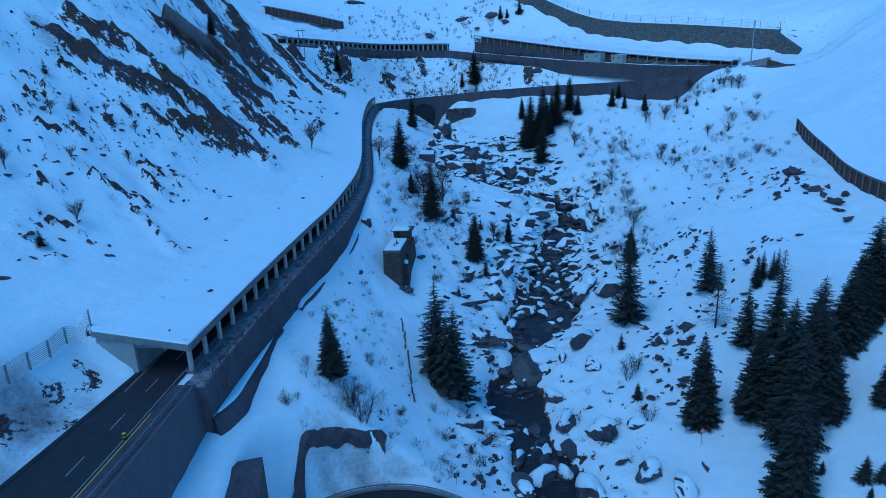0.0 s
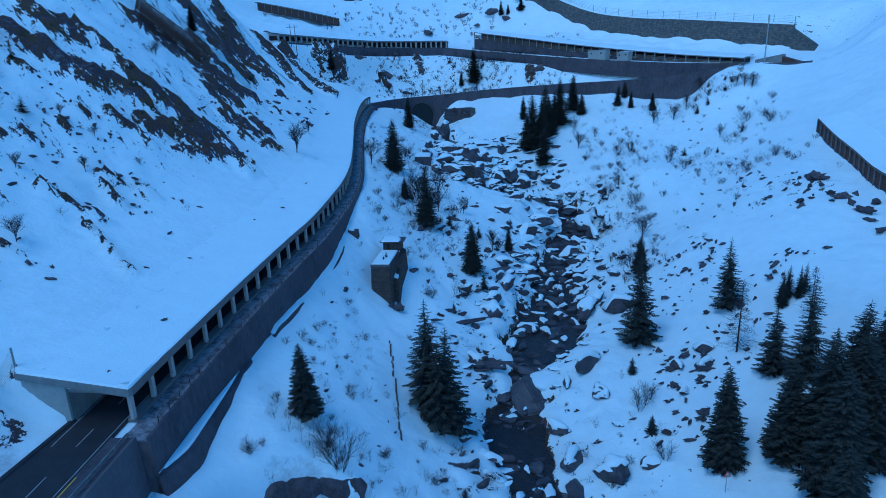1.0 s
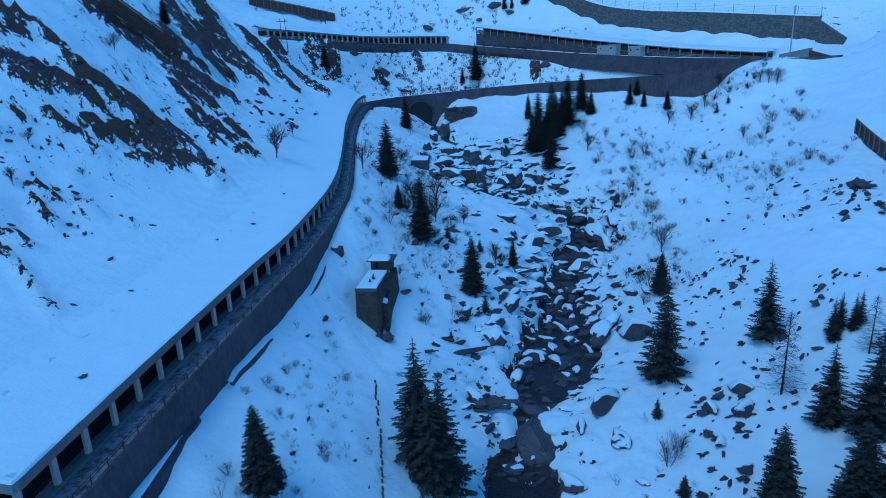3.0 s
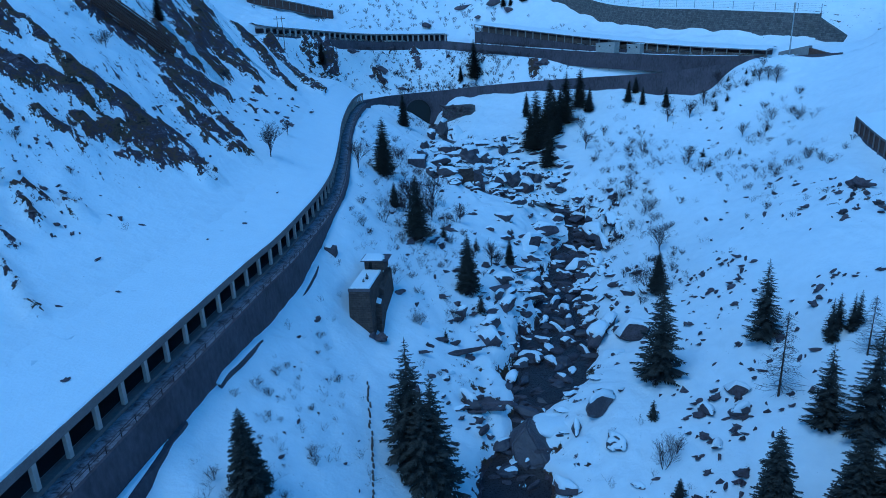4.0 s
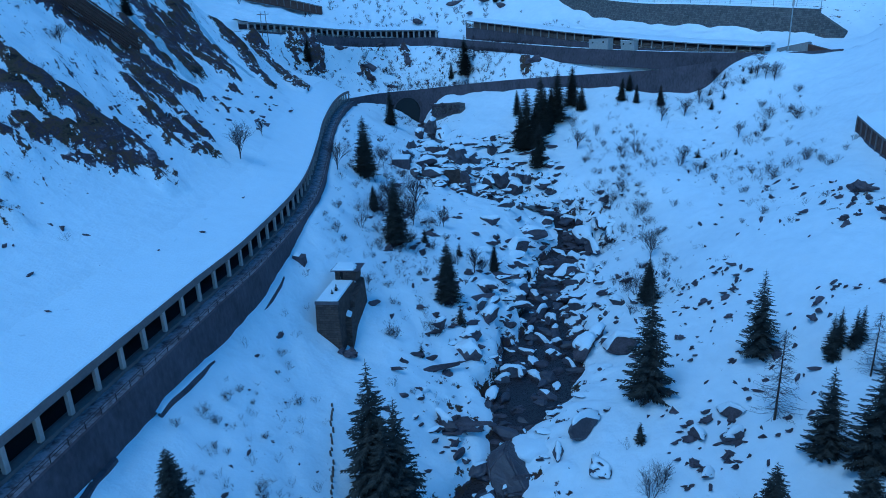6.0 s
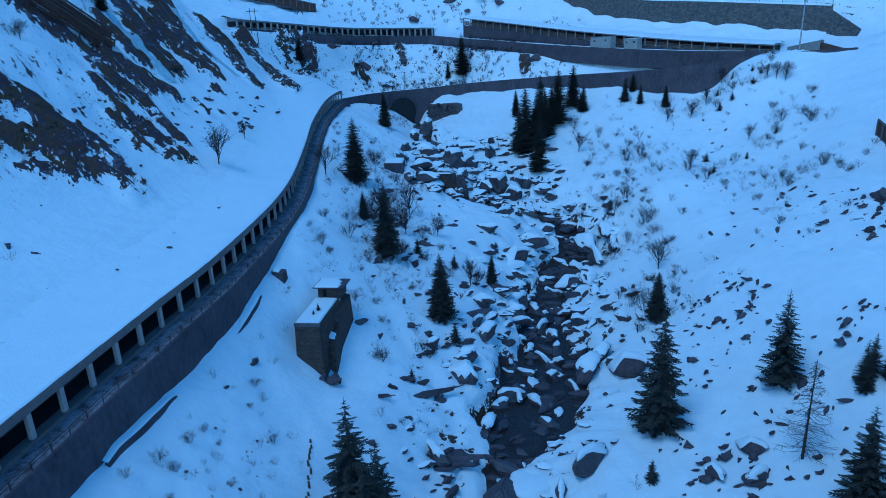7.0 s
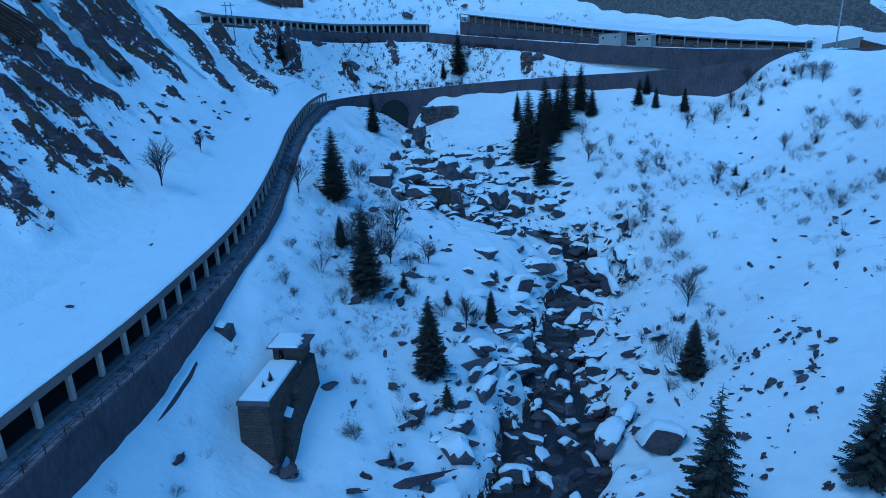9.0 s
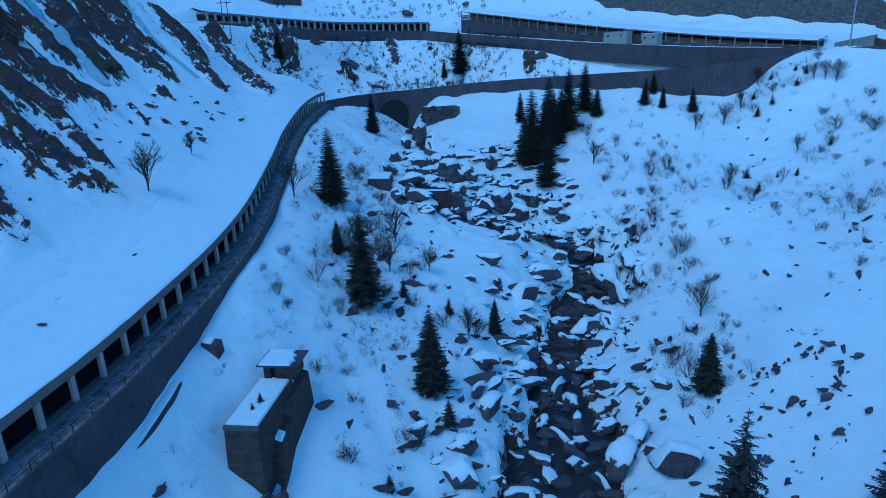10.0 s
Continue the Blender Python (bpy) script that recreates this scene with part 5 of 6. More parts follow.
for x, y, h, k in ((-48.8, 220.2, 12.2, 0), (-50.4, 248, 6.5, 1), (-28.5, 258, 12.5, 1), (-78, 122.5, 6, 2), (-92.3, 125, 6, 0), (-79.2, 149.8, 4.6, 1), (-86.6, 138.6, 4, 2), (-94.5, 147, 4.6, 0), (-81.5, 160, 3.2, 1), (-85.4, 207, 5.6, 2), (-86.6, 156.6, 3.6, 0),
                   (-9.9, 250, 12, 1), (-1.8, 261, 13, 2), (-1.8, 242, 11, 0), (17.5, 224, 10, 1), (8, 249, 8.5, 2), (68.9, 323, 11, 0), (73.7, 230.6, 11, 2), (100.9, 280.5, 8.8, 1), (107, 325, 9, 0), (116, 322, 9, 2), (145.3, 312.5, 8, 1), (147.4, 309.4, 9, 2), (142.6, 314.5, 7.5, 0), (124, 327, 8, 1), (133, 334, 8, 2), (124.6, 287.7, 7.5, 0)):
    copy_thing(tree_kinds[k], pose(x, y, ground_z(x, y), 0, 0, x * 37) @ Matrix.Diagonal((h * 1.15, h * 1.15, h, 1)))
SHRUBS = [(-18, 105.6, 11), (-21, 209, 4.5), (-18.6, 207, 3.2), (-11.3, 195, 4.8), (83.2, 301.3, 8.7), (89.3, 302.5, 8.7), (79, 329.7, 7.5), (75.9, 274.2, 10), (72.2, 275.5, 9), (78.7, 260, 9.5), (71.3, 344.4, 9), (101.5, 267, 6.6), (120.6, 245, 4.6),
          (115.5, 242, 4.5), (100.9, 218.4, 4), (63.4, 208.4, 10), (62.4, 217, 7), (136.2, 288, 6.9), (141.4, 277.8, 7.6), (-16, 222, 7), (4.9, 190, 3.6), (-3.8, 181.3, 5.2), (-25, 113, 6), (-21, 108, 7)]
MORE_SHRUBS = [(45.5, 140.5, 8), (46.5, 125.7, 6.5), (51, 164, 5.5), (48.5, 143, 6), (126, 243.7, 6), (131.4, 283, 5), (116, 277.6, 5), (98.5, 277.5, 6), (-11, 243, 8), (-13, 252, 7), (-5, 252, 9), (-9, 262, 8), (-2, 230, 6), (12, 226, 7), (19, 226, 8), (3, 244, 6), (-22, 285, 7), (-17, 296, 8)]
for x, y, h in SHRUBS + MORE_SHRUBS:
    copy_thing(bush_kinds[trng.randrange(5)], pose(x, y, ground_z(x, y), 0, 0, x * 61) @ Matrix.Diagonal((h * 0.9, h * 0.9, h, 1)))
twig_kinds = []
for k in range(9):
    twig_kinds.append(scrub(81 + k, 7, "", "brush", "shrub", "", spread=0.5 + 0.1 * (k % 3), light=True, rad=0.0045 if k < 6 else 0.012))
items = []
for cx, cy, sx, sy, count, lo, hi in ((-24, 135, 5, 18, 70, 0.8, 3.2), (-21, 108, 5, 5, 60, 1.2, 4.0), (-2, 112, 5, 6, 40, 1.2, 4.0), (-24, 215, 4, 25, 40, 0.8, 3.0), (-8, 240, 8, 26, 210, 1.2, 5.0), (3, 207, 9, 14, 70, 0.8, 3.2), (8, 170, 6, 14, 30, 0.8, 2.4), (74, 270, 8, 14, 110, 1.4, 5.0), (88, 300, 10, 12, 60, 1.2, 5.0), (110, 272, 12, 10, 40, 1.2, 4.0), (120, 243, 8, 9, 60, 1.2, 4.4), (136, 285, 7, 8, 40, 1.5, 5.0), (104, 225, 6, 14, 24, 1.0, 3.0), (66, 214, 4, 9, 40, 1.2, 4.5),
                                     (74, 225, 6, 12, 30, 1.2, 4.0), (6, 120, 6, 9, 26, 1.0, 3.5), (10, 448, 30, 8, 150, 1.8, 5.0), (28, 436, 24, 7, 230, 1.8, 5.0), (-36, 446, 14, 8, 130, 1.8, 5.0), (70, 408, 12, 5, 60, 1.5, 4.0), (20, 525, 40, 16, 120, 2.0, 5.5), (-50, 555, 34, 16, 80, 2.0, 5.0), (-66, 418, 8, 8, 60, 1.5, 4.5), (136, 322, 10, 6, 60, 1.5, 5.0), (-28, 300, 5, 30, 60, 1.0, 3.4), (-10, 395, 10, 14, 50, 1.2, 3.6), (124, 338, 9, 7, 34, 2, 5), (30, 446, 14, 5, 30, 1.5, 4), (-14, 300, 7, 20, 110, 1.5, 5.0), (90, 335, 22, 12, 60, 1.2, 4.0), (40, 132, 8, 12, 22, 1.0, 3.5), (-85, 165, 14, 25, 26, 1.0, 2.6)):
    for n_ in range(count):
        x, y = trng.gauss(cx, sx), trng.gauss(cy, sy)
        dd = along(np.array([(x, y)]), road_line)[0][0]
        if -11 < dd < 6.5 or (abs(x + 16) < 6 and 170 < y < 192):
            continue
        h = trng.uniform(lo, hi)
        m = pose(x, y, ground_z(x, y), trng.uniform(-14, 14), trng.uniform(-14, 14), trng.uniform(0, 360)) @ Matrix.Diagonal((h * 1.15, h * 1.15, h, 1))
        if y > 400:
            items.append((twig_kinds[6 + trng.randrange(3)], m))
            continue
        if n_ % 4 == 0 and y < 330:
            copy_thing(bush_kinds[trng.randrange(5)], m)
        else:
            items.append((twig_kinds[trng.randrange(6)], m))
heap("brushwood", items, "thin leafless brushwood poking through the snow", "brushwood", [TWIG])
# dwarf pines on the east slope
for x, y, h in ((108, 284.6, 4.2), (106, 272.7, 3.6), (115, 279.6, 2.6), (119, 276.5, 3.0), (132, 283, 2.6), (130, 316, 4.5), (125.4, 316.5, 4), (141.5, 318, 4), (138, 316.4, 3.5), (134.3, 327.5, 4), (128, 326, 3.5), (140, 322, 3)):
    copy_thing(small_kinds[trng.randrange(2)], pose(x, y, ground_z(x, y) - 0.1, trng.uniform(-8, 8), trng.uniform(-8, 8), trng.uniform(0, 360)) @ Matrix.Diagonal((h * 1.2, h * 1.2, h, 1)))
# a row of half-buried stakes down the bank
for k in range(24):
    t = k / 23
    x, y = -13.6 + 4.6 * t + trng.uniform(-0.25, 0.25), 153 - 30 * t
    v, f = [], []
    tube(v, f, (0, 0, -0.5), (trng.uniform(-0.1, 0.1), trng.uniform(-0.1, 0.1), trng.uniform(0.5, 1.2)), 0.26, 0.2, 6)
    st = mesh_part("stake", v, f, WOOD)
    st.matrix_world = pose(x, y, ground_z(x, y))
    tagged(st, "short dark stake half buried in snow", "stake", "stakes on the bank")
for k in (*twig_kinds, *big_kinds, *small_kinds, *bush_kinds, *tree_kinds, larch):
    for c in (*k.children_recursive, k):
        bpy.data.objects.remove(c)


# ---- the old masonry pier with its hut ----
def masonry(name, base, joint, course=0.42, block=0.9, run="ADD"):
    """Coursed stone: a brick pattern for colour and relief, over noise."""
    m = material(name, base, 0.85, 0.8, 0.4, 0.3, 6.0)
    n, l = m.node_tree.nodes, m.node_tree.links
    geo = next(k for k in n if k.type == "NEW_GEOMETRY")
    sep, com, add = n.new("ShaderNodeSeparateXYZ"), n.new("ShaderNodeCombineXYZ"), n.new("ShaderNodeMath")
    add.operation = run
    l.new(geo.outputs["Position"], sep.inputs[0])
    l.new(sep.outputs[0], add.inputs[0])
    l.new(sep.outputs[1], add.inputs[1])
    l.new(add.outputs[0], com.inputs[0])
    l.new(sep.outputs[2], com.inputs[1])
    br = n.new("ShaderNodeTexBrick")
    br.inputs["Scale"].default_value = 1.0
    br.inputs["Brick Width"].default_value, br.inputs["Row Height"].default_value, br.inputs["Mortar Size"].default_value = block, course, 0.035
    br.inputs["Color1"].default_value, br.inputs["Color2"].default_value = (0.7, 0.7, 0.7, 1), (1.2, 1.15, 1.1, 1)
    br.inputs["Mortar"].default_value = (*[j / base[0] for j in joint], 1)
    l.new(com.outputs[0], br.inputs["Vector"])
    b = n["Principled BSDF"]
    src = b.inputs["Base Color"].links[0].from_socket
    mix = n.new("ShaderNodeMix")
    mix.data_type, mix.blend_type = "RGBA", "MULTIPLY"
    mix.inputs[0].default_value = 1.0
    l.new(src, mix.inputs[6])
    l.new(br.outputs["Color"], mix.inputs[7])
    l.new(mix.outputs[2], b.inputs["Base Color"])
    bump = next(k for k in n if k.type == "BUMP")
    b2 = n.new("ShaderNodeBump")
    b2.inputs["Strength"].default_value, b2.inputs["Distance"].default_value = 0.45, 0.1
    b2.invert = True
    l.new(br.outputs["Fac"], b2.inputs["Height"])
    l.new(bump.outputs[0], b2.inputs["Normal"])
    l.new(b2.outputs[0], b.inputs["Normal"])
    return m


MASONRY = masonry("coursed_masonry", (0.078, 0.062, 0.054), (0.045, 0.038, 0.035), 0.55, 1.1)
RUBBLE = masonry("rubble_wall", (0.13, 0.122, 0.118), (0.035, 0.034, 0.033), 0.95, 1.5, "SUBTRACT")


def prism(name, foot, top, mat, parent, label=""):
    """A block between a lower and an upper outline of the same number of corners, with ragged sides."""
    bm = bmesh.new()
    lo = [bm.verts.new(p) for p in foot]
    hi = [bm.verts.new(p) for p in top]
    k = len(lo)
    bm.faces.new(hi)
    bm.faces.new(lo[::-1])
    for i in range(k):
        bm.faces.new((lo[i], lo[(i + 1) % k], hi[(i + 1) % k], hi[i]))
    bmesh.ops.recalc_face_normals(bm, faces=bm.faces)
    return part(name, bm, mat, parent, label)


pier = empty("masonry_pier", pose(-19.7, 172.2, 0.6, 0, 0, -6.2), "old dark stone masonry pier with a small hut on it", "pier")
prism("wall", [(-0.5, -0.6, -16), (6.0, -1.0, -22), (6.4, 14, -16), (-0.4, 14, -14)], [(0, 0, 0), (4.9, 0, 0), (5.4, 13.4, 0.2), (0, 13.4, 0.2)], MASONRY, pier)
prism("coping", [(-0.12, -0.12, -0.55), (5.25, -0.12, -0.55), (5.25, 0.3, -0.55), (-0.12, 0.3, -0.55)], [(-0.12, -0.12, 0.12), (5.25, -0.12, 0.12), (5.25, 0.3, 0.12), (-0.12, 0.3, 0.12)], GREY_CONCRETE, pier, "worn stone coping")
side_b = prism("side_buttress", [(5.2, 0.5, -21), (7.4, 0.0, -21), (7.2, 8.4, -21), (5.2, 8.4, -21)], [(5.1, 4.2, -5.2), (6.7, 4.0, -5.6), (6.6, 8.3, -4.6), (5.1, 8.3, -4.2)], MASONRY, pier)
prism("rear_buttress", [(5.1, 8.2, -20), (7.2, 8.0, -20), (7.4, 18.5, -16), (5.1, 18.5, -16)], [(5.2, 8.3, -2.4), (6.4, 8.6, -3.4), (6.7, 17.6, -0.4), (5.2, 17.6, 0.1)], MASONRY, pier)
prism("snow_cover", [(0.1, 0.32, 0.0), (5.0, 0.32, 0.0), (5.1, 13.2, 0.1), (0.1, 13.2, 0.1)], [(0.25, 0.5, 0.4), (4.85, 0.5, 0.35), (4.9, 13.1, 0.55), (0.25, 13.1, 0.6)], SNOW, pier, "snow lying on the platform")
prism("buttress_snow", [(5.2, 4.5, -5.1), (6.5, 4.4, -5.4), (6.4, 6.4, -4.9), (5.2, 6.6, -4.6)], [(5.3, 4.8, -4.7), (6.2, 4.8, -5.0), (6.1, 6.0, -4.6), (5.3, 6.2, -4.3)], SNOW, side_b, "patch of snow")
bm = bmesh.new()
for cx, cy, sx, sy in ((1.25, 13.7, 1.1, 0.5), (4.3, 13.7, 3.2, 0.5), (0.95, 15.7, 0.5, 3.5), (5.65, 15.7, 0.5, 3.5), (3.3, 17.7, 5.2, 0.5)):
    box(bm, cx, cy, 1.5, sx, sy, 2.6)
box(bm, 2.25, 13.7, 2.6, 0.9, 0.5, 0.4)
hut_w = part("hut_wall", bm, MASONRY, pier, "rough stone wall of the hut")
# black slab just behind the door opening, in place of the interior's shade
bm = bmesh.new()
box(bm, 2.25, 14.2, 1.3, 1.0, 0.1, 2.2)
part("doorway", bm, BLACK, hut_w, "black panel for the unlit inside of the doorway")
hut_r = prism("hut_roof", [(-0.1, 12.6, 2.82), (6.9, 12.6, 2.82), (6.9, 18.4, 2.95), (-0.1, 18.4, 2.95)], [(-0.1, 12.6, 3.02), (6.9, 12.6, 3.02), (6.9, 18.4, 3.15), (-0.1, 18.4, 3.15)], DARK_CONCRETE, pier, "dark flat slab roof")
bm = bmesh.new()
snow_edge = [(0.1, 12.8), (5.6, 12.8), (5.5, 14.0), (6.0, 14.6), (5.3, 15.6), (5.6, 16.6), (4.6, 17.2), (4.8, 18.2), (0.1, 18.2)]
top_v = [bm.verts.new((x + (0.25 if x < 1 else -0.25), y + (0.2 if y < 13 else -0.2), 3.42)) for x, y in snow_edge]
low_v = [bm.verts.new((x, y, 3.05)) for x, y in snow_edge]
bm.faces.new(top_v)
for i in range(len(snow_edge)):
    j = (i + 1) % len(snow_edge)
    bm.faces.new((low_v[i], low_v[j], top_v[j], top_v[i]))
part("roof_snow", bm, SNOW, hut_r, "half-melted snow on the hut roof")

# concrete stub at the foot of the gallery wall
stub = empty("drain_outlet", pose(-26.2, 187.5, ground_z(-26.2, 187.5) + 0.4, 0, 0, -8), "small ruined concrete outlet at the wall foot", "outlet")
prism("body", [(-1.6, -1.0, -2), (1.5, -1.2, -3), (1.5, 1.0, -2), (-1.6, 1.0, -1)], [(-1.5, -0.8, 0.9), (1.3, -1.0, 0.5), (1.3, 0.9, 0.9), (-1.5, 0.9, 1.2)], DARK_CONCRETE, stub)
prism("snow_cover", [(-1.4, -0.7, 0.88), (0.2, -0.8, 0.7), (0.2, 0.8, 0.98), (-1.4, 0.8, 1.18)], [(-1.2, -0.5, 1.3), (0.0, -0.6, 1.0), (0.0, 0.6, 1.25), (-1.2, 0.6, 1.5)], SNOW, stub, "snow on top")

# ---- the weir ----
weir = empty("weir", pose(1.0, 297, 9.0, 0, 0, -2), "old concrete and stone weir across the stream", "weir")
abut = prism("abutment", [(-14.2, -3, -8), (-6.4, -3, -10), (-6.4, 6, -8), (-14.2, 6, -6)], [(-13.9, -2.6, 5.2), (-6.6, -2.6, 5.0), (-6.6, 6, 5.4), (-13.9, 6, 5.6)], DARK_CONCRETE, weir)
prism("abutment_snow", [(-13.8, -2.5, 5.1), (-6.7, -2.5, 4.95), (-6.7, 5.9, 5.35), (-13.8, 5.9, 5.55)], [(-13.5, -2.2, 5.9), (-7.0, -2.2, 5.7), (-7.0, 5.6, 6.0), (-13.5, 5.6, 6.3)], SNOW, abut, "snow on the abutment")
slui = prism("sluice", [(-6.6, -3.6, -12), (0.1, -3.6, -12), (0.1, 2, -12), (-6.6, 2, -12)], [(-6.6, -2.8, -0.6), (0.1, -3.0, -1.2), (0.1, 2, 0.4), (-6.6, 2, 1.2)], MASONRY, weir)
prism("sluice_snow", [(-6.2, -2.4, -0.5), (-0.4, -2.6, -1.1), (-0.4, 1.4, 0.2), (-6.2, 1.4, 0.9)], [(-5.9, -2.1, 0.1), (-0.7, -2.3, -0.5), (-0.7, 1.1, 0.8), (-5.9, 1.1, 1.5)], SNOW, slui, "snow on the sluice")
cres = prism("crest_wall", [(0.0, -1.9, -12), (14.6, -1.6, -12), (14.6, 1.6, -12), (0.0, 1.4, -12)], [(0.0, -0.7, 0.2), (14.0, -0.5, -0.2), (14.0, 0.9, -0.2), (0.0, 0.7, 0.2)], MASONRY, weir)
prism("crest_snow", [(0.2, -0.6, 0.15), (12, -0.4, -0.15), (12, 0.8, -0.15), (0.2, 0.6, 0.15)], [(0.4, -0.4, 0.6), (11.6, -0.2, 0.25), (11.6, 0.6, 0.25), (0.4, 0.4, 0.6)], SNOW, cres, "line of snow along the crest")
prism("pier", [(-1.6, -4.2, -12), (-0.5, -4.2, -12), (-0.5, 1.4, -12), (-1.6, 1.4, -12)], [(-1.6, -3.8, 1.4), (-0.5, -3.8, 1.4), (-0.5, 1.2, 1.7), (-1.6, 1.2, 1.7)], DARK_CONCRETE, weir)
prism("toe_block", [(14.0, -3.0, -12), (19.5, -3.0, -12), (19.0, 2.0, -12), (14.0, 2.0, -12)], [(14.2, -2.0, -1.4), (17.8, -2.2, -3.2), (17.5, 1.6, -2.4), (14.2, 1.6, -0.8)], ROCK, weir, "broken rock at the end of the weir")
rubble = empty("stone_revetment", pose(10, 401.5, 25.5, 0, 0, -38), "rough dry-stone revetment beside the bridge", "wall")
prism("wall", [(-11, -1.5, -8), (12, -1.5, -8), (12, 3, -8), (-11, 3, -8)], [(-10, -0.6, 4.2), (9.5, -0.6, 5.4), (11, 3, 4.6), (-10, 3, 4.2)], RUBBLE, rubble)
prism("snow_cover", [(-9.6, -0.4, 4.1), (9.3, -0.4, 5.35), (10.8, 3, 4.5), (-9.6, 3, 4.1)], [(-9.2, 0.1, 4.7), (9.0, 0.1, 5.9), (10.2, 3, 5.2), (-9.2, 3, 4.8)], SNOW, rubble, "snow on top of the revetment")

# ---- gabion dam with its fence ----
GABION = [(186.5, 351, 58.5), (148, 394, 66), (121, 424, 71), (100, 454, 79), (71, 499, 99), (50, 530, 112)]
gab_line = even_line(GABION, 2.0)[::-1]
gab = empty("gabion_wall", pose(*gab_line[0]), "long high wall of stacked rock-filled cages", "wall")
scene.view_layers[0].update()
gl = gab_line.copy()
under(sweep("stone_facing", gl, [(0.9, -4), (0.2, 10.5), (-2.5, 11.0), (-2.5, -4)], RUBBLE), gab)
under(sweep("snow_cover", gl, [(0.1, 10.6), (-0.3, 11.2), (-2.4, 11.4), (-4.0, 10.5)], SNOW, closed=False, smooth=True), gab)
prism("end_ramp", [(0, -2, -4), (14, -6, -6), (14, 2, -6), (0, 3, -4)], [(0, -1, 9.5), (13, -5, 0.5), (13, 0, 0.5), (0, 2, 9.5)], RUBBLE, gab).matrix_basis = gab.matrix_world.inverted() @ pose(186.5, 351, 58, 0, 0, -50)
fence = empty("gabion_fence", pose(*gl[0]), "wire mesh fence on steel posts along the wall", "fence")
scene.view_layers[0].update()
posts_along("post", gl, -1.6, 11.0, (0.25, 0.25), 4.2, 11.0, STEEL, fence)
for h in (11.8, 12.6, 13.4, 14.2, 15.0):
    under(sweep("wire", gl, [(-1.62, h), (-1.55, h), (-1.55, h + 0.06), (-1.62, h + 0.06)], STEEL), fence)

# ---- the mast, its block and the two service huts ----
mast = empty("mast", pose(160, 325, 49.5), "tall grey steel mast with a pale panel on top", "mast")
v, f = [], []
tube(v, f, (0, 0, -3), (0, 0, 20), 0.34, 0.2, 10)
mast_pole = mesh_part("pole", v, f, STEEL, mast)
v, f = [], []
tube(v, f, (0, 0, 19.5), (0, 0, 23.0), 0.42, 0.42, 10)
mesh_part("panel", v, f, PLASTER, mast_pole, "pale cylinder")
block = empty("portal_block", pose(165, 328, 49.5, 0, 0, -40), "concrete portal block at the road junction", "building")
prism("wall", [(-7, -2.5, -6), (5, -2.5, -7), (5, 5, -6), (-7, 5, -6)], [(-7, -2.5, 2.5), (5, -2.5, 4.6), (5, 5, 4.6), (-7, 5, 2.5)], CONCRETE, block)
prism("snow_cover", [(-6.8, -2.3, 2.5), (4.8, -2.3, 4.55), (4.8, 4.8, 4.55), (-6.8, 4.8, 2.5)], [(-6.5, -2, 2.9), (4.5, -2, 5.0), (4.5, 4.5, 5.0), (-6.5, 4.5, 2.9)], SNOW, block)
prism("tunnel_mouth", [(5, -2, -7), (21, -5, -13), (21, 2, -13), (5, 4, -7)], [(5, -2, 3.6), (21, -5, -1.6), (21, 2, -1.6), (5, 4, 3.6)], RUST, block, "dark sloping side of the lower gallery")
for x, y, w, dpt, hh, lab in ((95, 392.5, 12, 5, 4.6, "pale concrete service hut with small windows"), (107.5, 382, 7.5, 4.5, 4.2, "small pale hut with snow on its roof")):
    h0 = float(along(np.array([(x, y)]), upper_line)[1][0])
    hut = empty("service_hut", pose(x, y, h0 + 0.9, 0, 0, -47), lab, "hut")
    hw = prism("wall", [(-w / 2, -dpt / 2, -2), (w / 2, -dpt / 2, -2), (w / 2, dpt / 2, -2), (-w / 2, dpt / 2, -2)], [(-w / 2, -dpt / 2, hh), (w / 2, -dpt / 2, hh), (w / 2, dpt / 2, hh), (-w / 2, dpt / 2, hh)], PLASTER, hut)
    prism("roof", [(-w / 2 - 0.3, -dpt / 2 - 0.3, hh + 0.01), (w / 2 + 0.3, -dpt / 2 - 0.3, hh + 0.01), (w / 2 + 0.3, dpt / 2 + 0.3, hh + 0.01), (-w / 2 - 0.3, dpt / 2 + 0.3, hh + 0.01)],
          [(-w / 2 - 0.3, -dpt / 2 - 0.3, hh + 0.25), (w / 2 + 0.3, -dpt / 2 - 0.3, hh + 0.25), (w / 2 + 0.3, dpt / 2 + 0.3, hh + 0.3), (-w / 2 - 0.3, dpt / 2 + 0.3, hh + 0.3)], CONCRETE if w > 8 else SNOW, hut)
    for k in (-0.3, 0.25):
        bm = bmesh.new()
        box(bm, k * w, -dpt / 2 - 0.02, hh * 0.62, 0.9, 0.1, 0.8)
        part("window", bm, BLACK, hw, "small dark window")

# ---- the gallery on the far slope to the east ----
EAST = [(142.5, 245, 24.3), (138.5, 228, 20.2), (135, 211, 16.6), (130.5, 192, 13), (128.5, 172, 11), (128.2, 140, 9.5), (130, 100, 8)]
east_line = even_line(EAST, 2.0)
east = empty("east_gallery", pose(*east_line[0]), "curved gallery wall with posts and dark timber infill", "gallery")
scene.view_layers[0].update()
under(sweep("infill_wall", east_line, [(0.35, -2.5), (0.5, -2.5), (0.5, 4.7), (0.35, 4.7)], RUST), east)
under(sweep("plinth", east_line, [(0.0, -3.0), (0.7, -3.0), (0.7, 0.6), (0.0, 0.6)], DARK_CONCRETE), east)
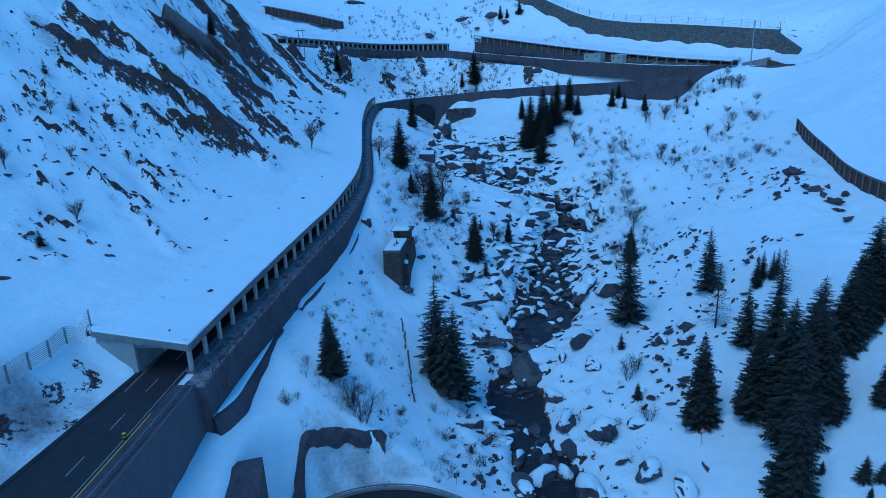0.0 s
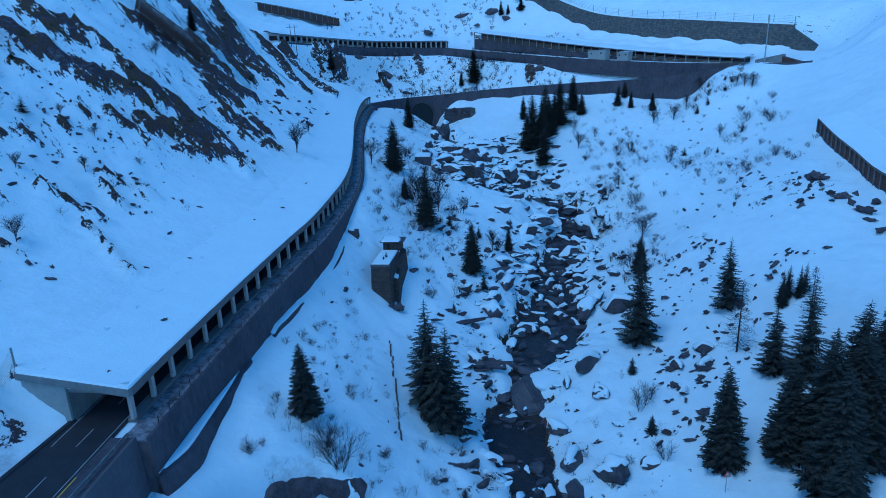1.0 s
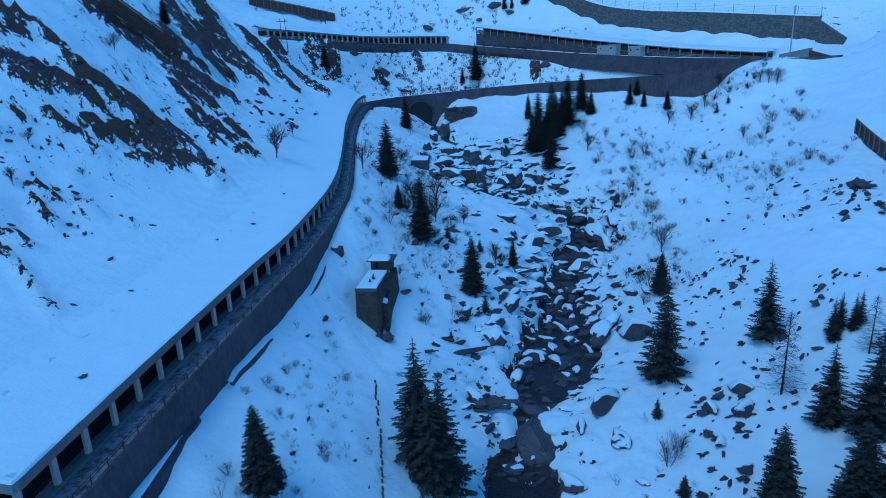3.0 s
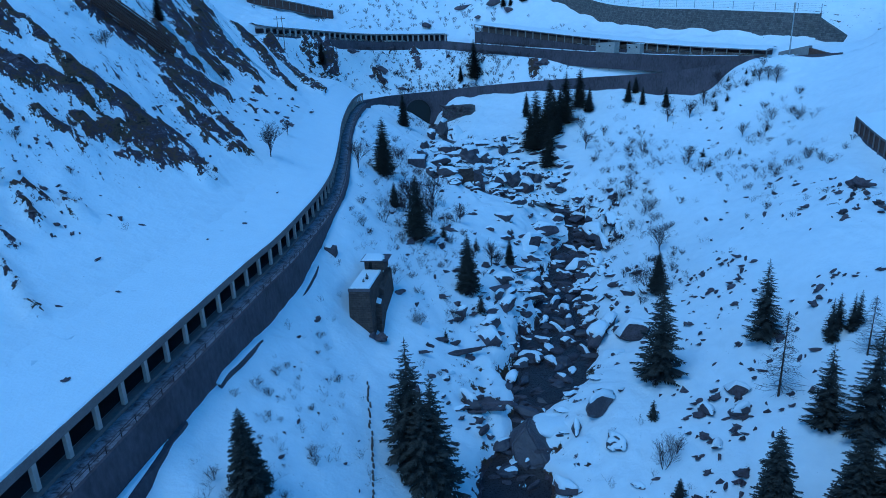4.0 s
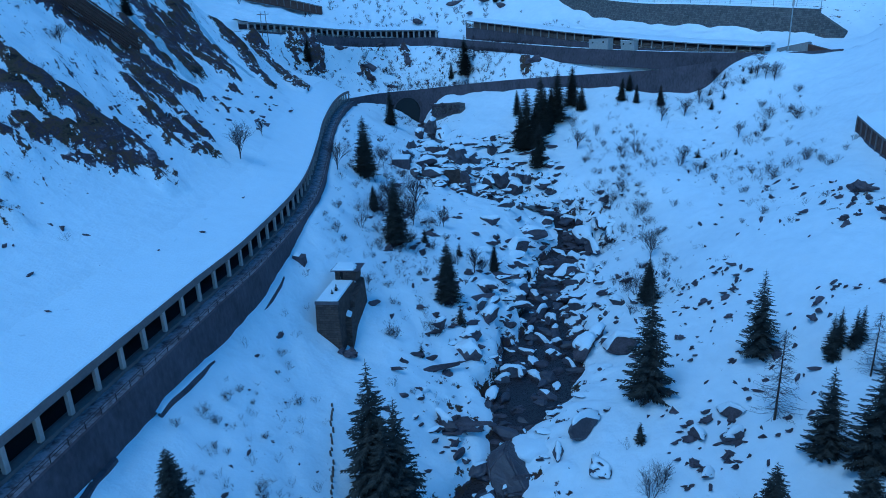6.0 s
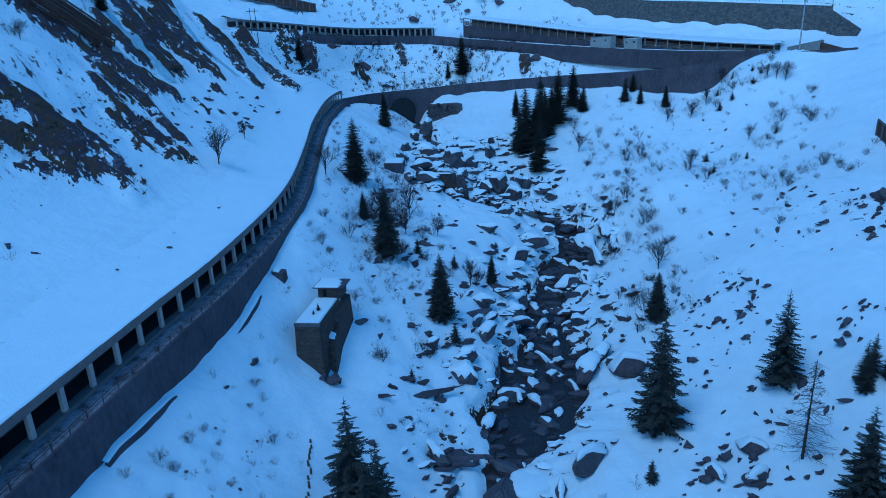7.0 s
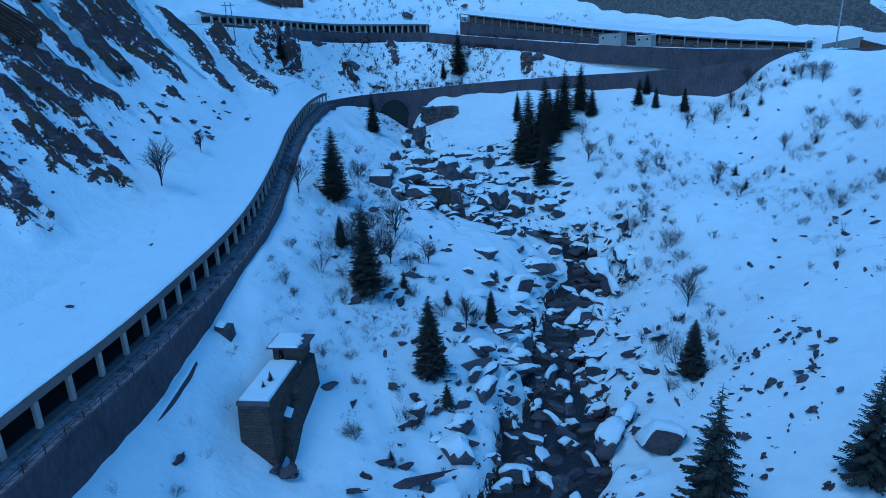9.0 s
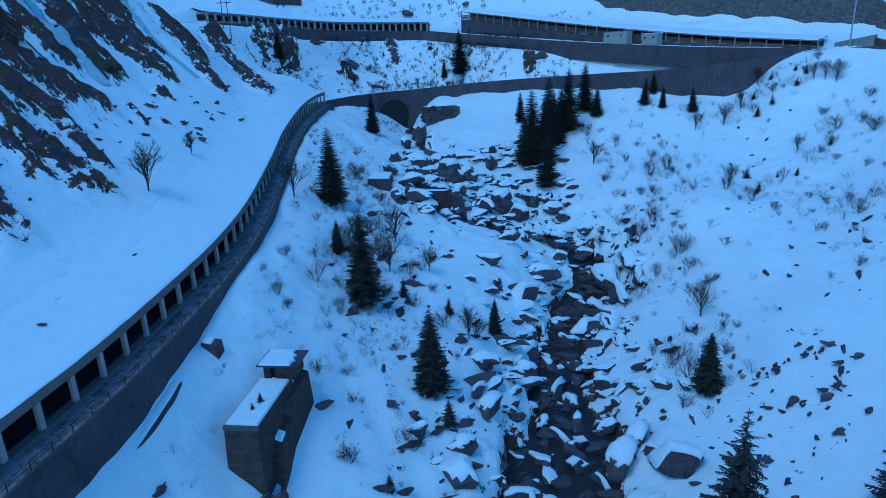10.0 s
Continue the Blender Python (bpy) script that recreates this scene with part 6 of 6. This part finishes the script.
under(sweep("top_beam", east_line, [(-5.5, 4.7), (0.9, 4.7), (0.9, 5.25), (-5.5, 5.5)], BEAM_CONCRETE), east)
posts_along("post", east_line, 0.75, 4.0, (0.4, 0.4), 5.0, -0.3, BEAM_CONCRETE, east)
snow_strip("east_gallery_snow", east_line, [(0.85, 5.3), (0.5, 5.7), (-3.0, 6.1), (-7.0, 7.0), (-11.0, 8.0), (-15, 6.5)], "snow on the gallery roof")

# ---- steel snow rakes on the cliff ----
rake = empty("snow_rake", pose(-98.6, 227, 73.4), "rusty steel snow rakes anchored on the cliff", "snow rake")
ra, rb = Vector((0, 0, 0.5)), Vector((14.6, 14.8, -15.4))
up = Vector((-6.5, 10.5, 6.5)).normalized()
out = Vector((0.55, -0.45, 0.75)).normalized()
for row in range(4):
    base = up * (row * 3.3 - 4.2)
    slip = (rb - ra) * (0.05 * (row % 2))
    for k in range(5):
        v, f = [], []
        lift = out * (0.6 + 0.75 * k) + up * k * 0.25
        tube(v, f, ra + base + lift + slip, rb + base + lift + slip, 0.27, 0.27, 4)
        mesh_part("beam", v, f, RUST, rake)
    for k in range(7):
        v, f = [], []
        p = ra + (rb - ra) * (k / 6) + base + slip
        tube(v, f, p - out * 2.0, p + out * 4.2 + up * 1.2, 0.2, 0.16, 4)
        tube(v, f, p - out * 2.0 - up * 1.8, p + out * 2.6 + up * 0.7, 0.14, 0.14, 4)
        mesh_part("support", v, f, RUST, rake)

# ---- shed and pylon in the distance ----
shed_line = even_line([(-137, 499, 103.5), (-110, 514.5, 96.5), (-83, 536.5, 92)], 4.0)
shed_line[:, 2] = np.linspace(ground_z(*shed_line[0, :2]), ground_z(*shed_line[-1, :2]), len(shed_line)) + 2.4
shed = empty("far_snow_shed", pose(*shed_line[0]), "snow shed high on the far slope, a rust-brown wall for its dark interior", "gallery")
scene.view_layers[0].update()
# dark wall behind the posts, standing for the shed's shaded interior
under(sweep("side_wall", shed_line, [(0.1, -3), (0.5, -3), (0.5, 2.8), (0.1, 2.8)], RUST), shed)
under(sweep("roof", shed_line, [(-8, 3.6), (1.2, 2.8), (1.2, 3.4), (-8, 4.2)], CONCRETE), shed)
posts_along("post", shed_line, 0.9, 5.0, (0.5, 0.5), 4.8, -2.0, BEAM_CONCRETE, shed)
snow_strip("far_shed_snow", shed_line, [(1.0, 3.4), (-3, 4.4), (-9, 6.7), (-16, 9.2), (-22, 8.2)], "snow on the far shed")
pylon = empty("power_pylon", pose(-88.5, 398, 66), "wooden twin-pole power pylon", "pylon")
for dx in (-1.6, 1.6):
    v, f = [], []
    tube(v, f, (dx, 0, -4), (dx * 0.8, 0, 17), 0.24, 0.18, 6)
    mesh_part("pole", v, f, WOOD, pylon)
for h in (10, 15.5):
    bm = bmesh.new()
    box(bm, 0, 0, h, 6.5 if h > 12 else 3.4, 0.25, 0.3)
    part("crossbar", bm, WOOD, pylon)

# ---- portal of the lower gallery ----
pl = gallery_line[0]
q0 = sides_of(gallery_line)[0]
turn_p = math.degrees(math.atan2(q0[1], q0[0]))
portal = empty("gallery_portal", pose(pl[0], pl[1], pl[2], 0, 0, turn_p), "concrete portal beam and wing wall of the gallery", "portal")
prism("beam", [(-16.2, -0.9, 6.7), (0.66, -0.9, 4.0), (0.66, 0.0, 4.0), (-16.2, 0.0, 6.7)], [(-16.2, -0.9, 7.7), (0.66, -0.9, 5.2), (0.66, 0.0, 5.2), (-16.2, 0.0, 7.7)], CONCRETE, portal)
prism("wing_wall", [(-15.8, -0.5, -1), (-ROAD_W - 0.05, -0.5, -1), (-ROAD_W - 0.05, -0.05, -1), (-15.8, -0.05, -1)], [(-15.8, -0.5, 6.6), (-ROAD_W - 0.05, -0.5, 5.5), (-ROAD_W - 0.05, -0.05, 5.5), (-15.8, -0.05, 6.6)], PLASTER, portal, "pale plastered wing wall")
prism("beam_snow", [(-16.1, -0.8, 7.6), (0.6, -0.8, 5.15), (0.6, 6, 5.15), (-16.1, 6, 7.6)], [(-16.1, -0.5, 8.0), (0.4, -0.5, 5.5), (0.4, 6, 5.9), (-16.1, 6, 8.6)], SNOW, portal, "snow above the portal")

# road markings and safety rails
paint_line = road_line[10:i_portal + 30].copy()
tagged(sweep("edge_line", paint_line, [(-1.55, -0.285), (-1.4, -0.285), (-1.4, -0.296), (-1.55, -0.296)], WHITE_LINE), "white edge line of the road", "road marking", kind="structure")
tagged(sweep("edge_line_inner", road_line[i_portal - 3:i_portal + 30], [(-8.6, -0.285), (-8.45, -0.285), (-8.45, -0.296), (-8.6, -0.296)], WHITE_LINE), "white edge line of the road", "road marking", kind="structure")
tagged(sweep("yellow_line", road_line[10:i_portal - 5], [(-0.9, -0.24), (-0.72, -0.24), (-0.72, -0.258), (-0.9, -0.258)], YELLOW), "yellow line beside the road", "road marking", kind="structure")
for k in range(14, len(paint_line) - 5, 5):
    tagged(sweep("centre_dash", paint_line[k:k + 3], [(-5.0, -0.285), (-4.85, -0.285), (-4.85, -0.296), (-5.0, -0.296)], WHITE_LINE), "white dash of the centre line", "road marking", kind="structure")
rail = empty("guard_rail", pose(*near_line[0]), "galvanised steel guard rail along the open road", "guard rail")
scene.view_layers[0].update()
under(sweep("rail", near_line[8:], [(1.3, 0.15), (1.38, 0.15), (1.38, 0.5), (1.3, 0.5)], STEEL), rail)
posts_along("post", near_line[8:], 1.45, 3.0, (0.12, 0.12), 0.95, -0.4, STEEL, rail)
railing = empty("ledge_railing", pose(*ledge_line[0]), "thin steel railing on the gallery ledge", "railing")
scene.view_layers[0].update()
rail_line = ledge_line[2:]
posts_along("post", rail_line, LEDGE - 0.35, 3.2, (0.1, 0.1), 1.25, -0.6, DARK_STEEL, railing)
for h in (0.15, 0.6):
    under(sweep("bar", rail_line, [(LEDGE - 0.4, h), (LEDGE - 0.34, h), (LEDGE - 0.34, h + 0.05), (LEDGE - 0.4, h + 0.05)], DARK_STEEL), railing)
bollard = empty("marker_bollard", pose(-47.4, 75.0, 1.7), "small yellow and black marker post at the roadside", "bollard")
for k in range(4):
    bm = bmesh.new()
    box(bm, 0, 0, 0.15 + 0.26 * k, 0.45, 0.45, 0.25, 0, 0.03)
    part("band", bm, YELLOW if k % 2 else BLACK, bollard)

# fence above the portal
net = empty("snow_fence", pose(-65, 88, 10.5), "wire net fence on dark steel posts in the snow", "fence")
scene.view_layers[0].update()
fence_line = even_line([(-61.6, 94.6, 0), (-64.4, 92.9, 0), (-64.9, 88.5, 0), (-65.6, 83.8, 0), (-66.2, 79.5, 0), (-67.5, 72, 0)], 1.0)
fence_line[:, 2] = [ground_z(x, y) for x, y, _ in fence_line]
posts_along("post", fence_line, 0, 3.9, (0.28, 0.28), 3.2, -0.3, STEEL, net)
for k in range(9):
    h = 0.25 + 0.33 * k
    under(sweep("wire", fence_line, [(-0.03, h), (0.03, h), (0.03, h + 0.06), (-0.03, h + 0.06)], STEEL), net)

# hairpin road below
hx, hy, hz = HAIRPIN
arc = np.array([(hx + 22.5 * math.cos(radians(a)), hy + 22.5 * math.sin(radians(a)), hz + 0.35) for a in range(185, -6, -3)])
tagged(sweep("hairpin_road", arc, [(0.0, 0.0), (7.5, 0.0), (7.5, -0.5), (0.0, -0.5)], ASPHALT), "wet asphalt hairpin bend of the road", "road", kind="structure")
kerb = empty("hairpin_parapet", pose(hx, hy, hz), "low concrete parapet with rail round the hairpin", "parapet")
scene.view_layers[0].update()
under(sweep("parapet", arc, [(-0.6, -0.6), (0.0, -0.6), (0.0, 0.55), (-0.6, 0.55)], CONCRETE), kerb)
under(sweep("rail", arc, [(-0.35, 0.95), (-0.27, 0.95), (-0.27, 1.2), (-0.35, 1.2)], STEEL), kerb)
posts_along("post", arc, -0.3, 2.5, (0.1, 0.1), 0.7, 0.5, STEEL, kerb)
for x, y, a in ((0.0, 104, 20), (5.4, 104.3, 35)):
    sign = empty("chevron_sign", pose(x, y, ground_z(x, y), 0, 0, a), "black and white chevron road sign", "sign", "chevron signs")
    bm = bmesh.new()
    box(bm, 0, 0, 1.4, 0.08, 0.08, 2.8)
    part("pole", bm, STEEL, sign)
    bm = bmesh.new()
    box(bm, 0, -0.06, 2.2, 1.1, 0.05, 1.1)
    board = part("board", bm, BLACK, sign)
    bm = bmesh.new()
    for sgn in (-1, 1):
        w = [bm.verts.new(p) for p in ((-0.35, -0.1, 2.2), (0.15, -0.1, 2.2 + 0.5 * sgn), (0.45, -0.1, 2.2 + 0.5 * sgn), (-0.05, -0.1, 2.2))]
        bm.faces.new(w if sgn > 0 else w[::-1])
    part("arrow", bm, WHITE_LINE, board, "white chevron arrow")
warn = empty("warning_sign", pose(54.2, 114.9, ground_z(54.2, 114.9)), "triangular red-rimmed warning sign on a thin pole", "sign")
bm = bmesh.new()
box(bm, 0, 0, 2.0, 0.1, 0.1, 4.0)
part("pole", bm, STEEL, warn)
for name, s, y, mat in (("rim", 0.9, -0.08, RED), ("face", 0.62, -0.11, WHITE_LINE)):
    bm = bmesh.new()
    w = [bm.verts.new((s * math.sin(a), y, 4.0 + s * math.cos(a))) for a in (0, 2.094, 4.189)]
    w2 = [bm.verts.new((p.co.x, y + 0.03, p.co.z)) for p in w]
    bm.faces.new(w)
    bm.faces.new(w2[::-1])
    for i in range(3):
        bm.faces.new((w[i], w2[i], w2[(i + 1) % 3], w[(i + 1) % 3]))
    part(name, bm, mat, warn)
wing = empty("wing_structure", pose(-33, 84.5, -11.2), "dark sloping concrete wing wall below the road", "wall")
prism("wall", [(-6, -6, -16), (2.2, -6, -16), (0.6, 3, -16), (-3, 1, -16)], [(-6, -6, 0.2), (2.2, -6, -1.5), (0.6, 2.2, 1.2), (-3, 0.5, 1.6)], DARK_CONCRETE, wing)

# dark cut bank above the hairpin
cut_line = even_line([(-30.2, 93.5, -26), (-29.8, 96.0, -22.5), (-29.6, 97.7, -17.6), (-29.1, 98.8, -14.4), (-27.5, 100.2, -13.9), (-22.7, 103.0, -15.2), (-18.6, 104.3, -17.0), (-15.1, 105.5, -18.1), (-13.8, 105.4, -19.8)], 0.5)
side = sides_of(cut_line)
verts, faces, crng = [], [], random.Random(44)
for i, (p, q) in enumerate(zip(cut_line, side)):
    tall = (1.15 + 0.5 * math.sin(i * 0.35) + 0.3 * math.sin(i * 0.83) + crng.uniform(-0.1, 0.1)) * min(1, 0.35 + 0.12 * min(i, len(cut_line) - 1 - i))
    for o, h in ((-0.9, 0.25), (0.2, 0.2), (0.7, -0.45 * tall), (1.0, -tall), (1.1, -tall - 2.2)):
        verts.append((p[0] + q[0] * (o + 0.3 * math.sin(i * 0.6) + crng.uniform(-0.1, 0.1)), p[1] + q[1] * (o + 0.3 * math.sin(i * 0.6) + crng.uniform(-0.1, 0.1)), p[2] + h + crng.uniform(-0.08, 0.08)))
for i in range(len(cut_line) - 1):
    for k in range(4):
        a = i * 5 + k
        faces.append((a, a + 1, a + 6, a + 5))
tagged(mesh_part("cut_bank", verts, faces, ROCK), "dark undercut bank of earth and stone", "bank", kind="structure")

# low walls at the foot of the gallery wall
foot = road_line[i_portal - 2:i_portal + 15]
foot_side = sides_of(foot)
n_foot = len(foot)
rows_c, rows_s = [], []
for i, (p, q) in enumerate(zip(foot, foot_side)):
    t = i / (n_foot - 1)
    outer = 7.3 - 1.9 * t ** 1.5 - 2.2 * max(0.0, 1 - t / 0.22) ** 1.4
    rows_c.append([(p[0] + q[0] * o, p[1] + q[1] * o, p[2] + h) for o, h in ((4.4, -6.3), (outer - 0.55, -6.5), (outer, -6.65), (outer + 0.5, -9.0), (outer + 1.2, -16), (4.4, -16))])
    fade = 1 - max(0.0, (t - 0.55) / 0.45)
    rows_s.append([(p[0] + q[0] * o, p[1] + q[1] * o, p[2] + h) for o, h in ((4.6, -6.1 - 0.4 * (1 - fade)), (4.75 + 0.3 * fade, -6.0 - 0.5 * (1 - fade)), (outer - 0.9, -6.15 - 0.45 * (1 - fade)), (outer - 0.62, -6.56))])


def loft(name, rows, mat, label, category, closed=True):
    """A skin over rows of points, each row a cross-section."""
    k = len(rows[0])
    faces = []
    for i in range(len(rows) - 1):
        for j in range(k if closed else k - 1):
            a, b = i * k + j, i * k + (j + 1) % k
            faces.append((a, a + k, b + k, b))
    if closed:
        faces.append(tuple(range(k)))
        faces.append(tuple(range(len(rows) * k - 1, (len(rows) - 1) * k - 1, -1)))
    return tagged(mesh_part(name, [v for r_ in rows for v in r_], faces, mat), label, category, kind="structure")


loft("toe_wall", rows_c, DARK_CONCRETE, "low concrete toe wall below the gallery", "wall")
loft("toe_wall_snow", rows_s[:-2], SNOW, "strip of snow lying on the toe wall", "snow", closed=False)
for a, b, off, tall in ((131, 146, 5.7, 1.3), (165.5, 177.5, 5.9, 1.5)):
    ia, ib = int(np.argmin(np.abs(road_line[:200, 1] - a))), int(np.argmin(np.abs(road_line[:200, 1] - b)))
    piece = even_line(road_line[ia:ib + 1], 1.0)
    sd = sides_of(piece)
    rows_c, rows_s = [], []
    for i, (p, q) in enumerate(zip(piece, sd)):
        t = i / (len(piece) - 1)
        o = off + 0.4 * math.sin(2.6 * t)
        g = min(ground_z(p[0] + q[0] * (o + 0.3), p[1] + q[1] * (o + 0.3)), ground_z(p[0] + q[0] * (o + 1.2), p[1] + q[1] * (o + 1.2)) + 0.6)
        top = g + tall * (0.35 + 0.65 * math.sin(math.pi * (0.12 + 0.76 * t)))
        rows_c.append([(p[0] + q[0] * d_, p[1] + q[1] * d_, z_) for d_, z_ in ((o - 0.4, top - 0.05), (o + 0.1, top), (o + 0.5, g - 2.5), (o - 0.4, g - 2.5))])
        rows_s.append([(p[0] + q[0] * d_, p[1] + q[1] * d_, z_) for d_, z_ in ((4.5, top + 0.5), (o - 0.9, top + 0.35), (o - 0.1, top + 0.16), (o + 0.06, top - 0.02))])
    loft("toe_block", rows_c, DARK_CONCRETE, "short dark concrete footing below the gallery wall", "wall")
    loft("toe_block_snow", rows_s, SNOW, "snow banked behind the footing", "snow", closed=False)

# ice falls in the gullies of the cliff
for pts, w in (([(-97, 268, 74), (-86, 262, 61), (-74, 258, 47)], 2.2), ([(-95, 318, 76), (-82, 311, 62), (-69, 306, 48)], 2.0), ([(-99, 246, 74), (-88, 243, 62), (-78, 240, 52)], 1.3)):
    line = even_line(pts, 1.2)
    line[:, 2] = [ground_z(x, y) + 0.25 for x, y, _ in line]
    rr = sides_of(line)
    verts, faces = [], []
    irng = random.Random(int(pts[0][1]))
    for i, (p, q) in enumerate(zip(line, rr)):
        for k in range(7):
            o = (k / 6 - 0.5) * 2 * w * (0.5 + 0.5 * math.sin(0.4 + 2.4 * i / len(line)))
            x, y = p[0] + q[0] * o, p[1] + q[1] * o
            verts.append((x, y, ground_z(x, y) + (0.35 if 0 < k < 6 else -0.3) + irng.uniform(-0.15, 0.25)))
    for i in range(len(line) - 1):
        for k in range(6):
            a = i * 7 + k
            faces.append((a, a + 1, a + 8, a + 7))
    tagged(mesh_part("ice_fall", verts, faces, ICE, smooth=True), "pale blue frozen waterfall on the cliff", "ice", kind="structure")

# outcrops, small spruces and boulders on the far slope
for x, y, sz in ((40.7, 513.9, 9), (50.6, 499.7, 8), (29, 515.6, 6), (-10, 532, 10), (-78, 591, 9), (61, 499, 6), (20, 540, 7)):
    bm = rock_shape(int(x * 7 + y), 3)
    o = part("outcrop", bm, ROCK)
    o.matrix_world = pose(x, y, ground_z(x, y) + 0.5, 10, 5, x * 9) @ Matrix.Diagonal((sz * 1.3, sz * 0.8, sz * 0.6, 1))
    tagged(o, "dark rock outcrop on the snowy slope", "outcrop", "outcrops on the far slope")
